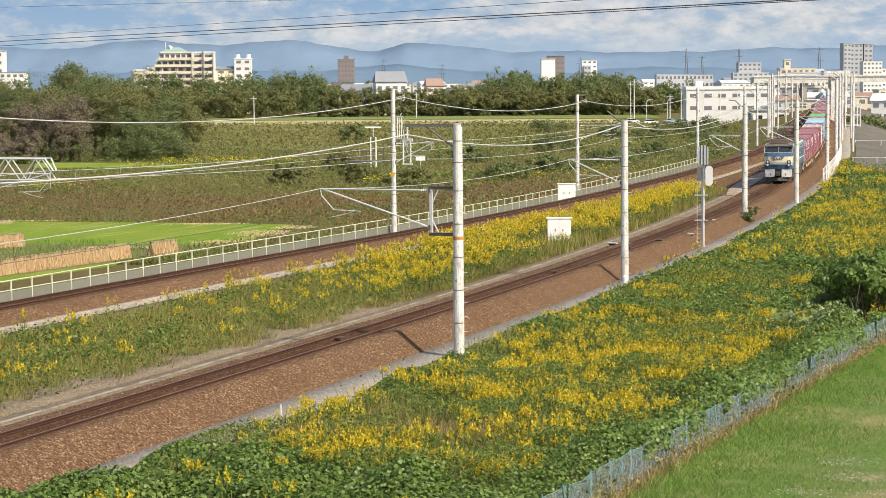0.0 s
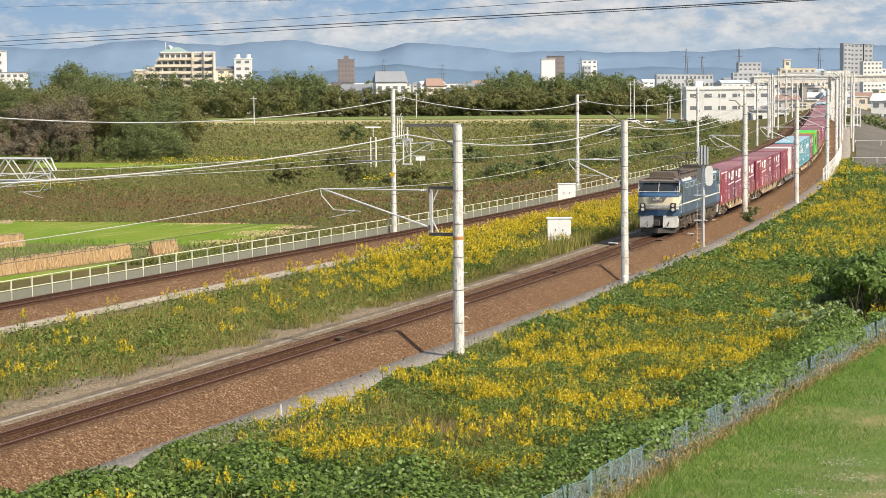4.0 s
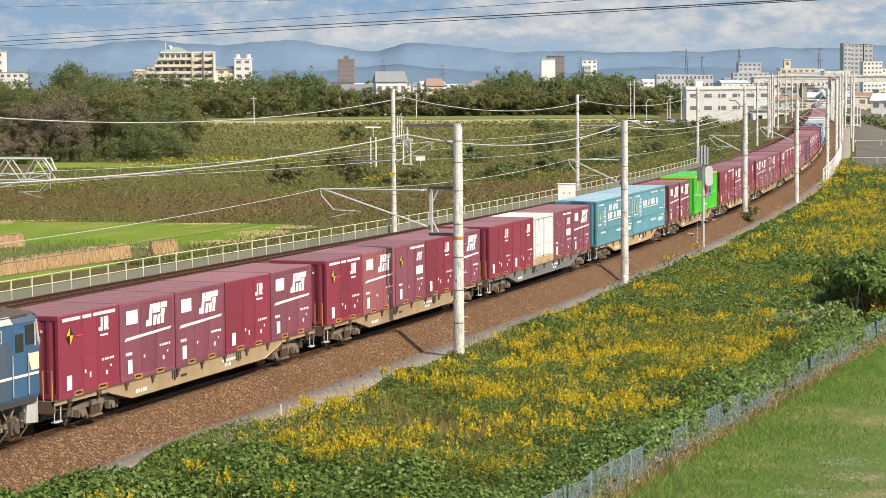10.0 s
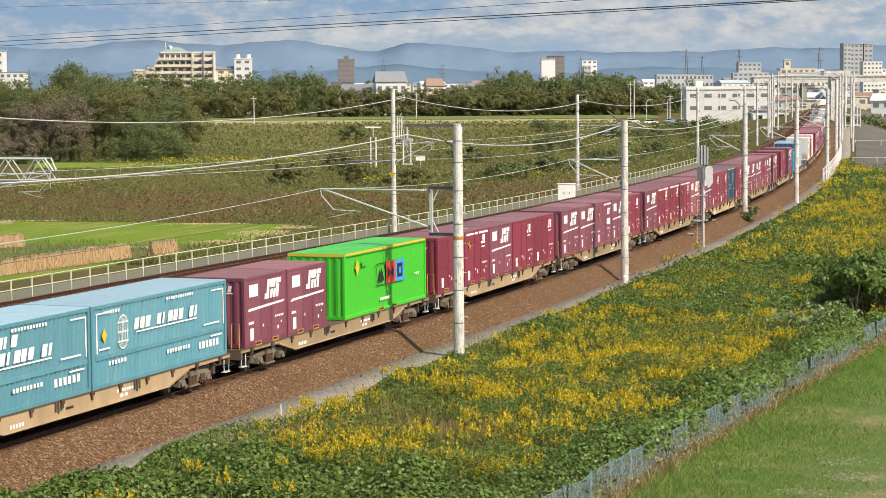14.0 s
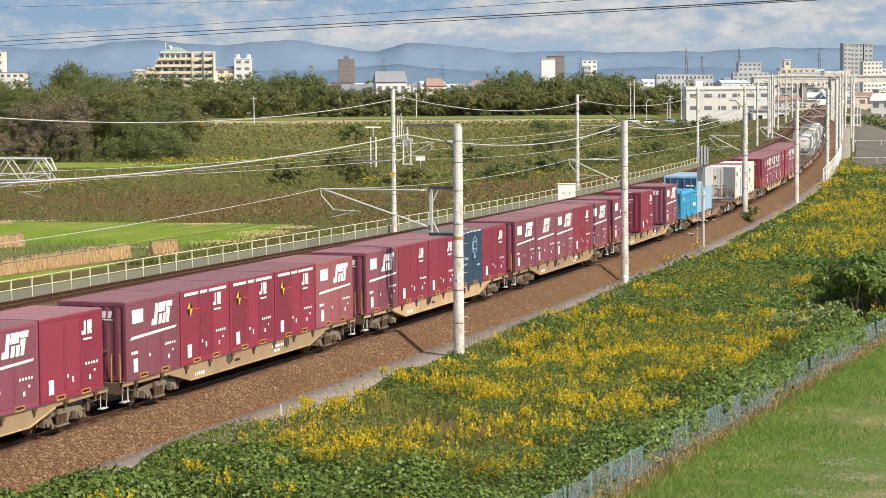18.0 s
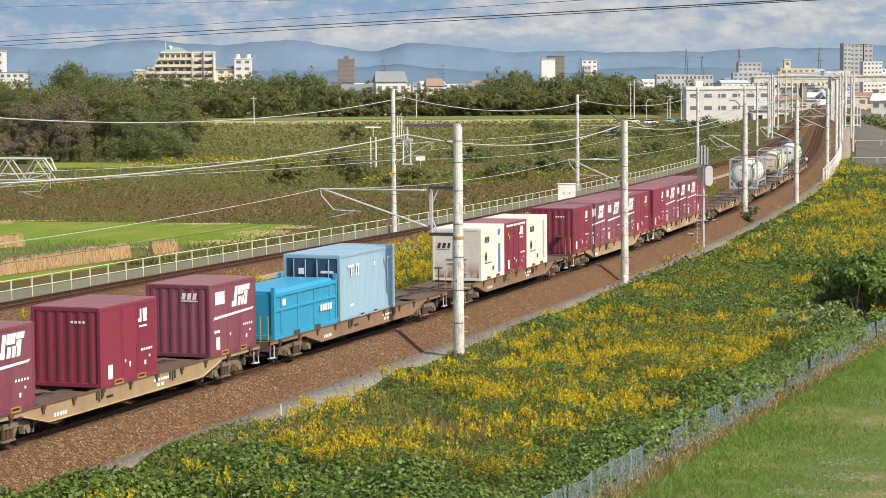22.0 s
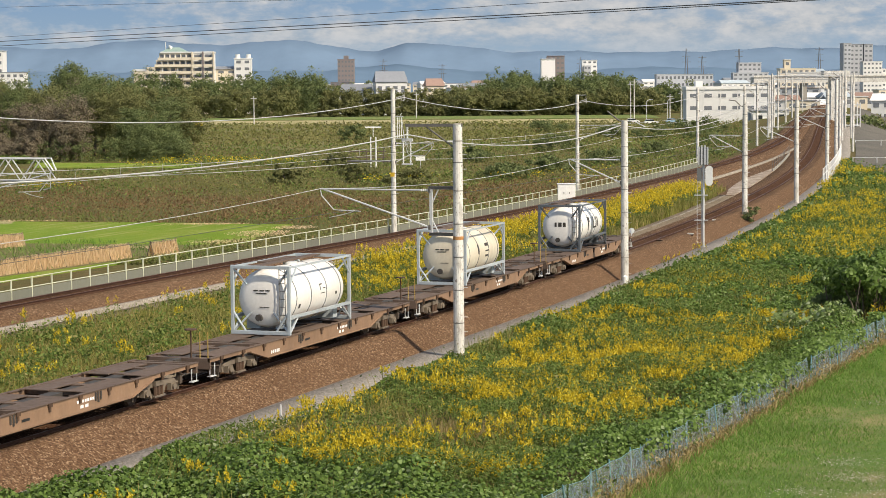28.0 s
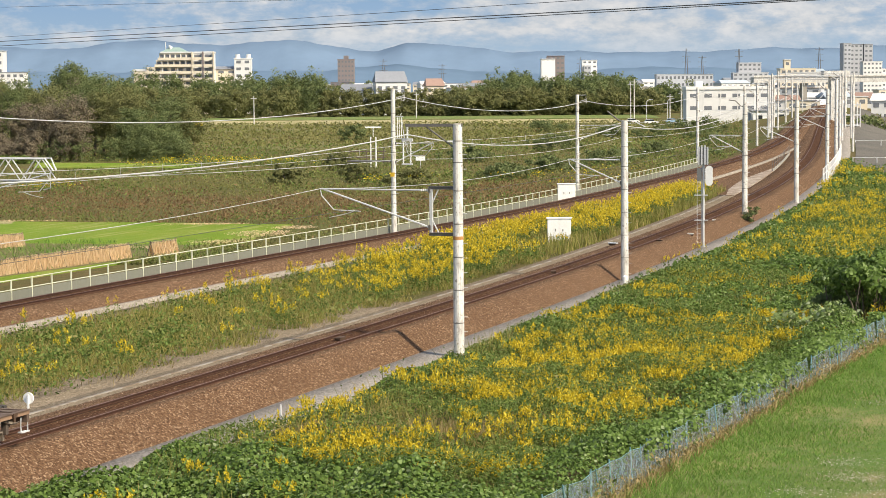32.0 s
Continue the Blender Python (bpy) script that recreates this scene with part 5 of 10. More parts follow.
def locomotive():
    w = thing("electric_locomotive", "blue and cream electric locomotive with raised diamond pantographs", "locomotive")
    C = 8.27   # the side walls' ends
    # side walls: blue above, dusty grey-blue below
    for sx in (-1, 1):
        sh = Shape()
        cols = [-C, -6.75, 6.75, C]
        rows = [1.34, 1.45, 2.02, 2.90, 3.10, 3.58]
        for i in range(3):
            for j in range(5):
                m = 0 if i != 1 or j >= 4 else 1
                xs = [1.36 if z < 1.4 else 1.40 if z < 3.5 else 1.375 for z in (rows[j], rows[j + 1])]
                f = [(sx * xs[0], cols[i], rows[j]), (sx * xs[0], cols[i + 1], rows[j]), (sx * xs[1], cols[i + 1], rows[j + 1]), (sx * xs[1], cols[i], rows[j + 1])]
                sh.face(f if sx > 0 else f[::-1], m)
        wall = part("side_wall", sh, (M["locoblue"], M["locogrey"]), w)
        part("cream_stripe", Shape().box(*sorted((sx * 1.398, sx * 1.412)), -C + 0.03, -0.12, 2.02, 2.095).box(*sorted((sx * 1.398, sx * 1.412)), 0.0, C - 0.03, 2.02, 2.095), M["locostripe"], wall)
        # white gutter band with a slope above it
        g = Shape()
        for y0, y1 in ((-6.9, -3.35), (-0.55, 6.9)):
            f = [(sx * 1.40, y0, 3.585), (sx * 1.40, y1, 3.585), (sx * 1.27, y1, 3.80), (sx * 1.27, y0, 3.80)]
            g.face(f if sx > 0 else f[::-1])
        part("roof_edge_panel", g, M["skirt"], wall, "pale grey sloping roof edge")
        f = [(sx * 1.395, -C, 3.58), (sx * 1.395, C, 3.58), (sx * 1.25, C, 3.80), (sx * 1.25, -C, 3.80)]
        part("roof_slope", Shape().face(f if sx > 0 else f[::-1]), M["locogrey"], wall)
        lv = Shape()
        for k in range(16):
            y = -3.3 + k * 0.17
            lv.box(*sorted((sx * 1.29, sx * 1.39)), y, y + 0.05, 3.60, 3.79)
        part("louvre", lv, M["steel_dark"], wall, "dark louvred vent in the roof edge")
        for k in range(7):
            y = -6.05 + k * 1.83
            fr = Shape()
            for a, b, c, d in ((y, y + 1.36, 3.10, 3.135), (y, y + 1.36, 3.435, 3.47), (y, y + 0.04, 3.135, 3.435), (y + 1.32, y + 1.36, 3.135, 3.435)):
                fr.box(*sorted((sx * 1.38, sx * 1.418)), a, b, c, d)
            wn_ = part("side_window", fr, M["winframe"], wall, "narrow window in a pale metal frame")
            part("pane", Shape().box(*sorted((sx * 1.37, sx * 1.404)), y + 0.03, y + 1.33, 3.13, 3.44), M["litpane"], wn_)
        for k in range(7):
            y = -6.0 + k * 1.83
            lv = Shape()
            for j in range(9):
                lv.box(*sorted((sx * 1.399, sx * 1.407)), y, y + 1.26, 2.46 + j * 0.055, 2.49 + j * 0.055)
            part("filter_louvre", lv, M["locofilter"], wall, "dust-browned filter louvre in the side")
        for e in (-1, 1):
            y = e * 7.2
            part("cab_door", Shape().box(*sorted((sx * 1.385, sx * 1.41)), y - 0.33, y + 0.33, 1.45, 3.40), M["locoblue"], wall, bevel=0.02)
            part("door_window", Shape().box(*sorted((sx * 1.40, sx * 1.416)), y - 0.22, y + 0.22, 2.75, 3.28), M["darkglass"], wall)
            for d in (-0.42, 0.42):
                part("door_rail", Shape().tube((sx * 1.45, y + d, 1.5), (sx * 1.45, y + d, 2.7), 0.016, n=5), M["skirt"], wall)
            yy = e * 7.85
            part("cab_side_window", Shape().box(*sorted((sx * 1.392, sx * 1.410)), *sorted((yy - e * 0.30, yy + e * 0.18)), 2.92, 3.50), M["darkglass"], wall)
            part("cab_side_window_frame", Shape().box(*sorted((sx * 1.39, sx * 1.418)), *sorted((yy + e * 0.18, yy + e * 0.24)), 2.86, 3.54), M["skirt"], wall)
        part("side_emblem", Shape().box(*sorted((sx * 1.40, sx * 1.408)), -7.66, -7.36, 2.40, 2.50), M["mark"], wall)
        part("side_lettering", Shape().box(*sorted((sx * 1.40, sx * 1.406)), -7.7, -7.35, 1.52, 1.6), M["mark"], wall)
        part("side_lettering", Shape().box(*sorted((sx * 1.40, sx * 1.408)), -7.60, -7.42, 2.54, 2.80), M["mark"], wall)
        part("under_sill", Shape().box(*sorted((sx * 1.18, sx * 1.36)), -C + 0.1, C - 0.1, 1.20, 1.345), M["geardark"], w)
        for k, y in enumerate((-3.15, 3.05)):
            bx_ = part("equipment_box", Shape().box(*sorted((sx * 0.85, sx * 1.22)), y - 0.50, y + 0.40, 0.50, 1.22), M["gear"], w, bevel=0.03)
            hd_ = Shape().tube((sx * 1.26, y - 0.6, 0.52), (sx * 1.26, y + 0.5, 0.50), 0.03, n=5).tube((sx * 1.26, y - 0.32, 0.5), (sx * 1.26, y - 0.32, 1.2), 0.025, n=5)
            hd_.box(*sorted((sx * 1.22, sx * 1.25)), y - 0.22, y + 0.05, 0.66, 0.98).box(*sorted((sx * 1.22, sx * 1.27)), y + 0.16, y + 0.30, 0.60, 0.80)
            tagged(part("pipework", hd_, M["bogie"], bx_), kind="stuff")
    # both ends
    for e in (-1, 1):
        xs = [-1.40, -1.0, -0.5, 0.0, 0.5, 1.0, 1.40]
        vee = [0.0, 0.24, 0.32, 0.38, 0.32, 0.24, 0.0]
        rows = [(1.34, 0.55, 0), (1.78, 0.85, 0), (1.86, 0.90, 1), (2.02, 0.94, 2), (2.14, 0.97, 1), (2.60, 1.0, 1), (2.70, 0.98, 0), (2.94, 0.60, 0), (3.60, -0.30, 4), (3.66, 0.1, 0), (3.75, 0.15, 5), (3.88, -0.9, 5)]
        fr = Shape()
        mats = (M["locoblue"], M["lococream"], M["skirt"], M["skirt"], M["locoblue"], M["locovisor"])
        back = {2.94: 0.10, 3.60: 0.34, 3.66: 0.14, 3.75: 0.16, 3.88: 0.5}
        grid = []
        for z, k, m in rows:
            edge = back.get(z, 0.0)
            grid.append([(x * (1.0 if z < 3.63 else 0.985 if z < 3.8 else 0.88), e * (C + v * max(k, 0.25) - edge * (1.0 if v > 0 else 0.45)), z) for x, v in zip(xs, vee)])
        for j in range(len(rows) - 1):
            for i in range(6):
                f = [grid[j][i], grid[j][i + 1], grid[j + 1][i + 1], grid[j + 1][i]]
                m = rows[j + 1][2] if rows[j + 1][2] != 4 else 0
                fr.face(f if e < 0 else f[::-1], m)
        front = part("front", fr, mats, w, "blue nose with a cream band")
        # windscreens in their frames
        for i0, i1 in ((0, 3), (3, 6)):
            a, b = grid[7], grid[8]
            ins = Shape()
            k0, k1 = 0.10, 0.94
            def at_(i, k):
                return Vector(a[i]).lerp(Vector(b[i]), k) + Vector((0, e * 0.012, 0))
            for i in range(i0, i1):
                f = [at_(i, k0), at_(i + 1, k0), at_(i + 1, k1), at_(i, k1)]
                ins.face(f if e < 0 else f[::-1])
            ws = part("windscreen", ins, M["darkglass"], front)
            bars_ = Shape()
            o = Vector((0, e * 0.02, 0))
            for i in (i0, i1):
                bars_.tube(at_(i, 0.02) + o, at_(i, 1.0) + o, 0.035, n=6)
            for k in (0.04, 0.97):
                bars_.line([at_(i, k) + o for i in range(i0, i1 + 1)], 0.026, 5)
            part("windscreen_frame", bars_, M["skirt"], ws)
            part("wiper", Shape().tube(at_(i0 + 1, 0.12) + o * 2, at_(i0 + 2, 0.75) + o * 2, 0.012, n=4), M["black"], ws)
        for sx in (-1, 1):
            hy = C + 0.24
            hs = part("headlight_housing", Shape().box(*sorted((sx * 0.86, sx * 1.22)), *sorted((e * (hy - 0.25), e * (hy + 0.10))), 1.62, 2.22), M["black"], front, bevel=0.06)
            part("headlight", Shape().tube((sx * 1.04, e * (hy + 0.09), 2.06), (sx * 1.04, e * (hy + 0.125), 2.06), 0.10, n=16), M["lampoff"], hs, "round sealed-beam headlight")
            part("tail_light", Shape().tube((sx * 1.04, e * (hy + 0.09), 1.78), (sx * 1.04, e * (hy + 0.125), 1.78), 0.105, n=16), M["lampoff"], hs)
            part("lamp_ring", Shape().tube((sx * 1.04, e * (hy + 0.085), 1.78), (sx * 1.04, e * (hy + 0.115), 1.78), 0.135, n=16), M["steel_dark"], hs)
            part("front_hand_rail", Shape().line([(sx * 1.32, e * (C + 0.10), 2.75), (sx * 1.35, e * (C + 0.16), 3.0), (sx * 1.30, e * (C - 0.05), 3.35)], 0.018, 5), M["skirt"], front)
            part("side_cream_block", Shape().face([(sx * 1.404, e * C, 2.16), (sx * 1.404, e * (C - 0.42), 2.16), (sx * 1.404, e * (C - 0.62), 2.66), (sx * 1.404, e * C, 2.66)] if sx * e < 0 else
                                                  [(sx * 1.404, e * C, 2.66), (sx * 1.404, e * (C - 0.62), 2.66), (sx * 1.404, e * (C - 0.42), 2.16), (sx * 1.404, e * C, 2.16)]), M["lococream"], front)
        gr = Shape()
        for z in (1.90, 1.95, 2.00, 2.05, 2.10):
            gr.line([(-0.84, e * (C + 0.27), z), (-0.4, e * (C + 0.345), z), (0, e * (C + 0.38), z), (0.4, e * (C + 0.345), z), (0.84, e * (C + 0.27), z)], 0.016, 5)
        part("grille", gr, M["skirt"], front, "polished grille bars")
        part("number_recess", Shape().loft([[(-0.62, e * (C + 0.315), 2.60), (0.62, e * (C + 0.315), 2.60), (0.40, e * (C + 0.36), 2.30), (-0.40, e * (C + 0.36), 2.30)],
                                            [(-0.62, e * (C + 0.355), 2.60), (0.62, e * (C + 0.355), 2.60), (0.40, e * (C + 0.40), 2.30), (-0.40, e * (C + 0.40), 2.30)]]), M["steel_dark"], front, "dark trapezoid number panel")
        nb = Shape()
        for k in range(4):
            nb.box(-0.30 + k * 0.16, -0.20 + k * 0.16, *sorted((e * (C + 0.40), e * (C + 0.412))), 2.39, 2.51)
        part("number_bars", nb, M["skirt"], front)
        # skirt, plough and coupler
        sk = Shape()
        for sx in (-1, 1):
            sk.loft([[(sx * 0.34, e * (C + 0.28), 0.55), (sx * 1.26, e * (C + 0.12), 0.55), (sx * 1.26, e * (C - 0.55), 0.62), (sx * 0.34, e * (C - 0.45), 0.55)],
                     [(sx * 0.34, e * (C + 0.22), 1.36), (sx * 1.32, e * (C + 0.02), 1.36), (sx * 1.32, e * (C - 0.55), 1.36), (sx * 0.34, e * (C - 0.45), 1.36)]])
        part("skirt", sk, M["skirt"], w, "stained light grey buffer skirt")
        part("buffer_beam", Shape().box(-0.35, 0.35, *sorted((e * (C - 0.3), e * (C + 0.12))), 0.70, 1.36), M["geardark"], w)
        part("coupler", Shape().box(-0.14, 0.14, *sorted((e * (C + 0.1), e * (C + 0.55))), 0.74, 1.0).box(-0.2, 0.2, *sorted((e * (C + 0.48), e * (C + 0.80))), 0.70, 1.04), M["geardark"], w, bevel=0.03)
        part("snow_plough", Shape().loft([[(-1.25, e * (C - 0.1), 0.18), (0, e * (C + 0.42), 0.18), (1.25, e * (C - 0.1), 0.18), (0, e * (C + 0.30), 0.18)],
                                          [(-1.25, e * (C - 0.15), 0.50), (0, e * (C + 0.34), 0.50), (1.25, e * (C - 0.15), 0.50), (0, e * (C + 0.22), 0.50)]]), M["geardark"], w)
        for x in (-0.75, 0.75):
            part("brake_hose", Shape().line([(x, e * (C + 0.2), 0.95), (x, e * (C + 0.38), 0.85), (x * 0.9, e * (C + 0.42), 0.62)], 0.03, 6), M["black"], w)
        part("cab_seat", Shape().box(0.35, 0.85, *sorted((e * 7.3, e * 7.7)), 2.2, 2.95), M["geardark"], w)
        # long boxes over the cabs
        part("roof_housing", Shape().loft([[(-0.85, e * 7.25, 3.84), (0.85, e * 7.25, 3.84), (0.85, e * 5.55, 3.84), (-0.85, e * 5.55, 3.84)],
                                           [(-0.80, e * 7.15, 4.24), (0.80, e * 7.15, 4.24), (0.80, e * 5.6, 4.24), (-0.80, e * 5.6, 4.24)]]), M["locoroof"], w, "rusty brown housing over the cab", bevel=0.03)
        pantograph(w, e * 3.95, 3.93)
    rf = Shape()
    prof = [(-1.28, 3.79), (-0.9, 3.88), (-0.4, 3.93), (0.4, 3.93), (0.9, 3.88), (1.28, 3.79)]
    rf.loft([[(x, -C + 0.15, z) for x, z in prof], [(x, C - 0.15, z) for x, z in prof]])
    roof = part("roof", rf, M["locoroof"], w, "soot-brown roof")
    for y, l_, h in ((-1.6, 1.5, 0.12), (0.6, 1.9, 0.14), (2.2, 0.6, 0.16)):
        part("roof_hatch", Shape().box(-0.7, 0.7, y - l_ / 2, y + l_ / 2, 3.90, 3.93 + h), M["locoroof"], roof, bevel=0.03)
    for y in np.arange(-5.2, 5.3, 0.9):
        part("roof_insulator", Shape().tube((0.78, y, 3.88), (0.78, y, 4.06), 0.035, n=8), M["locoroof"], roof)
    part("roof_conductor", Shape().tube((0.78, -5.2, 4.07), (0.78, 5.2, 4.07), 0.016, n=6), M["steel_dark"], roof)
    part("inner_body", Shape().box(-1.30, 1.30, -C + 0.45, C - 0.45, 1.25, 3.78), M["geardark"], w)
    for y in (-5.95, 0.0, 5.95):
        loco_bogie(w, y)
    return w


# ---------------- the make-up of the train ----------------
MOVING = []   # (thing, place along the line at the start, half distance of its pivots, height)


def run(ob, s, half=7.1, z=0.0, load=0.0):
    """Sets a thing on the line; load: how far it stands behind its wagon's middle."""
    ob.matrix_basis = turned(s + load, 0, z)
    MOVING.append((ob, s, half, z, load))
    return ob


loco = run(locomotive(), 145.20, 5.95)
WAGON0, WAGON_L = 154.12, 20.4

proto = {}


def copy_or(kind, make):
    """The first of a kind is made, the others are copies of it."""
    if kind not in proto:
        proto[kind] = make()
        return proto[kind]
    return copy_thing(proto[kind], Matrix.Identity(4))


WAGON_KINDS = {
    "tan": lambda: flat_wagon(M["wagon"], "tan-painted container flat wagon with fish-belly side sills"),
    "brown": lambda: flat_wagon(M["wagonbrown"], "rust-brown container flat wagon with fish-belly side sills"),
    "grey": lambda: flat_wagon(M["wagongrey"], "grey container flat wagon with fish-belly side sills"),
}
LOADS = {
    "a": lambda: container_a(M["plum"], "faded plum-red twelve-foot container with a wide white emblem"),
    "p": lambda: container_a(M["pinkish"], "chalky pinkish-red twelve-foot container with a wide white emblem"),
    "o": lambda: container_a(M["plum"], "older plum-red twelve-foot container without a white panel", False, False),
    "b": lambda: container_b(M["wine"], "wine-red twelve-foot container with a small white emblem"),
    "c": lambda: container_b(M["wine"], "wine-red twelve-foot container with a white top stripe and hazard diamond", True, True),
    "e": lambda: container_b(M["plum"], "plum-red twelve-foot container with white notice panels and a hazard diamond", False, True, True),
    "n": container_navy, "w": container_white_doors,
    "x": lambda: container_white(False, "dirty white twelve-foot container with a blue stripe and rusty end doors"),
    "y": lambda: container_white(True, "white twelve-foot container with red marks"),
    "t": lambda: container_teal(True), "u": lambda: container_teal(False), "g": container_green, "h": container_half, "q": container_pale,
    "1": lambda: tank_container("clean white tank container in a pale grey frame", M["tank"], M["tankframe"], [(0.10, 0.16, 1.42, 1.66), (0.16, 0.36, 1.62, 1.66), (0.42, 0.62, 1.46, 1.50), (0.15, 0.55, 1.28, 1.31), (1.62, 1.78, 1.12, 1.24), (-1.9, -1.72, 0.90, 1.06)]),
    "2": lambda: tank_container("stained cream tank container in a grey frame", M["tankdirty"], M["tankframe"], [(-0.9, -0.7, 1.3, 1.75), (0.2, 0.75, 1.6, 1.75), (0.2, 0.75, 1.35, 1.42), (0.2, 0.6, 1.1, 1.2)]),
    "3": lambda: tank_container("white tank container with dark lettering blocks in a dark frame", M["tank"], M["tankframe_dark"], [(-0.9, -0.75, 1.05, 1.8), (-0.7, -0.5, 1.5, 1.8), (0.3, 0.45, 1.1, 1.75), (0.45, 0.9, 1.1, 1.2), (0.9, 1.05, 1.1, 1.75), (1.2, 1.35, 1.15, 1.7)]),
}
P5 = (-7.6, -3.8, 0.0, 3.8, 7.6)
CONSIST = [
    ("tan", "caaba"), ("tan", "cpeba"), ("grey", "bbwea"), ("tan", [("t", -4.75), ("u", 4.75)]), ("tan", [("a", -7.6), ("a", -3.8), ("g", 4.62)]),
    ("tan", "bcabb"), ("tan", "aaeab"), ("tan", "acccp"), ("tan", "abbnb"), ("tan", "aoaba"), ("tan", "a b a"),
    ("brown", [("h", -6.35), ("q", 0.05)]), ("brown", " xcy "), ("tan", "baaab"), ("tan", "baaab"), ("brown", []),
    ("brown", [("1", 0.1)]), ("brown", [("2", 0.1)]), ("brown", [("3", 0.1)]),
]
for k, (kind, loads) in enumerate(CONSIST):
    s = WAGON0 + WAGON_L * (k + 0.5)
    run(copy_or(kind, WAGON_KINDS[kind]), s)
    pairs = list(zip(loads, P5)) if isinstance(loads, str) else loads
    for c, y in pairs:
        if c != " ":
            run(copy_or("load_" + c, LOADS[c]), s, 7.1, 1.008, y)
# the tail lamp board on the last wagon
tail_s = WAGON0 + WAGON_L * 18.5
tl = thing("tail_marker", "white round tail marker on the last wagon's end", "tail marker")
part("disc", Shape().tube((1.16, 9.80, 1.30), (1.16, 9.84, 1.30), 0.17, n=18), M["white"], tl)
part("disc", Shape().tube((-1.16, 9.80, 1.30), (-1.16, 9.84, 1.30), 0.17, n=18), M["white"], tl)
part("bracket", Shape().box(1.13, 1.19, 9.755, 9.80, 0.99, 1.4).box(-1.19, -1.13, 9.755, 9.80, 0.99, 1.4), M["white"], tl)
run(tl, tail_s)

TRAVEL = (0.0, 17.33, 34.64, 51.92, 69.14, 86.29, 103.36, 120.36, 137.31, 154.25, 171.2, 188.23, 205.36, 222.6, 239.92, 257.31, 274.77,
          292.29, 309.84, 327.42, 345.02, 362.63, 380.26, 397.95, 415.71, 433.53, 451.39, 469.29, 487.22, 505.19, 523.2, 541.24, 559.29)


def vehicle_pose(s, half, z, load):
    a, b = on(s - half), on(s + half)
    d = (b - a)
    mid = (a + b) / 2
    yaw = math.atan2(-d.x, d.y)
    pitch = math.atan2(d.z, math.hypot(d.x, d.y))
    return Matrix.Translation(mid) @ Matrix.Rotation(yaw, 4, 'Z') @ Matrix.Rotation(pitch, 4, 'X') @ Matrix.Translation((0, load, z))


def motions():
    for ob, s, half, z, load in MOVING:
        walk(ob, [(t, vehicle_pose(s - TRAVEL[t], half, z, load)) for t in range(33)])
lay_track(None, "near railway track on brown ballast", 300, -26.0)
lay_track(second, "far railway track on brown ballast", 300, 0.0)
# ---------------- overhead line ----------------
MAST_GROUP = "concrete masts of the overhead line"


def mast(s, l, z0, z1, label="pale concrete overhead-line mast beside the track", r=0.225, steps=True, band=True):
    m = thing("overhead_line_mast", label, "mast", MAST_GROUP, m=turned(s, l, 0))
    h = z1 - z0
    rings = []
    for k in range(13):
        z = z0 + h * k / 12
        rr = r * (1 - 0.16 * k / 12)
        rings.append([(rr * math.cos(a * math.tau / 16), rr * math.sin(a * math.tau / 16), z) for a in range(16)])
    part("shaft", Shape().loft(rings), M["mast"], m, smooth=False)
    part("cap", Shape().tube((0, 0, z1), (0, 0, z1 + 0.05), r * 0.86, r * 0.7, n=16), M["concrete"], m)
    for k, f in enumerate((0.16, 0.3, 0.44, 0.58, 0.72, 0.84, 0.93)):
        z = z0 + h * f
        part("steel_band", Shape().tube((0, 0, z), (0, 0, z + 0.035), r * (1.0 - 0.16 * f) + 0.008, n=16), M["steel_dark"], m)
    if band:
        z = z0 + h * 0.515
        part("orange_band", Shape().tube((0, 0, z), (0, 0, z + 0.14), r * (1.02 - 0.16 * 0.47) + 0.006, n=16), M["orange"], m, "faded orange warning band")
    if steps:
        for k in range(14):
            z = z0 + 0.6 + k * (h - 1.2) / 14
            part("step_bolt", Shape().tube((r * 0.8, 0.0, z), (r + 0.16, 0.0, z), 0.014, n=5), M["galv"], m)
    part("foot", Shape().tube((0, 0, z0 - 0.3), (0, 0, z0 + 0.06), r + 0.12, n=14), M["concrete"], m)
    return m


def insulator(parent, p0, p1, r=0.055):
    p0, p1 = Vector(p0), Vector(p1)
    s = Shape().tube(p0, p1, r * 0.45, n=8)
    n = 5
    for k in range(n):
        c = p0.lerp(p1, (k + 0.5) / n)
        d = (p1 - p0).normalized() * 0.022
        s.tube(c - d, c + d, r, r * 0.6, n=10)
    return part("insulator", s, M["porcelain"], parent, "white ribbed porcelain insulator")


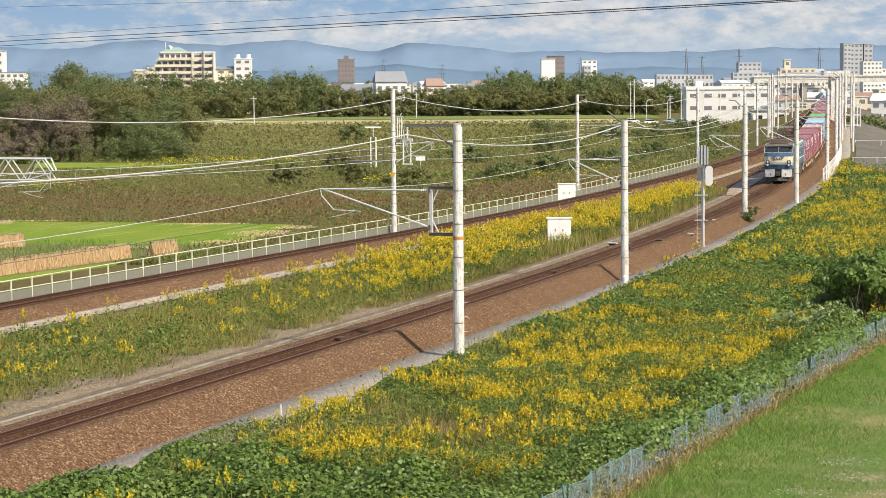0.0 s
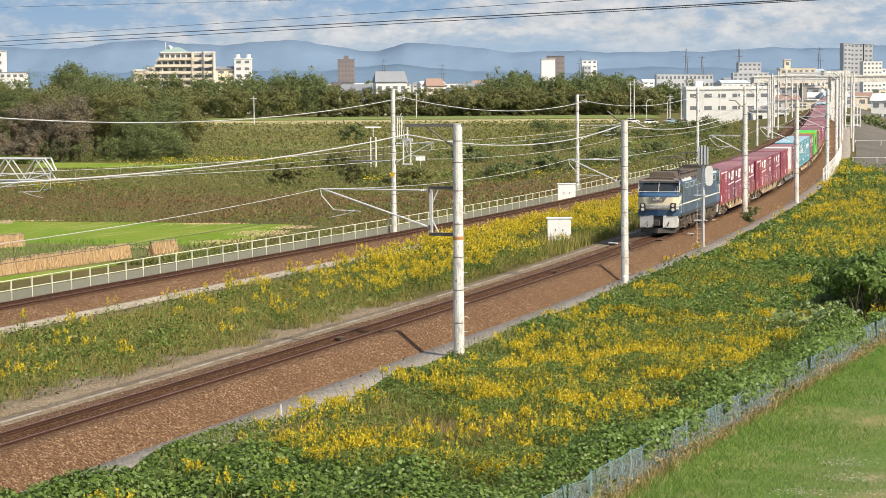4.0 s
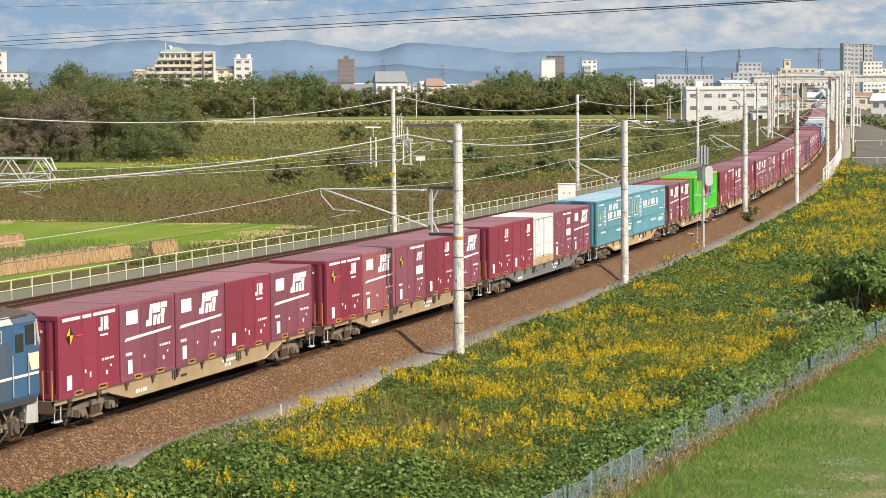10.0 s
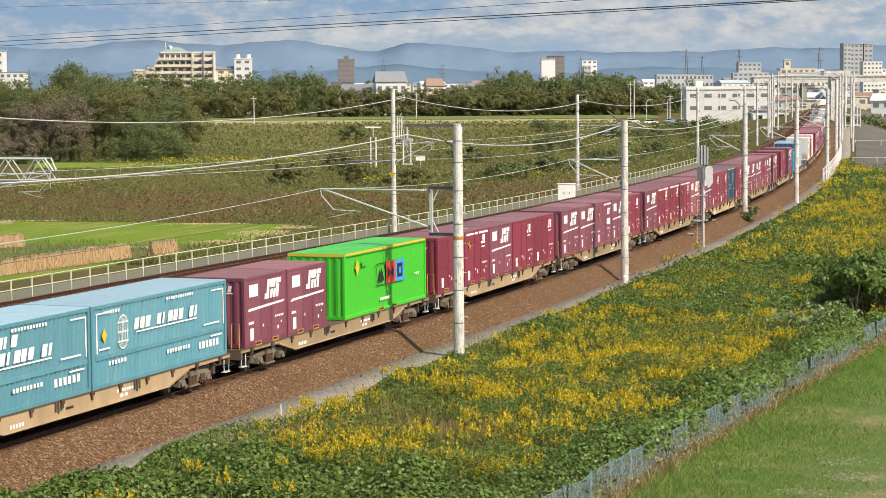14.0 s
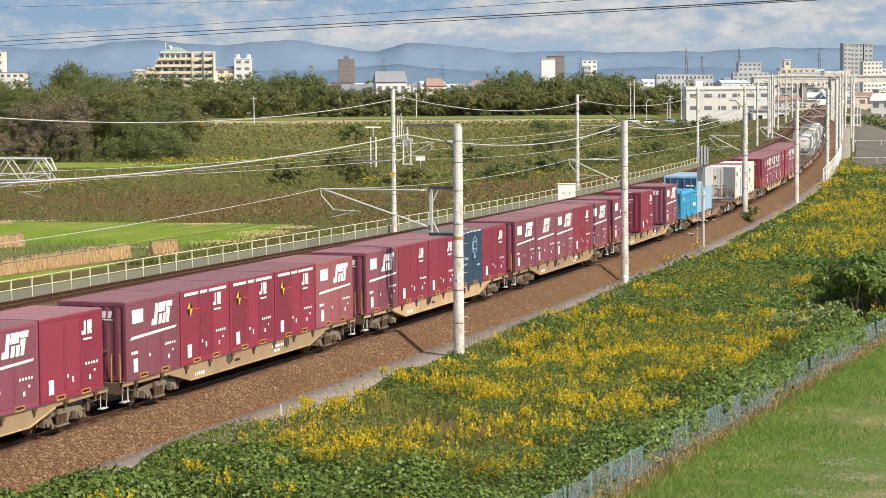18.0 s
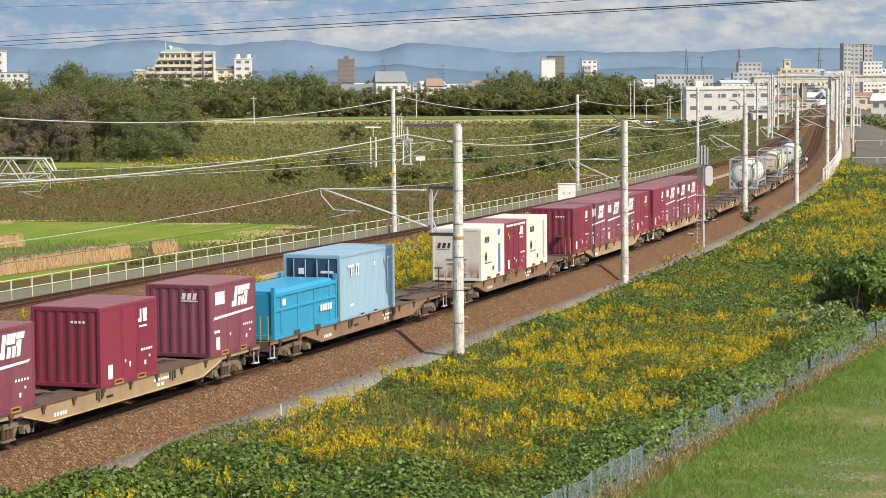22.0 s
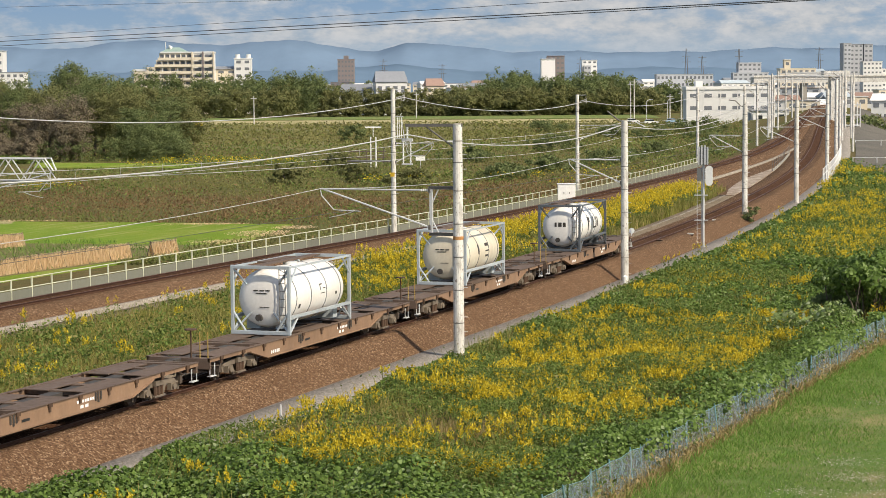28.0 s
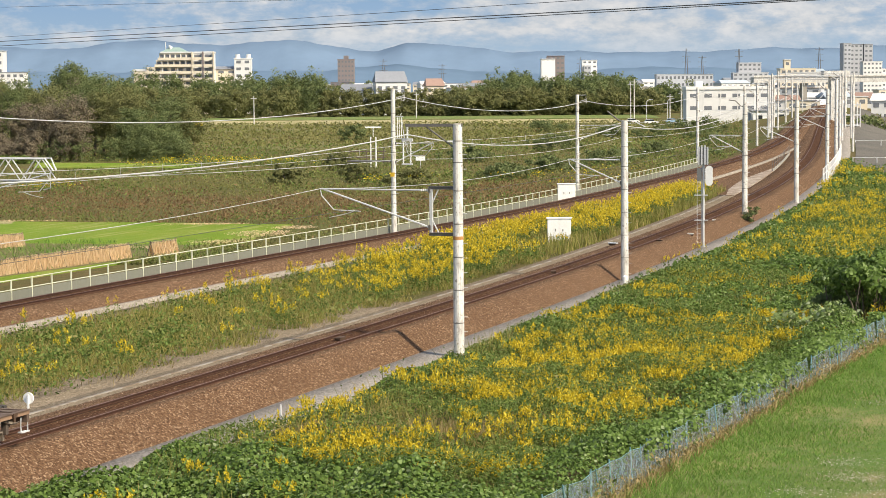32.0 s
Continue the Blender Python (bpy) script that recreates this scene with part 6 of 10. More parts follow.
def cantilever(m, reach, z_low, z_up, off=0.2, sign=-1, tip_dx=0.0):
    """The hinged bracket that carries the wires: x runs across the line; sign says to which side it reaches."""
    a = sign * off
    tip = sign * (off + reach)
    insulator(m, (a, 0, z_up), (a + sign * 0.42, 0, z_up))
    part("top_tube", Shape().tube((a + sign * 0.42, 0, z_up), (tip, 0, z_up + 0.02), 0.034, n=8), M["galv"], m)
    insulator(m, (a, 0, z_low), (a + sign * 0.36, 0, z_low + 0.36 * (z_up - z_low) / (reach * 0.95)))
    part("stay_tube", Shape().tube((a + sign * 0.36, 0, z_low + 0.36 * (z_up - z_low) / (reach * 0.95)), (tip + sign * -0.15, 0, z_up), 0.038, n=8), M["galv"], m)
    zr = z_up - 0.95
    part("registration_arm", Shape().line([(tip, 0, z_up), (tip - sign * 0.05, 0, z_up - 0.25), (tip - sign * 0.6, 0, zr + 0.1), (tip - sign * 1.8, 0, zr + 0.05)], 0.022, 6), M["galv"], m)
    part("steady_arm", Shape().line([(tip - sign * 1.5, 0, zr + 0.05), (tip - sign * 1.0, 0, zr - 0.1), (tip - sign * 0.4, 0, zr - 0.22)], 0.016, 5), M["galv"], m)
    part("clamp", Shape().box(a - 0.05, a + 0.05, -0.09, 0.09, z_up - 0.10, z_up + 0.10).box(a - 0.05, a + 0.05, -0.09, 0.09, z_low - 0.10, z_low + 0.10), M["steel_dark"], m)


# masts on the camera's side: along, across, foot, top
NEAR_MASTS = [(9.7, 4.7, 8.7), (43.6, 3.2, 8.24), (93.0, 2.05, 8.35), (117.4, 3.5, 8.45), (157.6, 3.6, 9.0), (195.5, 3.3, 9.7), (238.0, 3.3, 9.6)]
FAR_MASTS = [(20.0, -25.6, 9.6), (71.9, -20.3, 10.0), (123.2, -17.7, 9.0), (183.9, -13.1, 8.9), (226.1, -9.9, 8.5), (244.0, -8.9, 8.4)]
near_m, far_m = [], []
for k, (s, l, top) in enumerate(NEAR_MASTS):
    m = mast(s, l, -0.95, top, band=(k in (0,)))
    near_m.append(m)
    if k == 0:
        # the outrigger frame of the nearest mast
        for z in (6.12, 4.22):
            part("outrigger", Shape().box(-1.25, -0.15, -0.05, 0.05, z - 0.06, z + 0.06).box(-1.25, -0.15, -0.09, 0.09, z + 0.06, z + 0.075), M["steel_dark"], m)
        part("outrigger_post", Shape().box(-1.22, -1.10, -0.06, 0.06, 4.28, 6.06), M["galv"], m)
        part("outrigger_brace", Shape().tube((-0.85, 0, 6.05), (-1.12, 0, 5.5), 0.03, n=6).tube((-0.85, 0, 4.3), (-1.12, 0, 4.8), 0.03, n=6), M["galv"], m)
        cantilever(m, 4.85, 4.5, 6.02, off=1.22)
        part("crossarm", Shape().box(-2.25, 0.2, -0.06, 0.06, 8.62, 8.74), M["steel_dark"], m, "dark steel cross-arm at the mast's head")
        part("crossarm_brace", Shape().tube((-1.35, 0, 8.62), (-0.12, 0, 7.75), 0.035, n=6), M["steel_dark"], m)
        insulator(m, (-2.18, 0, 8.60), (-2.18, 0, 8.1), 0.07)
        for d in (-0.16, 0.16):
            insulator(m, (-2.2 + d, 0, 8.1), (-2.2 + d, 0, 7.1), 0.06)
        part("yoke_plate", Shape().box(-2.42, -1.95, -0.03, 0.03, 8.02, 8.14).box(-2.42, -1.95, -0.03, 0.03, 7.05, 7.12), M["galv"], m)
    else:
        cantilever(m, 3.05 if k != 2 else 2.6, 4.75, 6.05, off=0.2)
        part("head_arm", Shape().line([(0.0, 0, top - 0.05), (-0.35, 0, top + 0.02), (-0.75, 0, top + 0.42), (-1.3, 0, top + 0.5)] if k in (2, 3) else [(0.35, 0, top - 0.05), (-0.3, 0, top), (-1.0, 0, top + 0.55)], 0.045, 6), M["steel_dark"], m)
        if k == 1:
            part("head_arm", Shape().line([(-0.2, 0, top), (0.5, 0, top), (1.2, 0, top - 0.35)], 0.03, 6), M["galv"], m)
for k, (s, l, top) in enumerate(FAR_MASTS):
    m = mast(s, l, -0.9, top, r=0.19, band=False)
    far_m.append(m)
    reach = float(second(s)) - l
    cantilever(m, reach + 0.35, 4.75, 6.1, off=0.2, sign=1)
    part("head_bracket", Shape().line([(0, 0, top - 0.02), (0.85, 0, top - 0.02), (0.85, 0, top - 0.45), (0.25, 0, top - 0.62)], 0.035, 6), M["galv"], m)
    insulator(m, (0.85, 0, top - 0.45), (0.85, 0, top - 0.8), 0.06)
    if k == 1:
        for z in (8.0, 6.4):
            part("equipment_frame", Shape().box(0.1, 0.75, -0.06, 0.06, z, z + 0.07), M["galv"], m)
        for x in (0.32, 0.46, 0.62):
            insulator(m, (x, 0, 8.0), (x, 0, 6.5), 0.06)
        part("yellow_plate", Shape().box(-0.16, 0.16, -0.25, -0.235, 3.7, 4.0), M["diag_y"], m, "yellow number plate")
        part("switch_platform", Shape().box(-3.4, -0.2, -0.5, 0.5, 4.75, 4.85), M["steel_dark"], m)

# the arm of a truss that reaches in from a mast beside the far track
tr = thing("overhead_line_truss", "white galvanised lattice arm of the overhead line", "truss", m=turned(20.5, -21.6, 0))
for z, x1 in ((6.85, 1.55), (5.75, 1.7)):
    for y in (-0.3, 0.3):
        part("chord", Shape().line([(-4.0, y, z), (x1 - 0.35, y, z), (x1, y * 0.5, 6.25 if z > 6 else 5.85)], 0.045, 6), M["galv"], tr)
for k in range(6):
    x = -3.6 + k * 0.85
    for y in (-0.3, 0.3):
        part("lattice", Shape().tube((x, y, 6.85 if k % 2 else 5.75), (x + 0.85, y, 5.75 if k % 2 else 6.85), 0.03, n=6), M["galv"], tr)
part("drop_bracket", Shape().line([(1.3, 0, 6.2), (1.3, 0, 5.4), (0.9, 0, 5.3)], 0.03, 6), M["galv"], tr)


def wire(name, label, pts, sag, r, material, group="overhead wires"):
    """A hanging wire through fixed places."""
    s = Shape()
    path = []
    for a, b in zip(pts, pts[1:]):
        n = 14
        for k in range(n):
            f = k / n
            p = a.lerp(b, f)
            path.append(p - Vector((0, 0, sag * 4 * f * (1 - f))))
    path.append(pts[-1])
    s.line(path, r, 5)
    return tagged(part(name, s, material), label, "wire", group)


# near track
tip_l = [-1.35, -0.05, -0.05, 0.25, 0.35, 0.05, 0.05]
mess = [on(-38, -0.2, 6.05)] + [on(s, t, 6.05) for (s, l, top), t in zip(NEAR_MASTS, tip_l)] + [on(300, 0, 6.0), on(360, 0, 6.0)]
wire("messenger_wire", "pale messenger wire over the near track", mess, 0.42, 0.013, M["wirew"])
cont = [on(s, 0.12 * (-1) ** k, 5.15) for k, s in enumerate([-38] + [m_[0] for m_ in NEAR_MASTS] + [300, 360])]
wire("contact_wire", "thin dark contact wire over the near track", cont, 0.02, 0.009, M["wired"])
feed = [on(-40, 2.0, 8.45), on(9.7, 2.5, 8.3)] + [on(s, l - 0.2, top - 0.25) for s, l, top in NEAR_MASTS[1:]] + [on(330, 3, 9.5)]
wire("feeder_cable", "thick pale feeder cable along the masts", feed, 0.75, 0.026, M["wirew"])
feed2 = [on(-40, 1.7, 8.6), on(9.7, 2.4, 7.3), on(43.6, 3.0, 7.3), on(93.0, 1.9, 7.4)]
wire("feeder_cable", "second pale feeder cable along the masts", feed2, 0.35, 0.010, M["wirew"])
for dz, l0 in ((8.15, 1.85), (7.9, 2.0), (7.65, 2.0)):
    wire("jumper_wire", "slack pale jumper wire between two masts", [on(9.7, l0 + 0.6, dz - 0.2), on(71.9, -19.6, dz - 0.3)], 0.35, 0.009, M["wirew"])
# far track
fm = [on(-30, -23.0, 6.5)] + [on(s, float(second(s)) + 0.3, 6.25) for s, l, t in FAR_MASTS] + [on(320, -4.2, 6.2)]
wire("messenger_wire", "pale messenger wire over the far track", fm, 0.30, 0.014, M["wirew"])
fc = [p - Vector((0, 0, 0.62)) for p in fm]
wire("contact_wire", "pale lower wire over the far track", fc, 0.03, 0.010, M["wirew"])
ft = [on(-30, -24.6, 9.9)] + [on(s, l + 0.85, t - 0.6) for s, l, t in FAR_MASTS] + [on(320, -6.5, 8.0)]
wire("feeder_cable", "thick pale feeder cable on the far masts", ft, 0.95, 0.028, M["wirew"])
drop = Shape()
for k in range(26):
    s = 14 + k * 4.4
    a = on(s, float(np.interp(s, [14, 130], [second(14.0), second(130.0)])), 6.15)
    drop.tube(a, a - Vector((0, 0, 0.5)), 0.008, n=4)
tagged(part("dropper_wires", drop, M["wirew"]), "short dropper wires under the messenger wire", "wire", "overhead wires", "stuff")
# power line high in front
for a, b, r in (((-16.8, 80, 12.10), (6.6, 45, 12.0), 0.012), ((-16.8, 80, 11.93), (8.3, 46, 12.08), 0.010), ((-16.8, 80, 12.26), (3.9, 45, 12.12), 0.006), ((-14.6, 70, 13.0), (1.9, 60, 12.85), 0.005)):
    pa, pb = Vector(a), Vector(b)
    d = pb - pa
    pts = [pa - d * 1.4, pa + d * 2.2]
    wire("power_line", "dark power line crossing high over the tracks", pts, 0.02, r, M["wired"], "power lines")

# ---------------- lineside things ----------------
sg = thing("railway_signal", "railway signal on a grey post with a ladder", "signal", m=turned(68.2, 3.0, 0))
part("post", Shape().tube((0, 0, -0.95), (0, 0, 5.95), 0.075, n=10), M["galv"], sg)
hd = part("signal_head", Shape().box(-0.28, 0.30, -0.16, 0.02, 4.75, 6.0), M["insul_green"], sg, "signal head with a pale backing", bevel=0.05)
for x in (-0.30, -0.1, 0.12, 0.30):
    part("head_rib", Shape().box(x - 0.05, x + 0.05, -0.19, -0.14, 4.8, 6.15 - abs(x) * 0.5), M["galv"], hd)
part("sign_board", Shape().loft([[(0.40 + 0.25 * math.cos(a * math.tau / 20), -0.16, 4.05 + (0.42 if math.sin(a * math.tau / 20) > 0 else -0.42) + 0.26 * math.sin(a * math.tau / 20)) for a in range(20)],
                                 [(0.40 + 0.25 * math.cos(a * math.tau / 20), -0.12, 4.05 + (0.42 if math.sin(a * math.tau / 20) > 0 else -0.42) + 0.26 * math.sin(a * math.tau / 20)) for a in range(20)]]), M["white"], sg, "white rounded plate")
part("sign_bracket", Shape().box(0.0, 0.4, -0.12, -0.08, 4.3, 4.36).box(0.0, 0.4, -0.12, -0.08, 3.75, 3.81), M["galv"], sg)
part("signal_box", Shape().box(-0.42, -0.16, -0.14, 0.10, 3.7, 4.55), M["insul_green"], sg)
lad = Shape()
for x in (-0.45, -0.15):
    lad.tube((x, 0.1, -0.8), (x, 0.1, 4.6), 0.018, n=5)
part("ladder_rail", lad, M["galv"], sg)
for k in range(16):
    part("ladder_rung", Shape().tube((-0.45, 0.1, -0.5 + k * 0.32), (-0.15, 0.1, -0.5 + k * 0.32), 0.012, n=5), M["galv"], sg)
for z in (1.0, 2.7):
    part("platform", Shape().box(-0.62, 0.25, -0.12, 0.2, z, z + 0.05), M["galv"], sg)
part("foot", Shape().box(-0.3, 0.3, -0.3, 0.3, -1.0, -0.75), M["concrete"], sg)


def relay_box(s, l, z, w, d, h, label):
    c = thing("relay_cabinet", label, "cabinet", "lineside cabinets", m=turned(s, l, z, 0.25))
    part("plinth", Shape().box(-w / 2 - 0.04, w / 2 + 0.04, -d / 2 - 0.04, d / 2 + 0.04, -0.5, 0.22), M["concrete"], c)
    part("body", Shape().box(-w / 2, w / 2, -d / 2, d / 2, 0.22, h), M["white"], c, bevel=0.02)
    part("cap", Shape().box(-w / 2 - 0.06, w / 2 + 0.06, -d / 2 - 0.06, d / 2 + 0.06, h, h + 0.06), M["white"], c)
    for k, x in enumerate((-w / 4, w / 4)):
        dr = part("door", Shape().box(x - w / 4 + 0.03, x + w / 4 - 0.03, -d / 2 - 0.02, -d / 2, 0.30, h - 0.06), M["white"], c)
        part("handle", Shape().box(x + (0.12 if k == 0 else -0.18), x + (0.18 if k == 0 else -0.12), -d / 2 - 0.05, -d / 2 - 0.02, h * 0.5, h * 0.5 + 0.16), M["steel_dark"], dr)
    part("side_vent", Shape().box(w / 2, w / 2 + 0.02, -d / 4, d / 4, h - 0.5, h - 0.25), M["galv"], c)
    return c


relay_box(70.4, -7.6, -0.85, 1.65, 0.9, 1.75, "white steel relay cabinet among the goldenrod")
relay_box(114.4, -17.0, -0.75, 1.6, 0.8, 1.75, "white steel relay cabinet beside the far track")
pst = thing("marker_post", "short white rounded marker post by the path", "marker", m=turned(41.6, 3.7, -0.80))
part("post", Shape().tube((0, 0, -0.2), (0, 0, 0.45), 0.14, 0.13, n=14), M["white"], pst)
part("cap", Shape().tube((0, 0, 0.45), (0, 0, 0.52), 0.13, 0.05, n=14), M["white"], pst)
pst = thing("marker_post", "small orange marker post in the grass strip", "marker", m=turned(77.0, -4.2, -0.8))
part("post", Shape().box(-0.07, 0.07, -0.05, 0.05, -0.2, 0.5), M["orange"], pst)
part("base", Shape().box(-0.12, 0.12, -0.1, 0.1, -0.2, 0.02), M["concrete"], pst)
pst = thing("marker_post", "thin yellow-topped stake by the path", "marker", m=turned(-7.0, 4.2, -0.85))
part("post", Shape().tube((0, 0, -0.2), (0, 0, 0.5), 0.03, n=6), M["galv"], pst)
for k, (s, l) in enumerate(((8.6, -0.1), (40.5, -0.1), (58.0, 0.2), (64.0, 0.9), (61.0, -1.6), (70.0, 1.7), (84, 1.2))):
    bx = thing("track_bond_box", "small dusty signalling box lying between the rails", "track box", "track boxes", m=turned(s, l, -0.12, 0.3 * k))
    part("lid", Shape().box(-0.14, 0.14, -0.30, 0.30, 0.06, 0.12), M["galv"] if k > 3 else M["rust"], bx)
    part("case", Shape().box(-0.12, 0.12, -0.27, 0.27, -0.05, 0.06), M["rust"], bx)
# white railing on concrete panels beyond the far track
fence = thing("trackside_fence", "cream tube railing above concrete panels beside the far track", "fence")


def fence_l(s):
    return float(second(s)) - 3.0


STEP_F, N_F = 2.0, 92
F0 = -2.0
post_me = Shape().box(-0.035, 0.035, -0.035, 0.035, -0.95, 0.62).data("post", M["fence"])
for k in range(N_F + 1):
    part("post", post_me, None, fence, at=turned(F0 + k * STEP_F, fence_l(F0 + k * STEP_F), 0))
for k in range(N_F):
    a, b = F0 + k * STEP_F, F0 + (k + 1) * STEP_F
    pa, pb = on(a, fence_l(a), 0), on(b, fence_l(b), 0)
    for z in (0.60, 0.10):
        part("rail", Shape().tube(pa + Vector((0, 0, z)), pb + Vector((0, 0, z)), 0.028, n=6), M["fence"], fence)
    d = (pb - pa)
    nrm = Vector((-d.y, d.x, 0)).normalized() * 0.03
    g = d.normalized() * 0.04
    part("panel", Shape().loft([[pa + g - nrm + Vector((0, 0, -0.98)), pa + g + nrm + Vector((0, 0, -0.98)), pa + g + nrm + Vector((0, 0, 0.03)), pa + g - nrm + Vector((0, 0, 0.03))],
                                [pb - g - nrm + Vector((0, 0, -0.98)), pb - g + nrm + Vector((0, 0, -0.98)), pb - g + nrm + Vector((0, 0, 0.03)), pb - g - nrm + Vector((0, 0, 0.03))]]), M["fencepanel"], fence)

# old blue mesh fence by the lawn
M["mesh_blue"] = paint("mesh_blue", (0.12, 0.255, 0.27), 0.6, 0.2, 0.4, (0.25, 0.22, 0.18), 1.0)


def net_material():
    """Fine wire mesh, seen from so far that its wires run together; torn and rusted in places."""
    m, t, n, l, b = nodes_of("mesh_netting")
    col = mixc(t, ramp(t, noise_of(t, 0.9, 4), [(0.42, 0.0), (0.58, 1.0)]), (0.13, 0.21, 0.235), (0.20, 0.19, 0.165))
    l.new(mixc(t, noise_of(t, 25.0, 2), col, (0.22, 0.28, 0.30)), b.inputs["Base Color"])
    l.new(ramp(t, noise_of(t, 7.0, 5, 0.7), [(0.32, 0.14), (0.66, 0.70)]), b.inputs["Alpha"])
    b.inputs["Roughness"].default_value = 0.7
    return m


M["net"] = net_material()
BF0, BFD = Vector((7.4, 63.2, -1.02)), Vector((0.392, 0.920, 0)).normalized()
bfence = thing("mesh_fence", "leaning old fence of faded blue posts and wire mesh", "fence", m=Matrix.Translation(BF0) @ Matrix.Rotation(-math.atan2(BFD.x, BFD.y), 4, 'Z'))
rngf = random.Random(5)
for k in range(-7, 30):
    y = k * 1.8
    lean = rngf.uniform(-0.16, 0.03)
    part("post", Shape().tube((0, y, -0.3), (lean, y + rngf.uniform(-0.45, 0.15), 1.10), 0.024, n=7), M["mesh_blue"], bfence)
    if k % 2:
        part("stake", Shape().tube((0.02, y + 0.9, -0.2), (lean, y + 0.9 + rngf.uniform(-0.5, 0.3), 1.05), 0.013, n=6), M["mesh_blue"], bfence)
    # netting hung between posts, sagging and bent
    s = Shape()
    zt_ = [1.02, 1.0 + rngf.uniform(-0.06, 0.02), 1.02]
    bow = rngf.uniform(-0.08, 0.08)
    rows_ = []
    for j in range(3):
        rows_.append([(lean * h + bow * math.sin(math.pi * j / 2), y + 0.9 * j, h * zt_[j]) for h in (0.02, 0.5, 1.0)])
    for j in range(2):
        for i in range(2):
            s.face([rows_[j][i], rows_[j + 1][i], rows_[j + 1][i + 1], rows_[j][i + 1]])
    part("netting", s, M["net"], bfence)
    part("top_wire", Shape().line([rows_[0][2], rows_[1][2], rows_[2][2]], 0.010, 4), M["mesh_blue"], bfence)

# culvert slab and railings between the tracks
cv = thing("culvert_headwall", "weathered concrete culvert slab between the tracks", "culvert")
def pad_edge(s):
    """How far the paved ground reaches from the near track towards the far one."""
    return float(np.interp(s, [126, 135, 150, 160, 170, 181], [-3.9, -4.8, -5.3, -5.0, -4.3, -3.5]))


for k in range(6):
    a, b = 127 + k * 9.0, 135.97 + k * 9.0
    z = -0.64
    V = [on(a, pad_edge(a), z), on(a, -3.25, z), on(b, -3.25, z), on(b, pad_edge(b), z)]
    part("slab", Shape().loft([[p - Vector((0, 0, 0.5)) for p in V], V]), M["paleslab"], cv)
for s0, s1, l in ((172, 216, -3.3),):
    n = int((s1 - s0) / 4)
    for k in range(n + 1):
        s = s0 + k * 4
        part("rail_post", Shape().tube(on(s, l, -0.8), on(s, l, 0.55), 0.03, n=6), M["steel_dark"], cv)
        if k < n:
            for z in (0.1, 0.52):
                part("guard_rail", Shape().tube(on(s, l, z), on(s + 4, l, z), 0.018, n=5), M["steel_dark"], cv)
            if l > -4:
                part("parapet", Shape().loft([[on(s, l - 0.08, -0.9), on(s, l + 0.08, -0.9), on(s, l + 0.08, -0.45), on(s, l - 0.08, -0.45)], [on(s + 4, l - 0.08, -0.9), on(s + 4, l + 0.08, -0.9), on(s + 4, l + 0.08, -0.45), on(s + 4, l - 0.08, -0.45)]]), M["concrete"], cv)
wr = thing("trackside_railing", "white railing beside the masts at the curve", "fence")
for k in range(22):
    s = 148 + k * 3
    part("post", Shape().tube(on(s, 3.7, -1.0), on(s, 3.7, 0.9), 0.05, n=6), M["white"], wr)
    for z in (0.2, 0.85):
        part("rail", Shape().tube(on(s, 3.7, z), on(s + 3, 3.7, z), 0.035, n=5), M["white"], wr)
# ---------------- plants ----------------
rng = np.random.default_rng(7)
M["vine"] = leafy("vine_leaf", [(0.0, (0.046, 0.082, 0.020)), (0.3, (0.100, 0.168, 0.034)), (0.8, (0.172, 0.258, 0.062)), (0.96, (0.24, 0.325, 0.12)), (1.0, (0.36, 0.42, 0.23))], 0.5, 0.36, (0.115, 0.182, 0.040))
M["palevine"] = leafy("pale_vine_leaf", [(0.0, (0.08, 0.12, 0.03)), (0.35, (0.16, 0.225, 0.065)), (0.75, (0.26, 0.33, 0.13)), (1.0, (0.52, 0.55, 0.36))], 0.42, 0.36, (0.17, 0.235, 0.07))
M["weedleaf"] = leafy("weed_leaf", [(0.0, (0.072, 0.116, 0.026)), (0.5, (0.140, 0.208, 0.046)), (0.9, (0.232, 0.290, 0.080)), (1.0, (0.386, 0.331, 0.140))], 0.6, 0.4, (0.142, 0.190, 0.050))
M["gold"] = leafy("goldenrod_flower", [(0.0, (0.34, 0.275, 0.030)), (0.3, (0.54, 0.405, 0.028)), (0.7, (0.74, 0.565, 0.045)), (1.0, (0.84, 0.70, 0.12))], 0.7, 0.42, (0.58, 0.44, 0.032))
M["drygrass"] = leafy("dry_brown_grass", [(0.0, (0.20, 0.15, 0.06)), (0.5, (0.33, 0.25, 0.11)), (1.0, (0.50, 0.40, 0.22))], 0.8, 0.35, (0.30, 0.21, 0.10))
M["grassy"] = leafy("tall_grass", [(0.0, (0.138, 0.159, 0.034)), (0.4, (0.228, 0.241, 0.055)), (0.75, (0.359, 0.310, 0.103)), (1.0, (0.469, 0.359, 0.166))], 0.7, 0.4, (0.248, 0.228, 0.069))
M["lawnblade"] = leafy("lawn_blade", [(0.0, (0.098, 0.205, 0.030)), (0.5, (0.150, 0.280, 0.048)), (0.88, (0.225, 0.325, 0.080)), (1.0, (0.42, 0.37, 0.18))], 0.6, 0.4, (0.165, 0.260, 0.062))
M["heath"] = leafy("heath_tuft", [(0.0, (0.140, 0.160, 0.046)), (0.5, (0.195, 0.205, 0.062)), (0.9, (0.265, 0.250, 0.085)), (1.0, (0.37, 0.31, 0.14))], 0.8, 0.4, (0.175, 0.190, 0.056))
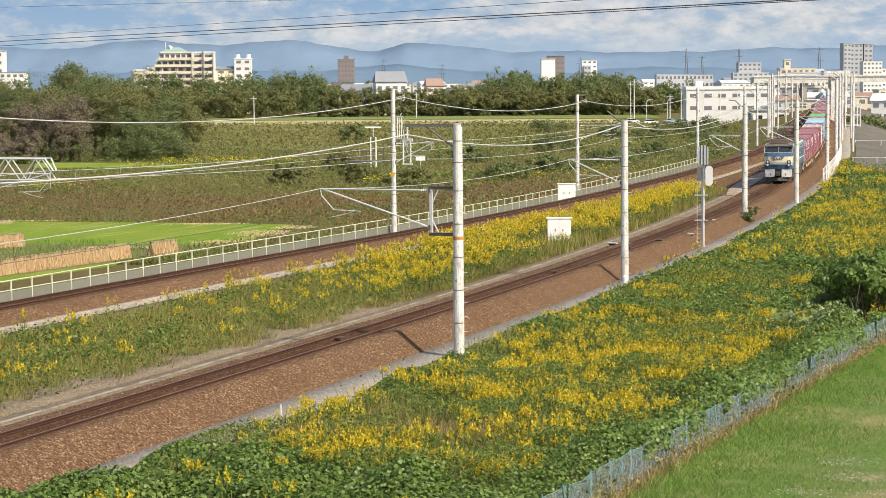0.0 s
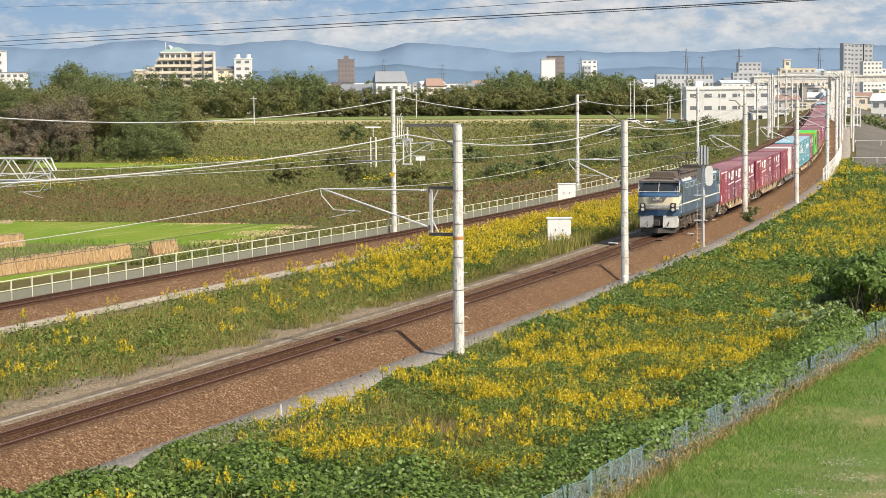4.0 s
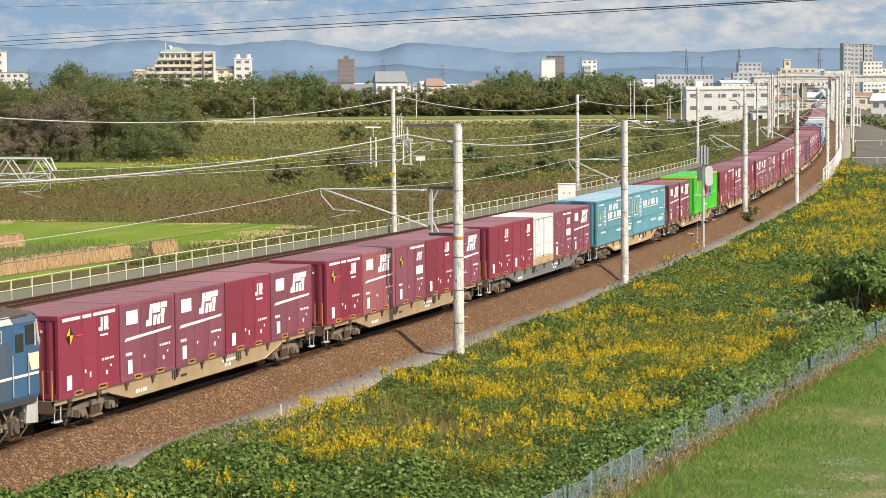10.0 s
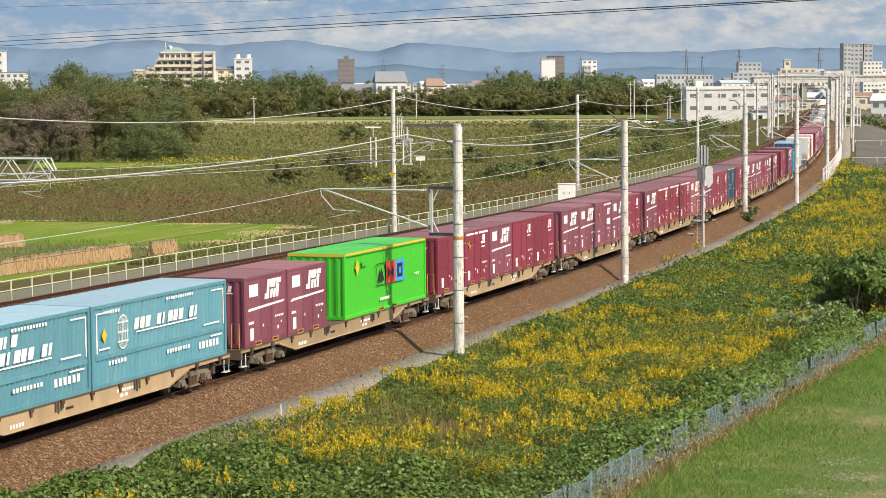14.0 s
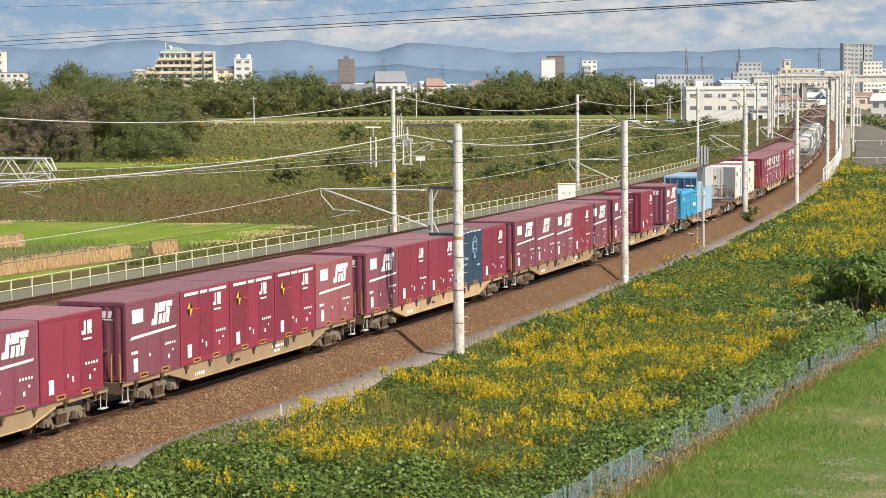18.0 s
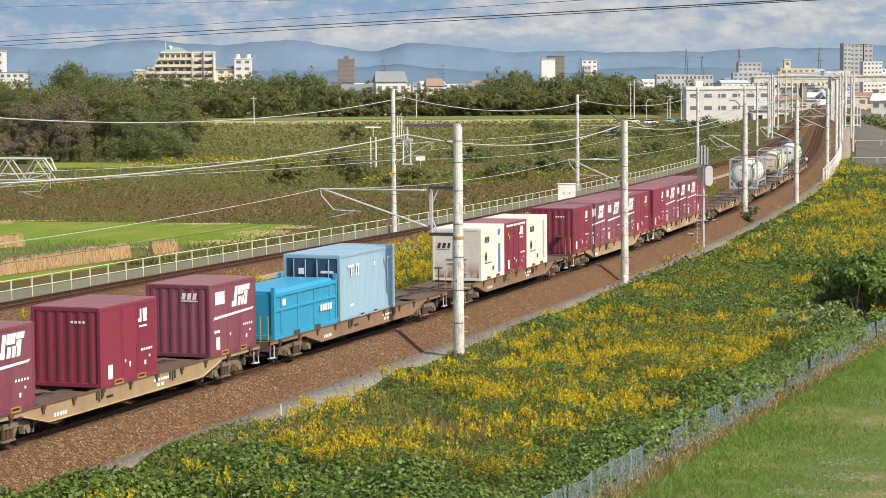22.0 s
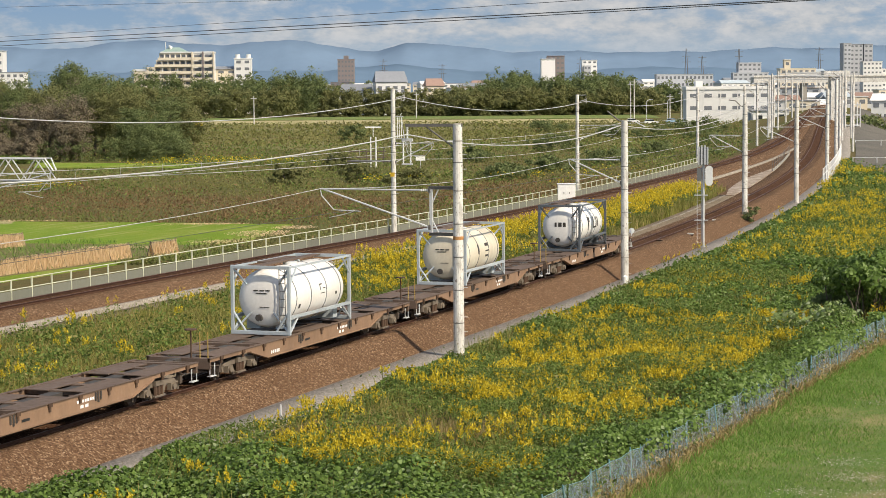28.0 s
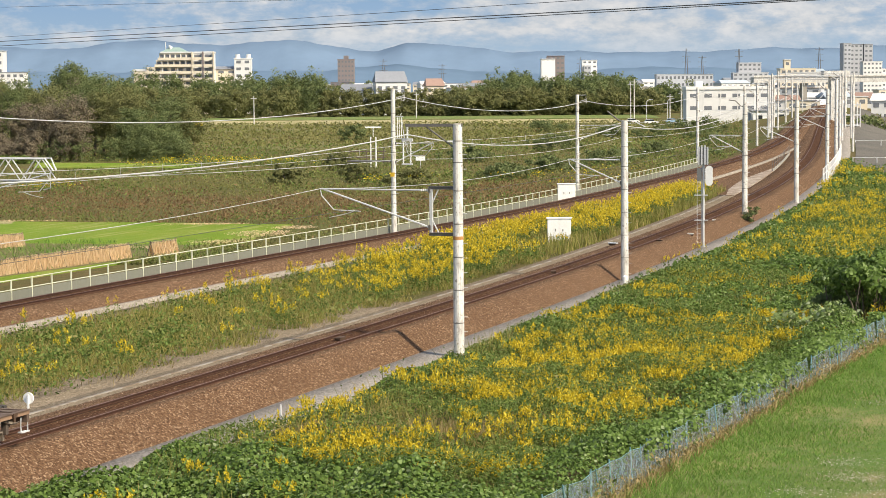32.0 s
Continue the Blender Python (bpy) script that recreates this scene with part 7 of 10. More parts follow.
M["russet"] = leafy("russet_weed", [(0.0, (0.145, 0.085, 0.044)), (0.5, (0.225, 0.135, 0.070)), (0.9, (0.295, 0.185, 0.100)), (1.0, (0.40, 0.28, 0.16))], 0.8, 0.4, (0.205, 0.145, 0.064))
def patchy(m, cols):
    """Tints foliage in broad drifts over the land."""
    t = m.node_tree
    drift = ramp(t, noise_of(t, 1.0, 4, 0.6, (0.022, 0.060, 0.05)), [(0.30, cols[0]), (0.44, cols[1]), (0.55, cols[2]), (0.68, cols[3])])
    for b in ("Principled BSDF", "Translucent BSDF"):
        sock = t.nodes[b].inputs[0]
        old = sock.links[0].from_socket
        t.links.new(mixc(t, 0.55, old, drift), sock)
    return m


patchy(M["heath"], [(0.120, 0.175, 0.046), (0.180, 0.190, 0.062), (0.215, 0.180, 0.078), (0.32, 0.29, 0.135)])
# tree leaves paler and greyer, with some distance haze put into the colour
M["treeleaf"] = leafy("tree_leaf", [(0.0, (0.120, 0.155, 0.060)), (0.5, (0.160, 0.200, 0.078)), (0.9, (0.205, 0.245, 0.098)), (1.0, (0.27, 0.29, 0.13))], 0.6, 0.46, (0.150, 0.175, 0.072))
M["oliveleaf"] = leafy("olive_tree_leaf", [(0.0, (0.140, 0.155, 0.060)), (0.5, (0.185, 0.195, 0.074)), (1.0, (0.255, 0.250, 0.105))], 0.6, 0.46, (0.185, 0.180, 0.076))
M["bareleaf"] = leafy("sparse_brown_twigs", [(0.0, (0.150, 0.122, 0.088)), (0.5, (0.220, 0.182, 0.130)), (1.0, (0.285, 0.250, 0.160))], 0.8, 0.36, (0.195, 0.160, 0.115))
M["straw"] = leafy("rice_straw", [(0.0, (0.58, 0.42, 0.24)), (0.5, (0.74, 0.56, 0.35)), (1.0, (0.84, 0.68, 0.46))], 0.85, 0.38, (0.68, 0.50, 0.30))
M["palelitter"] = leafy("pale_grit_and_straw", [(0.0, (0.30, 0.26, 0.20)), (0.5, (0.44, 0.40, 0.33)), (1.0, (0.62, 0.58, 0.50))], 0.9, 0.2, (0.38, 0.33, 0.26))
M["bark"] = paint("bark", (0.12, 0.095, 0.07), 0.9, 0, 0.5, (0.06, 0.05, 0.035), 2.0)


def unit(v):
    return v / np.maximum(1e-9, np.linalg.norm(v, axis=-1, keepdims=True))


def facing(n, up, lead):
    """Directions that leaves face: towards the sky, or along lead where it is given."""
    if lead is None:
        return unit(rng.normal(0, 1, (n, 3)) + np.array([0, 0, up * 2.0]))
    return unit(rng.normal(0, 0.55, (n, 3)) + unit(lead) * 1.15)


def leaves(P, size, up=0.8, ratio=0.7, lead=None):
    """Four-cornered leaves at the places P; up: how far they turn to the sky."""
    n = len(P)
    nrm = facing(n, up, lead)
    t = unit(np.cross(nrm, rng.normal(0, 1, (n, 3))))
    b = np.cross(nrm, t)
    size = np.broadcast_to(np.asarray(size, float), (n,))[:, None]
    k = 0.15 * size
    V = np.stack([P - t * size, P + b * size * ratio - t * size * 0.15 - nrm * k, P + t * size, P - b * size * ratio - t * size * 0.15 - nrm * k], 1)
    F = np.arange(4 * n).reshape(n, 4)
    return V.reshape(-1, 3), F


def broad_leaves(P, size, up=0.8, lead=None):
    """Six-cornered broad leaves, folded a little along their middle."""
    n = len(P)
    nrm = facing(n, up, lead)
    t = unit(np.cross(nrm, rng.normal(0, 1, (n, 3))))
    b = np.cross(nrm, t)
    size = np.broadcast_to(np.asarray(size, float), (n,))[:, None]
    k = 0.18 * size
    V = np.stack([P - t * size * 0.8, P - t * size * 0.55 + b * size * 0.75 - nrm * k, P + t * size * 0.25 + b * size * 0.8 - nrm * k, P + t * size * 1.1,
                  P + t * size * 0.25 - b * size * 0.8 - nrm * k, P - t * size * 0.55 - b * size * 0.75 - nrm * k], 1)
    F = np.arange(6 * n).reshape(n, 6)
    return V.reshape(-1, 3), np.concatenate([F[:, [0, 1, 2, 3]], F[:, [0, 3, 4, 5]]])


def spikes(P, h, w, lean=0.25):
    """Upright strokes that are widest below their middle, as flower plumes have."""
    n = len(P)
    a = rng.uniform(0, math.tau, n)
    side = np.stack([np.cos(a), np.sin(a), np.zeros(n)], -1)
    tip = unit(np.stack([rng.normal(0, lean, n), rng.normal(0, lean, n), np.ones(n)], -1))
    h, w = np.asarray(h, float)[:, None], np.asarray(w, float)[:, None]
    V = np.stack([P, P + tip * h * 0.38 + side * w, P + tip * h, P + tip * h * 0.38 - side * w], 1)
    return V.reshape(-1, 3), np.arange(4 * n).reshape(n, 4)


def blades(P, h, w, lean=0.35):
    """Upright tapering blades."""
    n = len(P)
    a = rng.uniform(0, math.tau, n)
    side = np.stack([np.cos(a), np.sin(a), np.zeros(n)], -1)
    tip = np.stack([rng.normal(0, lean, n), rng.normal(0, lean, n), np.ones(n)], -1)
    h = np.broadcast_to(np.asarray(h, float), (n,))[:, None]
    w = np.broadcast_to(np.asarray(w, float), (n,))[:, None]
    V = np.stack([P - side * w, P + side * w, P + tip * h + side * w * 0.35, P + tip * h - side * w * 0.35], 1)
    return V.reshape(-1, 3), np.arange(4 * n).reshape(n, 4)


def join(*sets):
    V, F, k = [], [], 0
    for v, f in sets:
        V.append(v)
        F.append(f + k)
        k += len(v)
    return np.concatenate(V), np.concatenate(F)


def stuff(name, vf, material, label, category):
    return tagged(new(name, fast_mesh(name, vf[0], vf[1], material)), label, category, kind="stuff")


def wavy(s, l, f=1.0, seed=0.0):
    """A soft patch pattern over the plan, about 0 to 1."""
    return 0.5 + 0.25 * (np.sin(s * 0.31 * f + 1.3 * np.sin(l * 0.45 * f + seed) + seed) + np.sin(l * 0.62 * f + 1.1 * np.sin(s * 0.23 * f + 2 * seed)))


def lumpy(x, y, size, seed=0.0):
    """Soft uneven lumps of about the given size, 0 to 1."""
    u, v = np.asarray(x, float) / size, np.asarray(y, float) / size
    i, j = np.floor(u), np.floor(v)
    fu, fv = u - i, v - j
    fu, fv = fu * fu * (3 - 2 * fu), fv * fv * (3 - 2 * fv)

    def at(a, b):
        return (np.sin(a * 127.1 + b * 311.7 + seed * 74.7) * 43758.5453) % 1.0
    return (at(i, j) * (1 - fu) + at(i + 1, j) * fu) * (1 - fv) + (at(i, j + 1) * (1 - fu) + at(i + 1, j + 1) * fu) * fv


FENCE_L = lambda s: np.interp(s, [-30, -8.7, -3.7, 4.3, 14.1, 21.1, 60, 110, 145, 165, 180, 300], [17.7, 18.4, 18.7, 19.1, 19.6, 20.2, 23.5, 24.0, 18.0, 11.0, 5.5, 4.5])


def verge_line(s):
    """Where the plant cover begins beside the path."""
    return np.interp(s, [-27, -21.7, -19.7, -15, -12.3, -10.5, -8.3, -4, 1, 3.8, 12, 25, 45], [2.9, 3.2, 4.1, 3.7, 3.5, 4.3, 5.4, 4.9, 4.7, 4.2, 4.2, 4.1, 4.0]) + 0.5 * (lumpy(s, s * 0, 1.3, 3.0) - 0.5)


def mound(s, l):
    """How high the plant cover stands over the ground."""
    edge = np.clip((l - verge_line(s) + 0.2) / 2.0, 0.12, 1)
    rim = np.exp(-((l - FENCE_L(s) + 1.15) / 0.8) ** 2) * np.clip(1.7 * lumpy(s, s * 0, 3.1, 5.0) - 0.15, 0, 1) * np.clip((s + 22) / 5, 0, 1)
    return (0.12 + 0.55 * lumpy(s, l, 4.6, 1.0) + 0.95 * lumpy(s, l, 1.9, 2.0) ** 1.8 + 0.30 * lumpy(s, l, 0.7, 3.0)) * edge + 0.55 * rim


def mound_lead(s, l):
    """The way the plant cover's surface faces, in the world."""
    d = 0.25
    ds, dl = (mound(s + d, l) - mound(s - d, l)) / (2 * d), (mound(s, l + d) - mound(s, l - d)) / (2 * d)
    th = np.interp(s, SS, _th)
    return np.stack([-ds * np.sin(th) - dl * np.cos(th), -ds * np.cos(th) + dl * np.sin(th), np.full(len(s), 0.8)], -1)


def vine_part(s, l):
    """Where broad-leaved vines cover the bank rather than goldenrod, 0 to 1."""
    j = 0.9 * (wavy(s, l, 4.0, 0.4) - 0.5) + 0.6 * (wavy(s, l, 9.0, 2.4) - 0.5)
    fore = np.interp(l, [3, 8, 12, 20], [-13.5, -15.5, -18, -19.5]) - s
    rim = (l - (FENCE_L(s) - 2.3 - 1.2 * (wavy(s, s * 0, 2.2, 1.0) - 0.5))) * 1.4
    verge = np.where(s > -5, (6.5 - l) * 0.9, -3.0)
    upper = np.interp(s, [12, 24, 60, 90], [-3, -0.1, -0.1, -0.9]) + np.interp(l, [5, 9, 13, 16], [0.2, 0.1, -0.3, 0.2]) + 2.6 * (lumpy(s, l, 6.5, 9.0) - 0.5)
    right = np.where(s > 30, (l - FENCE_L(s) + 7.0) * 0.6, -3)
    p = np.maximum.reduce([fore, rim, verge, upper, right]) + j
    return np.clip(p * 1.3 + 0.5, 0, 1)


def grass_part(s, l):
    """Patches of tall grass in the bank, 0 to 1."""
    a = np.exp(-(((s + 11.2 - 0.3 * (l - 8)) / 2.0) ** 2)) * np.clip((12.4 - l) / 1.5, 0, 1) * np.clip((l - 5.8) / 1.0, 0, 1)
    b = np.exp(-(((s + 6.5) / 3.0) ** 2 + ((l - 7.6) / 1.5) ** 2))
    c = np.clip(wavy(s, l, 0.9, 4.2) * 3 - 2.0, 0, 1) * (s < 40) * (l < 14)
    return np.clip(np.maximum.reduce([a * 1.3, b * 1.2, c * 0.7]), 0, 1)


vine_sets, pale_sets, weed_sets = [], [], []
for s0, s1, dens, size in ((-27, 15, 380, 0.068), (15, 45, 230, 0.086), (45, 100, 95, 0.118), (100, 200, 26, 0.20)):
    lmax = 22.0 if s0 < 60 else 40.0
    n = int((s1 - s0) * (lmax - 3.5) * dens)
    if s0 >= 100:
        n = int(n * 0.6)
    s, l = rng.uniform(s0, s1, n), rng.uniform(3.55, lmax, n)
    ok = (l < FENCE_L(s) - 0.35 + 0.3 * rng.random(n)) & (l > verge_line(s)) & (rng.random(n) < 0.25 + 1.1 * lumpy(s, l, 1.2, 8.0))
    s, l = s[ok], l[ok]
    lead = mound_lead(s, l)
    top = mound(s, l)
    z = ground_z(s, l) - rise(s) + top * (0.15 + 0.85 * np.sqrt(rng.uniform(0.0, 1.0, len(s))))
    P = on_many(s, l, z)
    hollow = np.hypot((P[:, 0] - 19.3) / 1.5, (P[:, 1] - 95.3) / 2.3) < 1.0
    s, l, P, lead = s[~hollow], l[~hollow], P[~hollow], lead[~hollow]
    u = rng.random(len(s))
    vp = vine_part(s, l) * (1 - grass_part(s, l))
    pale = (np.hypot((s - 21.5) / 4.6, (l - 17.2) / 1.7) < 1.0 + 0.3 * rng.normal(0, 1, len(s)) * 0.4) & (s < 40)
    vn = (u < vp) & ~pale
    wd = (u >= vp) & (u < vp + (1 - vp) * 0.80 * (1 - 0.97 * grass_part(s, l))) & ~pale
    mk = broad_leaves if s0 < 15 else leaves
    vine_sets.append(mk(P[vn], size * rng.uniform(0.6, 1.2, vn.sum()) * np.where((l[vn] > FENCE_L(s[vn]) - 4) & (s[vn] > -19), 0.8, 1.0), 0.55, lead=lead[vn]))
    if pale.any():
        Q = P[pale] + np.array([0, 0, 0.35])
        pale_sets.append(broad_leaves(np.concatenate([P[pale], Q]), 0.095 * rng.uniform(0.7, 1.3, 2 * pale.sum()), 0.6))
    Q = P[wd]
    Q[:, 2] += 0.12
    weed_sets.append(leaves(Q, size * 1.05 * rng.uniform(0.6, 1.25, wd.sum()), 0.45, 0.30))
stuff("vine_cover", join(*vine_sets), M["vine"], "dense cover of broad green vine leaves over the bank", "vine")
stuff("pale_vine_cover", join(*pale_sets), M["palevine"], "mound of pale green vine leaves by the mesh fence", "vine")
stuff("bank_weeds", join(*weed_sets), M["weedleaf"], "yellow-green narrow leaves of the bank's weeds", "weeds")


def goldenrod(s, l, h, big, name, label, zoff=0.0):
    """Clumps of stems with narrow leaves and upright yellow plumes."""
    near = big < 1.3
    each = 7 if near else 4
    s = np.repeat(s, each) + rng.normal(0, 0.15 * big, len(s) * each)
    l = np.repeat(l, each) + rng.normal(0, 0.15 * big, len(l) * each)
    h = np.repeat(h, each) * rng.uniform(0.82, 1.1, len(h) * each)
    ok = np.where(l > 0, l > verge_line(s) + 0.1, (l > second(s) + 4.3) & (l < -5.2))
    s, l, h = s[ok], l[ok], h[ok]
    n = len(s)
    base = on_many(s, l, ground_z(s, l) - rise(s) + zoff)
    lean = np.stack([rng.normal(0, 0.10, n), rng.normal(0, 0.10, n), np.ones(n)], -1)
    nl, nf = (7, 11) if near else (4, 7)
    f = rng.uniform(0.25, 0.85, (n, nl))
    P = base[:, None, :] + lean[:, None, :] * (h[:, None] * f)[:, :, None] + rng.normal(0, 0.05 * big, (n, nl, 3))
    lv = leaves(P.reshape(-1, 3), 0.085 * big * rng.uniform(0.6, 1.2, n * nl), 0.25, 0.28)
    st = blades(base, h * 0.9, 0.008 * big, 0.06)
    f = rng.uniform(0.0, 1.0, (n, nf))
    a = rng.uniform(0, math.tau, (n, nf))
    r = (0.015 + 0.05 * (1 - f)) * big ** 0.6
    zf = h[:, None] * 0.80 + f * 0.22 * big ** 0.5
    P = base[:, None, :] + lean[:, None, :] * zf[:, :, None] + np.stack([np.cos(a) * r, np.sin(a) * r, rng.normal(0, 0.02, (n, nf))], -1)
    m = n * nf
    P = P.reshape(-1, 3)
    k = rng.random(m) < 0.55
    fl = join(spikes(P[k], rng.uniform(0.07, 0.15, k.sum()) * big ** 0.6, rng.uniform(0.016, 0.030, k.sum()) * big ** 0.8, 0.45),
              leaves(P[~k], 0.040 * big ** 0.8 * rng.uniform(0.6, 1.3, (~k).sum()), 0.15, 0.6))
    stuff(name + "_stems", join(lv, st), M["weedleaf"], label + ": green stems and narrow leaves", "goldenrod")
    stuff(name + "_flowers", fl, M["gold"], label + ": yellow plumes", "goldenrod")


def scatter(s0, s1, l0, l1, per, keep):
    n = int((s1 - s0) * (l1 - l0) * per)
    s, l = rng.uniform(s0, s1, n), rng.uniform(l0, l1, n)
    k = keep(s, l) > rng.random(n)
    return s[k], l[k]


def right_keep(s, l):
    p = 2.6 * (0.5 * lumpy(s, l, 3.2, 6.0) + 0.5 * lumpy(s, l, 1.15, 7.0) - 0.40 + 0.12 * wavy(s, l, 0.7, 0.3))
    p = np.clip(p, 0, 1) * 1.25 * (1 - 0.93 * vine_part(s, l)) * (1 - 0.85 * grass_part(s, l))
    p = p * np.where((s < -9.5) & (l < 7.0), 0.12, 1.0)
    return np.clip(p * np.clip((l - verge_line(s) - 0.25) / 0.9, 0, 1) * (l < FENCE_L(s) - 0.6), 0, 1)


s, l = scatter(-24, 45, 4.3, 20, 4.2, right_keep)
goldenrod(s, l, rng.uniform(0.75, 1.15, len(s)), 1.0, "goldenrod_bank", "goldenrod on the near bank")
s, l = scatter(45, 110, 4.3, 26, 2.5, lambda s, l: right_keep(s, l) + 0.08 * (wavy(s, l, 3.0, 1.0) > 0.6))
goldenrod(s, l, rng.uniform(0.8, 1.2, len(s)), 1.5, "goldenrod_slope", "goldenrod further along the bank")
s, l = scatter(110, 185, 4.6, 24, 0.95, lambda s, l: np.clip(wavy(s, l, 0.9, 1.2) * 1.8 - 0.55, 0, 1) * (l < FENCE_L(s)))
goldenrod(s, l, rng.uniform(0.9, 1.3, len(s)), 2.2, "goldenrod_far", "goldenrod at the far end of the bank")


def mid_keep(s, l):
    f = (l - (second(s) + 3.9)) / np.maximum(1.0, (-5.0 - second(s) - 3.9))
    ok = (f > 0) & (f < 1)
    rich = np.interp(s - 1.7 * (-l - 7), [-20, 4, 16, 26, 36, 50, 130], [0.05, 0.05, 0.05, 0.10, 0.36, 0.7, 0.8]) * np.clip(1.9 * wavy(s, l, 2.2, 0.4) - 0.15, 0, 1.3) * (1.25 - 0.75 * f)
    rich = rich * np.clip(np.hypot((s - 70.0) * 0.55, l + 6.6) - 0.9, 0, 1) * np.where((s > 58) & (s < 69.5) & (l > -8.6), 0.12, 1.0)
    return np.where(ok, np.clip(rich, 0, 1), 0)


s, l = scatter(-14, 48, -19, -5.0, 4.2, mid_keep)
goldenrod(s, l, rng.uniform(0.8, 1.35, len(s)), 1.15, "goldenrod_strip", "goldenrod between the tracks")
s, l = scatter(48, 132, -16, -4.6, 5.0, mid_keep)
goldenrod(s, l, rng.uniform(0.9, 1.5, len(s)), 1.6, "goldenrod_strip_far", "goldenrod further on between the tracks")

# tall grass: between the tracks, in gaps of the vine cover, along the fences
sets = []
s, l = scatter(-24, 60, -19, -4.9, 70, lambda s, l: ((l > second(s) + 4.2) & (l < -5.6 - np.clip((9 - s) * 0.10, 0, 1.4) + 0.6 * np.sin(s * 0.7) + 0.5 * np.sin(s * 1.9))) * (0.65 + 0.35 * wavy(s, l, 1.5, 3.0)))
sets.append(blades(on_many(s, l, ground_z(s, l) - rise(s)), rng.uniform(0.15, 0.30, len(s)) + 0.45 * rng.random(len(s)) * wavy(s, l, 2.4, 0.2), 0.016, 0.42))
s, l = scatter(60, 135, -16, -4.6, 26, lambda s, l: ((l > second(s) + 4.2) & (l < -4.9)) * 0.9)
sets.append(blades(on_many(s, l, ground_z(s, l) - rise(s)), rng.uniform(0.3, 0.9, len(s)), 0.03, 0.28))
s, l = scatter(-24, 45, 5.0, 19, 75, lambda s, l: np.clip(grass_part(s, l), 0.06, 1) * (l > verge_line(s) + 0.3))
sets.append(blades(on_many(s, l, ground_z(s, l) - rise(s)), rng.uniform(0.45, 0.95, len(s)), 0.013, 0.3))
stuff("tall_grass", join(*sets), M["grassy"], "tall dry grass and seed stalks", "grass")
# brown dry grass: on the bank, on the soil by the track, along the foot of the mesh fence
sets = []
s, l = scatter(-16, -6, 6.5, 12.6, 110, lambda s, l: np.clip(np.exp(-(((s + 11.2 - 0.3 * (l - 8)) / 1.3) ** 2)) * 1.2, 0, 1))
sets.append(blades(on_many(s, l, ground_z(s, l) - rise(s)), rng.uniform(0.45, 0.9, len(s)), 0.013, 0.4))
s, l = scatter(-24, 30, -9.5, -4.8, 16, lambda s, l: np.clip(wavy(s, l, 2.0, 3.3) * 1.6 - 0.55, 0, 1) * (l < -5.0 - 0.5 * np.sin(s)))
sets.append(blades(on_many(s, l, ground_z(s, l) - rise(s)), rng.uniform(0.12, 0.40, len(s)), 0.016, 0.6))
s = rng.uniform(-24, 45, 2600)
sets.append(blades(on_many(s, FENCE_L(s) + 0.30 + rng.normal(0, 0.22, len(s)), -1.0 - rise(s)), rng.uniform(0.15, 0.55, len(s)), 0.014, 0.5))
stuff("dry_grass", join(*sets), M["drygrass"], "brown dry grass in patches", "grass")

sets = []
s, l = scatter(-14, 60, -19, -5.0, 20, lambda s, l: ((l > second(s) + 4.3) & (l < -5.6)) * (0.3 + 0.7 * wavy(s, l, 1.1, 5.0)))
P = on_many(s, l, ground_z(s, l) - rise(s) + rng.uniform(0.1, 0.6, len(s)))
sets.append(leaves(P, rng.uniform(0.05, 0.11, len(s)), 0.4, 0.55))
s, l = scatter(-27, 60, 3.2, 4.6, 14, lambda s, l: np.clip(wavy(s, l, 1.6, 1.0) - 0.35, 0, 1))
sets.append(leaves(on_many(s, l, ground_z(s, l) - rise(s) + rng.uniform(0.05, 0.3, len(s))), 0.06, 0.6, 0.6))
c = rng.uniform([-17, -18.5], [14, -8.5], (130, 2))
c = c[(c[:, 1] > second(c[:, 0]) + 4.6) & (c[:, 1] < -7.5 - np.clip((4 - c[:, 0]) * 0.12, 0, 2))]
s, l = (np.repeat(c[:, k_], 90) + rng.normal(0, 0.45, 90 * len(c)) for k_ in (0, 1))
hh = rng.uniform(0.05, 1.0, len(s)) * np.repeat(rng.uniform(0.6, 1.25, len(c)), 90) * np.exp(-((s - np.repeat(c[:, 0], 90)) ** 2 + (l - np.repeat(c[:, 1], 90)) ** 2) / 0.6)
sets.append(leaves(on_many(s, l, ground_z(s, l) - rise(s) + hh), rng.uniform(0.06, 0.12, len(s)), 0.35, 0.5))
stuff("low_weeds", join(*sets), M["weedleaf"], "low green weeds between the tracks", "weeds")

# creepers on the mesh fence
n = 5200
y = rng.uniform(-13, 54, n)
P = np.array(BF0)[None] + np.array(BFD)[None] * y[:, None] + np.stack([rng.normal(-0.12, 0.16, n), rng.normal(0.05, 0.12, n), np.abs(rng.normal(0.25, 0.35, n))], -1)
k = (np.sin(y * 1.3) + np.sin(y * 0.47 + 1) + 0.6 * np.sin(y * 3.1)) > rng.uniform(-0.9, 2.2, n)
over = rng.uniform(-10, 54, 16000)
hang = lumpy(over, over * 0, 2.6, 4.0) * 0.75 + lumpy(over, over * 0, 0.8, 6.0) * 0.35
keep = (hang > 0.60) & ((over < 33) | (over > 37.5))
over, hang = over[keep], hang[keep]
out = rng.uniform(-0.9, 0.08, len(over))
Q = np.array(BF0)[None] + np.array(BFD)[None] * over[:, None] + np.array([0.92, -0.392, 0.0])[None] * out[:, None]
Q[:, 2] += 0.40 + (0.05 + 1.0 * hang) * rng.uniform(0.3, 1.0, len(over)) - 0.8 * np.clip(out, 0, 1)
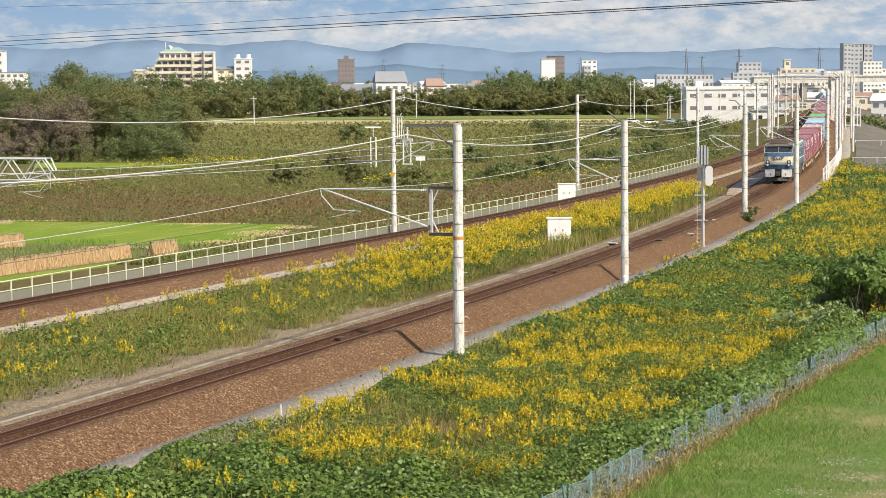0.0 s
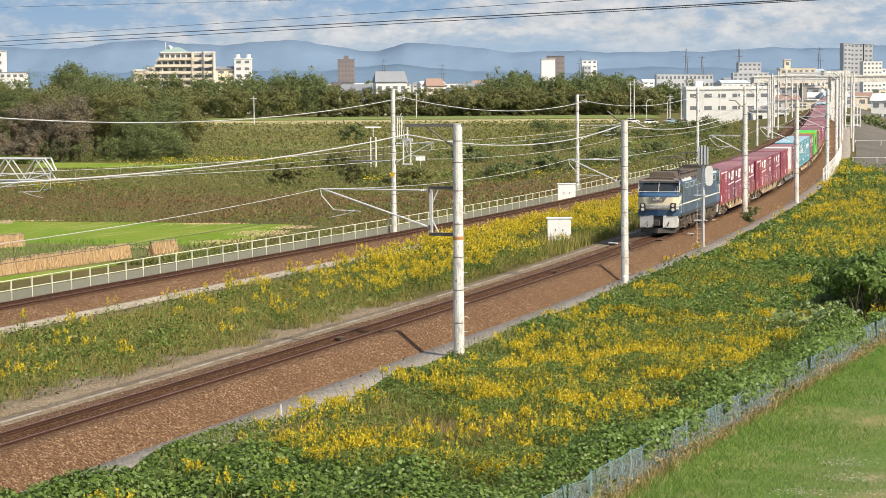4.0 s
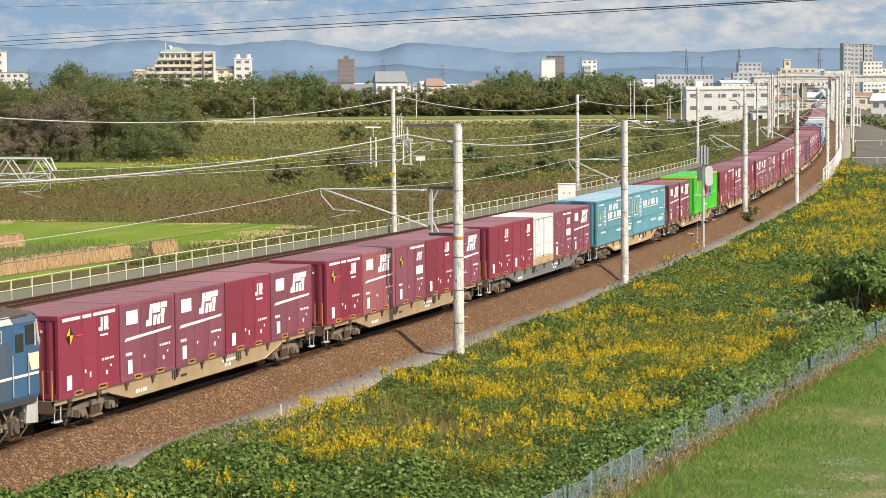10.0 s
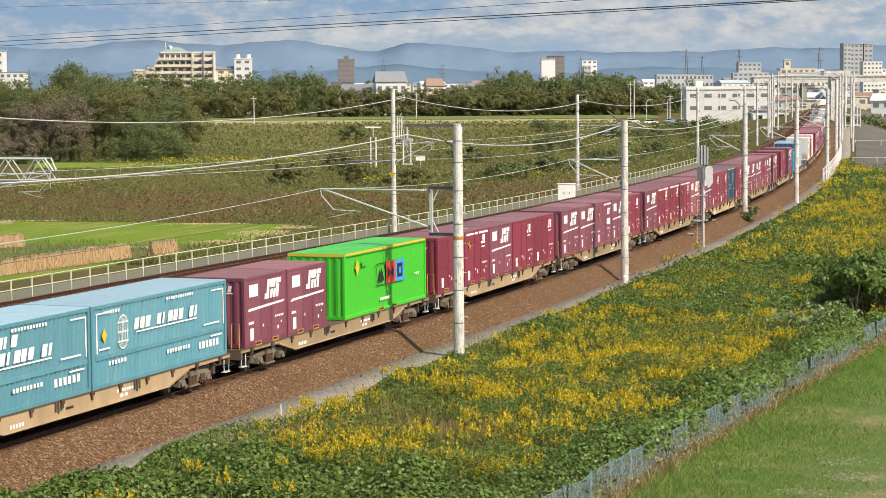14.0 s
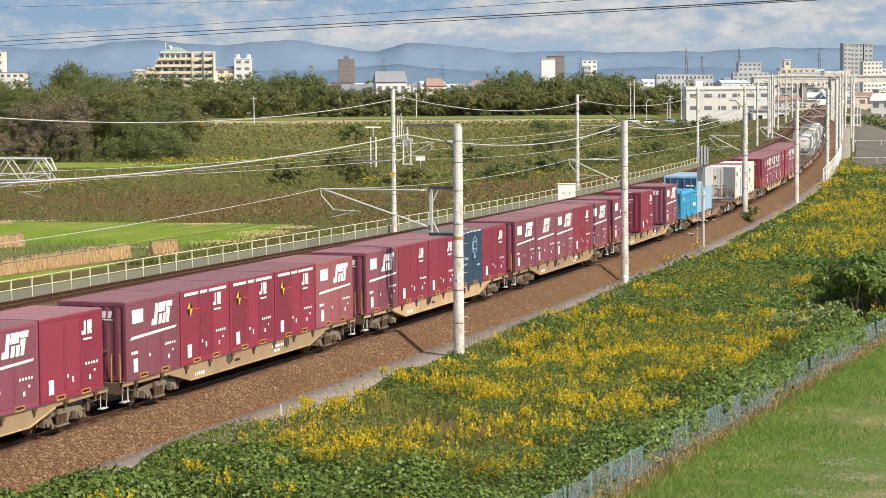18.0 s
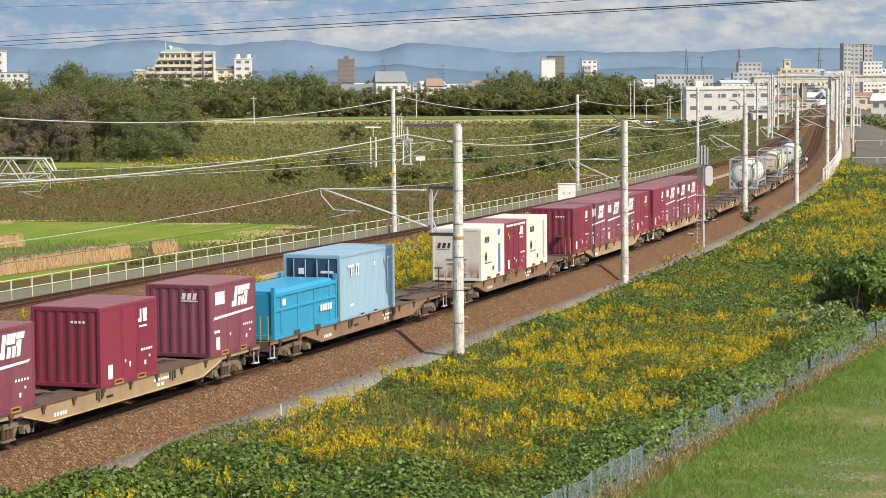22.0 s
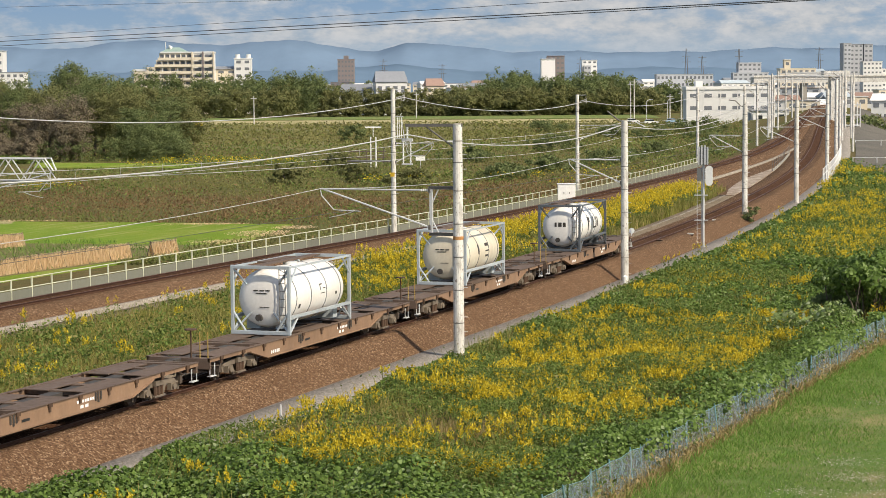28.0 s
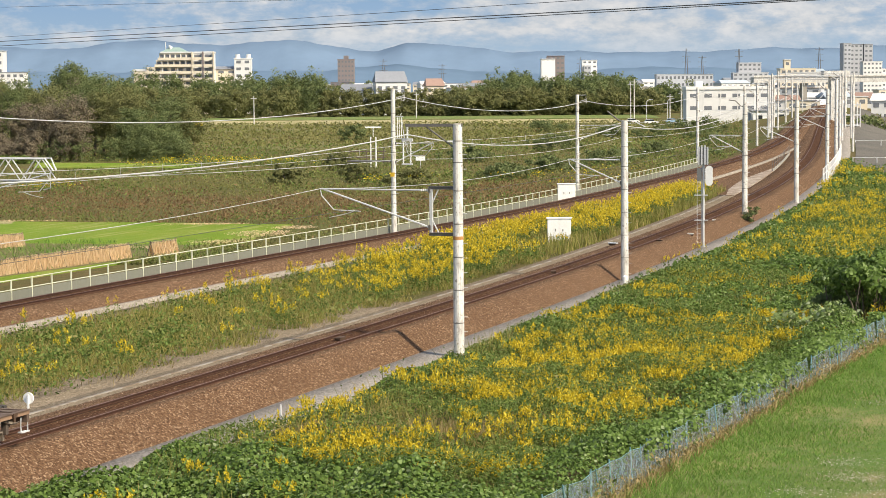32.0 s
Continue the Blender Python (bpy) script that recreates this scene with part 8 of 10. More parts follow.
stuff("fence_vine", leaves(Q, rng.uniform(0.05, 0.10, len(Q)), 0.3, 0.7, np.stack([0.9 * (out + 0.5), -0.5 + 0 * out, 0.7 + 0 * out], -1)), M["vine"], "green vine hanging over the top of the mesh fence", "vine")
foot = rng.uniform(-13, 54, 5200)
Q = np.array(BF0)[None] + np.array(BFD)[None] * foot[:, None] + np.array([0.92, -0.392, 0.0])[None] * rng.normal(0.08, 0.13, len(foot))[:, None]
Q[:, 2] += np.abs(rng.normal(0.05, 0.16, len(foot))) * (0.4 + 1.2 * lumpy(foot, foot * 0, 1.5, 2.0))
stuff("fence_litter", leaves(Q, rng.uniform(0.03, 0.07, len(foot)), 0.3, 0.6), M["drygrass"], "dead brown leaves caught along the foot of the mesh fence", "dead leaves")
stuff("fence_creeper", leaves(P[k], rng.uniform(0.05, 0.1, k.sum()), 0.2, 0.7), M["weedleaf"], "dry creeper growing over the mesh fence", "creeper")

# mown lawn beyond the mesh fence
lawn_pts = [on(-40, 17.6, 0), on(-8.7, 18.4, 0), on(4.3, 19.1, 0), on(21, 20.2, 0), on(60, 23.6, 0), on(60, 70, 0), on(-40, 60, 0)]
lw = Shape().loft([[(p.x, p.y, -1.03) for p in reversed(lawn_pts)], [(p.x, p.y, -0.985) for p in reversed(lawn_pts)]])
# soil sheet coloured dark to stand for shade between the bank's leaves
setting("bank_soil", sweep("bank_soil", -32, 44, 2.0, [(4.9, -0.95), (5.1, -0.80), (7.2, -0.90), (17.4, -0.965), (17.6, -1.1)], M["soil"]), "soil under the bank's plants, dark for the shaded gaps between leaves", "soil")
setting("lawn", lw.data("lawn", M["lawn"]), "mown grass with bare dry spots", "lawn")
n = 170000
s = rng.uniform(-30, 30, n)
l = FENCE_L(s) + 0.2 + rng.uniform(0, 1, n) ** 1.3 * 16
P = on_many(s, l, -1.0 - rise(s))
bare = wavy(P[:, 0] * 1.2, P[:, 1] * 1.2, 1.0, 1.0) * 0.5 + wavy(P[:, 0] * 4, P[:, 1] * 4, 1.0, 3.0) * 0.3 + np.clip((l - FENCE_L(s) - 1.5) / 4.5, 0, 1) * 0.55
spot = np.maximum.reduce([np.exp(-(((P[:, 0] - a_) / r_) ** 2 + ((P[:, 1] - b_) / (r_ * 0.7)) ** 2)) for a_, b_, r_ in ((12.2, 58.9, 0.9), (12.0, 61.6, 0.6), (9.9, 57.1, 0.8), (12.0, 56.8, 1.0), (8.2, 58.6, 0.5))])
k = rng.random(n) > np.clip(np.maximum(bare * 1.2 - 0.62, spot * 1.3), 0, 0.93)
P, bare = P[k], bare[k]
stuff("lawn_grass", blades(P, rng.uniform(0.05, 0.17, len(P)) * np.clip(1.3 - bare, 0.45, 1.1), 0.014, 0.6), M["lawnblade"], "short mown grass blades", "grass")
# pale dry litter on the lawn
n = 1500
a = rng.integers(0, 6, n)
cx = np.array([12.2, 12.0, 9.9, 12.0, 11.6, 15.6])[a] + rng.normal(0, 0.6, n)
cy = np.array([58.9, 61.6, 57.1, 56.8, 59.4, 73.0])[a] + rng.normal(0, 0.5, n)
stuff("dry_litter", leaves(np.stack([cx, cy, np.full(n, -0.965)], -1), rng.uniform(0.012, 0.04, n), 3.0, 0.7), M["palelitter"], "pale dry litter on bare spots of the lawn", "litter")


# ---------------- bushes and trees ----------------
def crown_leaves(c, rx, ry, rz, n_clump, per, leaf, rough=0.35, low=0.12):
    """Leaves gathered in clumps over an uneven crown."""
    d = unit(rng.normal(0, 1, (n_clump, 3)))
    d[:, 2] = np.where(rng.random(n_clump) < 0.7, np.abs(d[:, 2]) * 1.1 - 0.25, -rng.uniform(0.2, 0.95, n_clump))
    r = rng.uniform(0.55, 1.0, (n_clump, 1)) * (1 + rough * rng.normal(0, 0.5, (n_clump, 1)))
    C = np.array(c) + d * r * np.array([rx, ry, rz])
    cl = rng.uniform(0.16, 0.34, n_clump) * (rx + rz) * 0.5
    P = C[:, None, :] + unit(rng.normal(0, 1, (n_clump, per, 3))) * (rng.uniform(0.35, 1.0, (n_clump, per, 1))) * cl[:, None, None] * np.array([1, 1, 0.75])
    P = P.reshape(-1, 3)
    P[:, 2] = np.maximum(P[:, 2], low)
    lead = (P.reshape(n_clump, per, 3) - C[:, None, :]) / cl[:, None, None] + d[:, None, :] * 0.7 + np.array([0, 0, 0.35])
    return leaves(P, leaf * rng.uniform(0.6, 1.3, len(P)), 0.35, 0.65, lead.reshape(-1, 3))


def tree(x, y, z, h, w, material, label, clumps=60, per=26, leaf=0.3, name="tree", trunk=0.35, rough=0.35, group="trees at the field's edge"):
    t = thing(name, label, "tree", group, m=pose(x, y, z, 0, 0, random.uniform(0, 360)))
    tk = Shape()
    pts = [Vector((0, 0, -0.3))]
    for k in range(1, 6):
        pts.append(Vector((random.uniform(-0.2, 0.2) * k * 0.25, random.uniform(-0.2, 0.2) * k * 0.25, h * 0.62 * k / 5)))
    r0 = max(0.05, h * 0.018)
    rings = [[p + Vector((math.cos(a * math.tau / 8), math.sin(a * math.tau / 8), 0)) * r0 * (1 - 0.8 * i / 5) for a in range(8)] for i, p in enumerate(pts)]
    tk.loft(rings)
    part("trunk", tk, M["bark"], t)
    for k in range(7):
        b = pts[min(5, 2 + k // 2)]
        a = random.uniform(0, math.tau)
        e = b + Vector((math.cos(a) * w * 0.34, math.sin(a) * w * 0.34, h * random.uniform(0.12, 0.3)))
        part("limb", Shape().tube(b, e, r0 * 0.45, r0 * 0.12, n=6), M["bark"], t)
    v, f = crown_leaves((0, 0, h * (trunk + 1) / 2), w / 2, w / 2, h * (1 - trunk) / 2, clumps, per, leaf, rough)
    part("crown", fast_mesh("crown", v, f, material), None, t)
    return t


def bush(x, y, z, h, w, material, label, clumps=26, per=30, leaf=0.14, group="bushes"):
    t = thing("bush", label, "bush", group, m=pose(x, y, z))
    st = Shape()
    for k in range(6):
        a = random.uniform(0, math.tau)
        st.tube((math.cos(a) * 0.12, math.sin(a) * 0.12, -0.2), (math.cos(a) * w * 0.3, math.sin(a) * w * 0.3, h * 0.7), 0.03, 0.01, n=5)
    part("stems", st, M["bark"], t)
    v, f = crown_leaves((0, 0, h * 0.42), w / 2, w / 2, h * 0.55, clumps, per, leaf)
    part("foliage", fast_mesh("foliage", v, f, material), None, t)
    return t


# the dark thicket by the mesh fence, and smaller bushes along the line
thk = thing("thicket", "tall dark green thicket on bare stems overhanging the mesh fence", "bush", "bushes", m=pose(20.2, 98.2, -1.0))
stems = Shape()
for k in range(26):
    a = random.uniform(0, math.tau)
    r_ = random.uniform(0.2, 1.9)
    x, y = math.cos(a) * r_, math.sin(a) * r_
    stems.line([(x, y, -0.2), (x * 1.1 + random.uniform(-0.2, 0.2), y * 1.1, 0.9), (x * 1.3 + random.uniform(-0.5, 0.5), y * 1.3 + random.uniform(-0.4, 0.4), 2.2)], random.uniform(0.015, 0.045), 5)
part("stems", stems, M["bark"], thk)
v, f = crown_leaves((0.2, 0.2, 2.35), 2.9, 2.6, 1.0, 95, 70, 0.115)
part("canopy", fast_mesh("canopy", v, f, M["vine"]), None, thk, "dense overhanging roof of dark leaves")
v, f = crown_leaves((0.4, 2.3, 1.1), 2.8, 0.9, 1.3, 46, 50, 0.12)
part("back_foliage", fast_mesh("back_foliage", v, f, M["treeleaf"]), None, thk)
v, f = crown_leaves((1.6, -1.3, 1.25), 1.0, 0.9, 1.1, 26, 60, 0.10)
part("hanging_spray", fast_mesh("hanging_spray", v, f, M["vine"]), None, thk)
bush(21.0, 106.5, -1.0, 2.6, 4.6, M["vine"], "green bush over the fence", 60, 60, 0.12)
bush(16.7, 92.5, -1.0, 1.7, 3.8, M["palevine"], "rounded mound of pale green vine leaves", 44, 70, 0.10)
bush(23.4, 103.5, -1.0, 3.4, 5.0, M["vine"], "green bush beyond the fence", 50, 50, 0.14)
p = on(91.0, 2.75, -0.95)
bush(p.x, p.y, p.z, 1.9, 1.5, M["treeleaf"], "small dark bush at a mast's foot", 16, 40, 0.10)
for x, y, h, w in ((-18.8, 256, 3.2, 4.6), (-19.4, 460, 4.6, 7.0), (26.4, 530, 4.0, 11.0), (45.1, 452, 4.0, 8.0), (-10.3, 262, 2.6, 5.2), (56.9, 440, 4.2, 9.0), (38.0, 470, 4.0, 8.0), (-4.0, 250, 2.4, 6.0),
                   (8.0, 262, 2.6, 7.0), (15.0, 280, 3.0, 8.0), (24.0, 300, 3.2, 9.0), (33.0, 330, 3.4, 9.0), (-14.5, 300, 3.0, 5.0), (4.0, 330, 3.0, 8.0), (20.0, 380, 4.0, 10.0), (50.0, 400, 4.0, 9.0), (66.0, 520, 4.5, 10.0), (58.0, 500, 4.5, 9.0), (46.0, 360, 3.4, 8.0), (52.0, 345, 3.0, 7.0), (40.0, 310, 2.8, 7.0), (58.0, 380, 3.6, 8.0)):
    bush(x, y, -1.6, h, w, M["treeleaf"] if w > 6.5 else M["oliveleaf"], "rounded shrub standing in the rough field", 44, 60, 0.19, "field shrubs")
tree(-50.9, 430, -1.6, 6.2, 3.6, M["gold"], "small yellow-leaved tree beside the wood", 30, 30, 0.2, trunk=0.5, group="field shrubs")
bush(83.0, 420, -1.2, 5.5, 15.0, M["treeleaf"], "dark green hedge beside the yard", 50, 40, 0.36, "field shrubs")
bush(92.0, 432, -1.2, 5.0, 14.0, M["oliveleaf"], "olive green hedge beside the yard", 50, 40, 0.36, "field shrubs")

for k in range(7):
    x = -84 + k * 6.0 + random.uniform(-1.5, 1.5)
    tree(x, 352 + random.uniform(-4, 8), -1.6, random.uniform(9.5, 12.0) if k < 5 else random.uniform(8.0, 9.5), random.uniform(7, 9), M["bareleaf"] if k < 5 else M["treeleaf"],
         "half-bare brownish tree at the wood's edge" if k < 5 else "dense dark green tree at the wood's edge", 120, 90, 0.13 if k < 5 else 0.14, trunk=0.04)
for k in range(11):
    x = -90 + k * 4.4 + random.uniform(-1.5, 1.5)
    tree(x, 372 + random.uniform(-6, 14), -1.6, (14.4 if k < 7 else 12.4 if k < 10 else 10.4) + random.uniform(-1.2, 1.5) - (0 if k < 11 else (k - 10) * 0.8), random.uniform(8, 11), M["oliveleaf"] if k % 3 else M["treeleaf"], "broad olive green tree in the wood", 130, 80, 0.15, trunk=0.05)
tree(-72.5, 410, -1.6, 18.0, 9, M["treeleaf"], "tall rounded dark tree over the wood", 160, 70, 0.17, rough=0.08)
tree(-61.5, 405, -1.6, 13.6, 10, M["oliveleaf"], "tall olive tree over the wood", 140, 60, 0.17, rough=0.12)


# scrub along the foot of the wood
for nm_, mt_, lb_, x0, x1, n_ in (("wood_scrub", "bareleaf", "tangle of grey-brown scrub at the wood's foot", -92, -60, 26), ("wood_scrub", "treeleaf", "dark green scrub at the wood's foot", -66, -42, 22), ("wood_scrub", "weedleaf", "bright green low scrub before the wood", -90, -64, 14)):
    sets = []
    for k in range(n_):
        h_ = random.uniform(2.6, 4.2) if mt_ != "weedleaf" else random.uniform(0.7, 1.3)
        sets.append(crown_leaves((random.uniform(x0, x1), 347 + random.uniform(-3, 3) - (5 if mt_ == "weedleaf" else 0), -1.6 + h_ * 0.5), 2.2, 1.8, h_ * 0.8, 26, 40, 0.13, low=-1.5))
    stuff(nm_, join(*sets), M[mt_], lb_, "scrub")

# the woods behind the meadow, too far to tell its trees apart
sets = []
for x0, x1, y0, y1, n, hmin, hmax in ((-150, -85, 560, 640, 26, 12, 15), (-118, -36, 610, 690, 60, 13.0, 16.5), (-40, -18, 700, 760, 14, 10, 13), (2, 26, 720, 790, 22, 10, 13), (16, 62, 690, 780, 54, 13, 17.5), (56, 92, 720, 800, 30, 9, 13.5)):
    for k in range(n):
        x, y, h = random.uniform(x0, x1), random.uniform(y0, y1), random.uniform(hmin, hmax)
        k_ = 1.42 if x1 < 0 else 1.25
        x, y, h, w = x * k_, y * k_, 12.8 + (h - 12.8) * k_ + (3.6 if x1 < 0 else 1.4), random.uniform(8, 14)
        v, f = crown_leaves((x, y, -1.6 + h * 0.50), w / 2, w / 2, h * 0.50, 46, 34, 0.40, low=-1.5)
        sets.append((v, f))
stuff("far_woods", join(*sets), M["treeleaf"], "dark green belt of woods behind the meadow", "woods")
sets = []
for k in range(30):
    x, y, h = random.uniform(-48, 10), random.uniform(868, 885), random.uniform(9.5, 13.5)
    sets.append(crown_leaves((x, y, -1.6 + h * 0.5), 4.5, 4, h * 0.52, 40, 34, 0.38, low=-1.5))
for k in range(26):
    sets.append(crown_leaves((-50 + k * 2.4 + random.uniform(-1, 1), random.uniform(860, 866), 0.4), 2.8, 2, 3.0, 30, 34, 0.34, low=-1.5))
for k in range(46):
    x, y = random.uniform(-178, -57), random.uniform(842, 862)
    v, f = crown_leaves((x, y, 4.2), 6.0, 5, 7.2, 44, 34, 0.40, low=-1.5)
    sets.append((v, f))
for k in range(40):
    x, y = random.uniform(8, 88), random.uniform(846, 866)
    v, f = crown_leaves((x, y, 3.8), 6.0, 5, 6.6, 44, 34, 0.40, low=-1.5)
    sets.append((v, f))
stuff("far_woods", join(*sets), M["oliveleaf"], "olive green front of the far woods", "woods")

# rough growth over the fields
def in_paddy(x, y):
    return ((y < 177) & (x < -10.5 - (172 - y) * 0.36)) | ((y >= 177) & (y < np.interp(x, [-80, -45, -24, -9], [191, 188, 183, 178.5])) & (x < -9.5)) | ((y > 306) & (y < 342) & (x < -37) & (x > -68))


n = 190000
y = 140 + rng.uniform(0, 1, n) ** 1.6 * 420
x = rng.uniform(-0.235, 0.145, n) * y
s, l = track_place(x, y)
ok = (l < second(s) - 4.6) & ~in_paddy(x, y)
ok &= rng.random(n) < np.where(y > 300, 0.55, 1.0)
x, y, s, l = x[ok], y[ok], s[ok], l[ok]
P = np.stack([x, y, ground_z(s, l) - 0.05], -1)
big = np.interp(y, [140, 300, 560], [0.75, 1.05, 1.7])
hump = 0.35 + 0.9 * wavy(x * 0.9, y * 0.35, 1.0, 0.6) * wavy(x * 2.4, y * 0.9, 1.0, 1.6) * 1.6
P[:, 2] += rng.uniform(0.0, 0.8, len(P)) * big * hump
band = np.exp(-(((y - (213 + 14 * np.sin(x * 0.11) + 6 * np.sin(x * 0.37))) / 24.0) ** 2)) * 1.15 + 0.35 * (wavy(x * 0.7, y * 0.3, 1.0, 4.0) - 0.5)
red = rng.random(len(P)) < np.clip(band, 0.04, 0.82)
for k, nm, mt, lb in ((red, "russet_weeds", "russet", "drift of russet-brown autumn weeds"), (~red, "heath", "heath", "rough field of olive and straw-coloured weeds")):
    half = k & (rng.random(len(P)) < 0.6)
    rest = k & ~half
    stuff(nm, join(leaves(P[half], 0.16 * big[half] * rng.uniform(0.6, 1.3, half.sum()), 0.35, 0.55), blades(P[rest], rng.uniform(0.15, 0.5, rest.sum()) * big[rest], 0.03 * big[rest], 0.5)), M[mt], lb, "weeds")
n = 22000
y = 430 + rng.uniform(0, 1, n) * 270
x = rng.uniform(-0.16, 0.14, n) * y
s, l = track_place(x, y)
ok = (l < second(s) - 6) & (rng.random(n) < 0.25 + 0.75 * wavy(x * 0.4, y * 0.12, 1.0, 5.0))
P = np.stack([x, y, -1.5 + rng.uniform(0, 0.6, n)], -1)[ok]
stuff("meadow_tufts", leaves(P, rng.uniform(0.25, 0.6, len(P)), 0.5, 0.6), M["heath"], "straw and olive tufts in the dry meadow", "grass")
n = 26000
y = 150 + rng.uniform(0, 1, n) ** 1.5 * 300
x = rng.uniform(-0.235, 0.145, n) * y
s, l = track_place(x, y)
pat = wavy(x * 0.5, y * 0.22, 1.0, 2.0)
ok = (l < second(s) - 5) & ~in_paddy(x, y) & (pat + 0.25 * np.clip((y - 235) / 40, -1, 1) > 0.52)
P = np.stack([x, y, ground_z(s, l) + rng.uniform(0, 0.7, n)], -1)[ok]
stuff("green_weeds", leaves(P, np.interp(P[:, 1], [150, 450], [0.12, 0.30]), 0.4, 0.6), M["weedleaf"], "green leafy weeds in the rough field", "weeds")


c = np.concatenate([rng.normal([-34, 322], [7, 6], (40, 2)), rng.normal([-46, 246], [2, 3], (6, 2)), rng.normal([-6, 250], [4, 12], (10, 2)), rng.normal([14, 262], [8, 12], (16, 2))])
P = np.repeat(np.concatenate([c, np.full((len(c), 1), -1.5)], 1), 60, 0) + rng.normal(0, 1, (60 * len(c), 3)) * np.array([0.8, 0.8, 0.0])
P[:, 2] += rng.uniform(0.1, 1.3, len(P))
s, l = track_place(P[:, 0], P[:, 1])
P = P[l < second(s) - 5]
k = (rng.random(len(P)) < 0.5) & (P[:, 2] > -1.0)
stuff("goldenrod_field_stems", leaves(P[~k], 0.17, 0.35, 0.5), M["weedleaf"], "goldenrod in the rough field: green leaves", "goldenrod")
stuff("goldenrod_field_flowers", leaves(P[k], 0.13, 0.35, 0.6), M["gold"], "goldenrod in the rough field: yellow plumes", "goldenrod")


def sheet(name, pts, z, material, label, category):
    return setting(name, Shape().loft([[(a, b, z - 0.3) for a, b in pts], [(a, b, z) for a, b in pts]]).data(name, material), label, category)


sheet("paddy_field", [(-60, 128), (-27, 128), (-19.0, 147), (-10.2, 172), (-9.2, 179), (-24, 184), (-45, 189), (-80, 192)], -1.47, M["paddy"], "bright green young paddy field", "field")
sheet("stubble_strip", [(-50, 125), (-28, 131), (-19, 149), (-17, 157), (-31, 160), (-60, 163)], -1.46, M["meadow"], "weedy harvested rice strip", "field")
n = 9000
x, y = rng.uniform(-48, -16, n), rng.uniform(126, 162, n)
ok = (x < np.interp(y, [125, 131, 149, 157, 163], [-33, -28.5, -19.5, -18, -30])) & (rng.random(n) < wavy(x * 2, y * 1.2, 1.0, 0.8) * 1.3)
P = np.stack([x, y, np.full(n, -1.45)], -1)[ok]
stuff("strip_weeds", blades(P, rng.uniform(0.08, 0.35, len(P)), 0.03, 0.6), M["lawnblade"], "green weeds in the harvested strip", "weeds")
sheet("stubble_strip", [(-80, 187), (-38, 184.2), (-38.5, 188.5), (-80, 191)], -1.455, M["stubble"], "dry straw strip at the paddy's edge", "field")
sets = []
for cx, cy, rx, ry, n in ((-14.5, 169, 2.4, 3.5, 900), (-12.5, 176, 1.6, 2.0, 500), (-20, 181.5, 3.0, 0.9, 500), (-17, 160, 2.0, 2.0, 400), (-38, 188, 4.0, 1.0, 400), (-24, 155, 3, 1.5, 400)):
    a, r = rng.uniform(0, math.tau, n), np.sqrt(rng.random(n))
    sets.append(leaves(np.stack([cx + np.cos(a) * r * rx + rng.normal(0, 0.5, n), cy + np.sin(a) * r * ry, np.full(n, -1.42)], -1), rng.uniform(0.04, 0.12, n), 1.5, 0.4))
stuff("straw_litter", join(*sets), M["straw"], "loose straw scattered over the paddy field", "straw")
sheet("meadow", [(-130, 690), (60, 640), (64, 600), (40, 420), (-30, 400), (-45, 420), (-100, 520)], -1.50, M["meadow"], "dry yellowish meadow", "field")
sheet("stubble_strip", [(-104, 770), (62, 750), (60, 670), (-96, 690)], -1.47, M["stubble"], "pale stubble field before the far woods", "field")
sheet("paddy_field", [(-130, 850), (84, 850), (80, 765), (-120, 785)], -1.46, M["lawn"], "narrow green field before the far woods", "field")
sheet("paddy_field", [(-62, 318), (-36, 312), (-38, 330), (-66, 340)], -1.46, M["paddy"], "small green field before the wood", "field")
ys, yl = np.meshgrid(np.arange(176, 640, 8.0), np.concatenate([[5.6], np.arange(7, 70, 4.0)]))
YP = on_many(ys.ravel(), yl.ravel() + np.where(ys.ravel() < 190, (190 - ys.ravel()) * 0.3, 0), 0)
s, l = track_place(YP[:, 0], YP[:, 1])
YP[:, 2] = ground_z(s, l) + 0.07
q = np.arange(ys.size).reshape(ys.shape)
setting("yard", fast_mesh("yard", YP, np.stack([q[:-1, :-1].ravel(), q[:-1, 1:].ravel(), q[1:, 1:].ravel(), q[1:, :-1].ravel()], -1), M["asphalt"]), "grey asphalt yard beyond the railway", "yard")


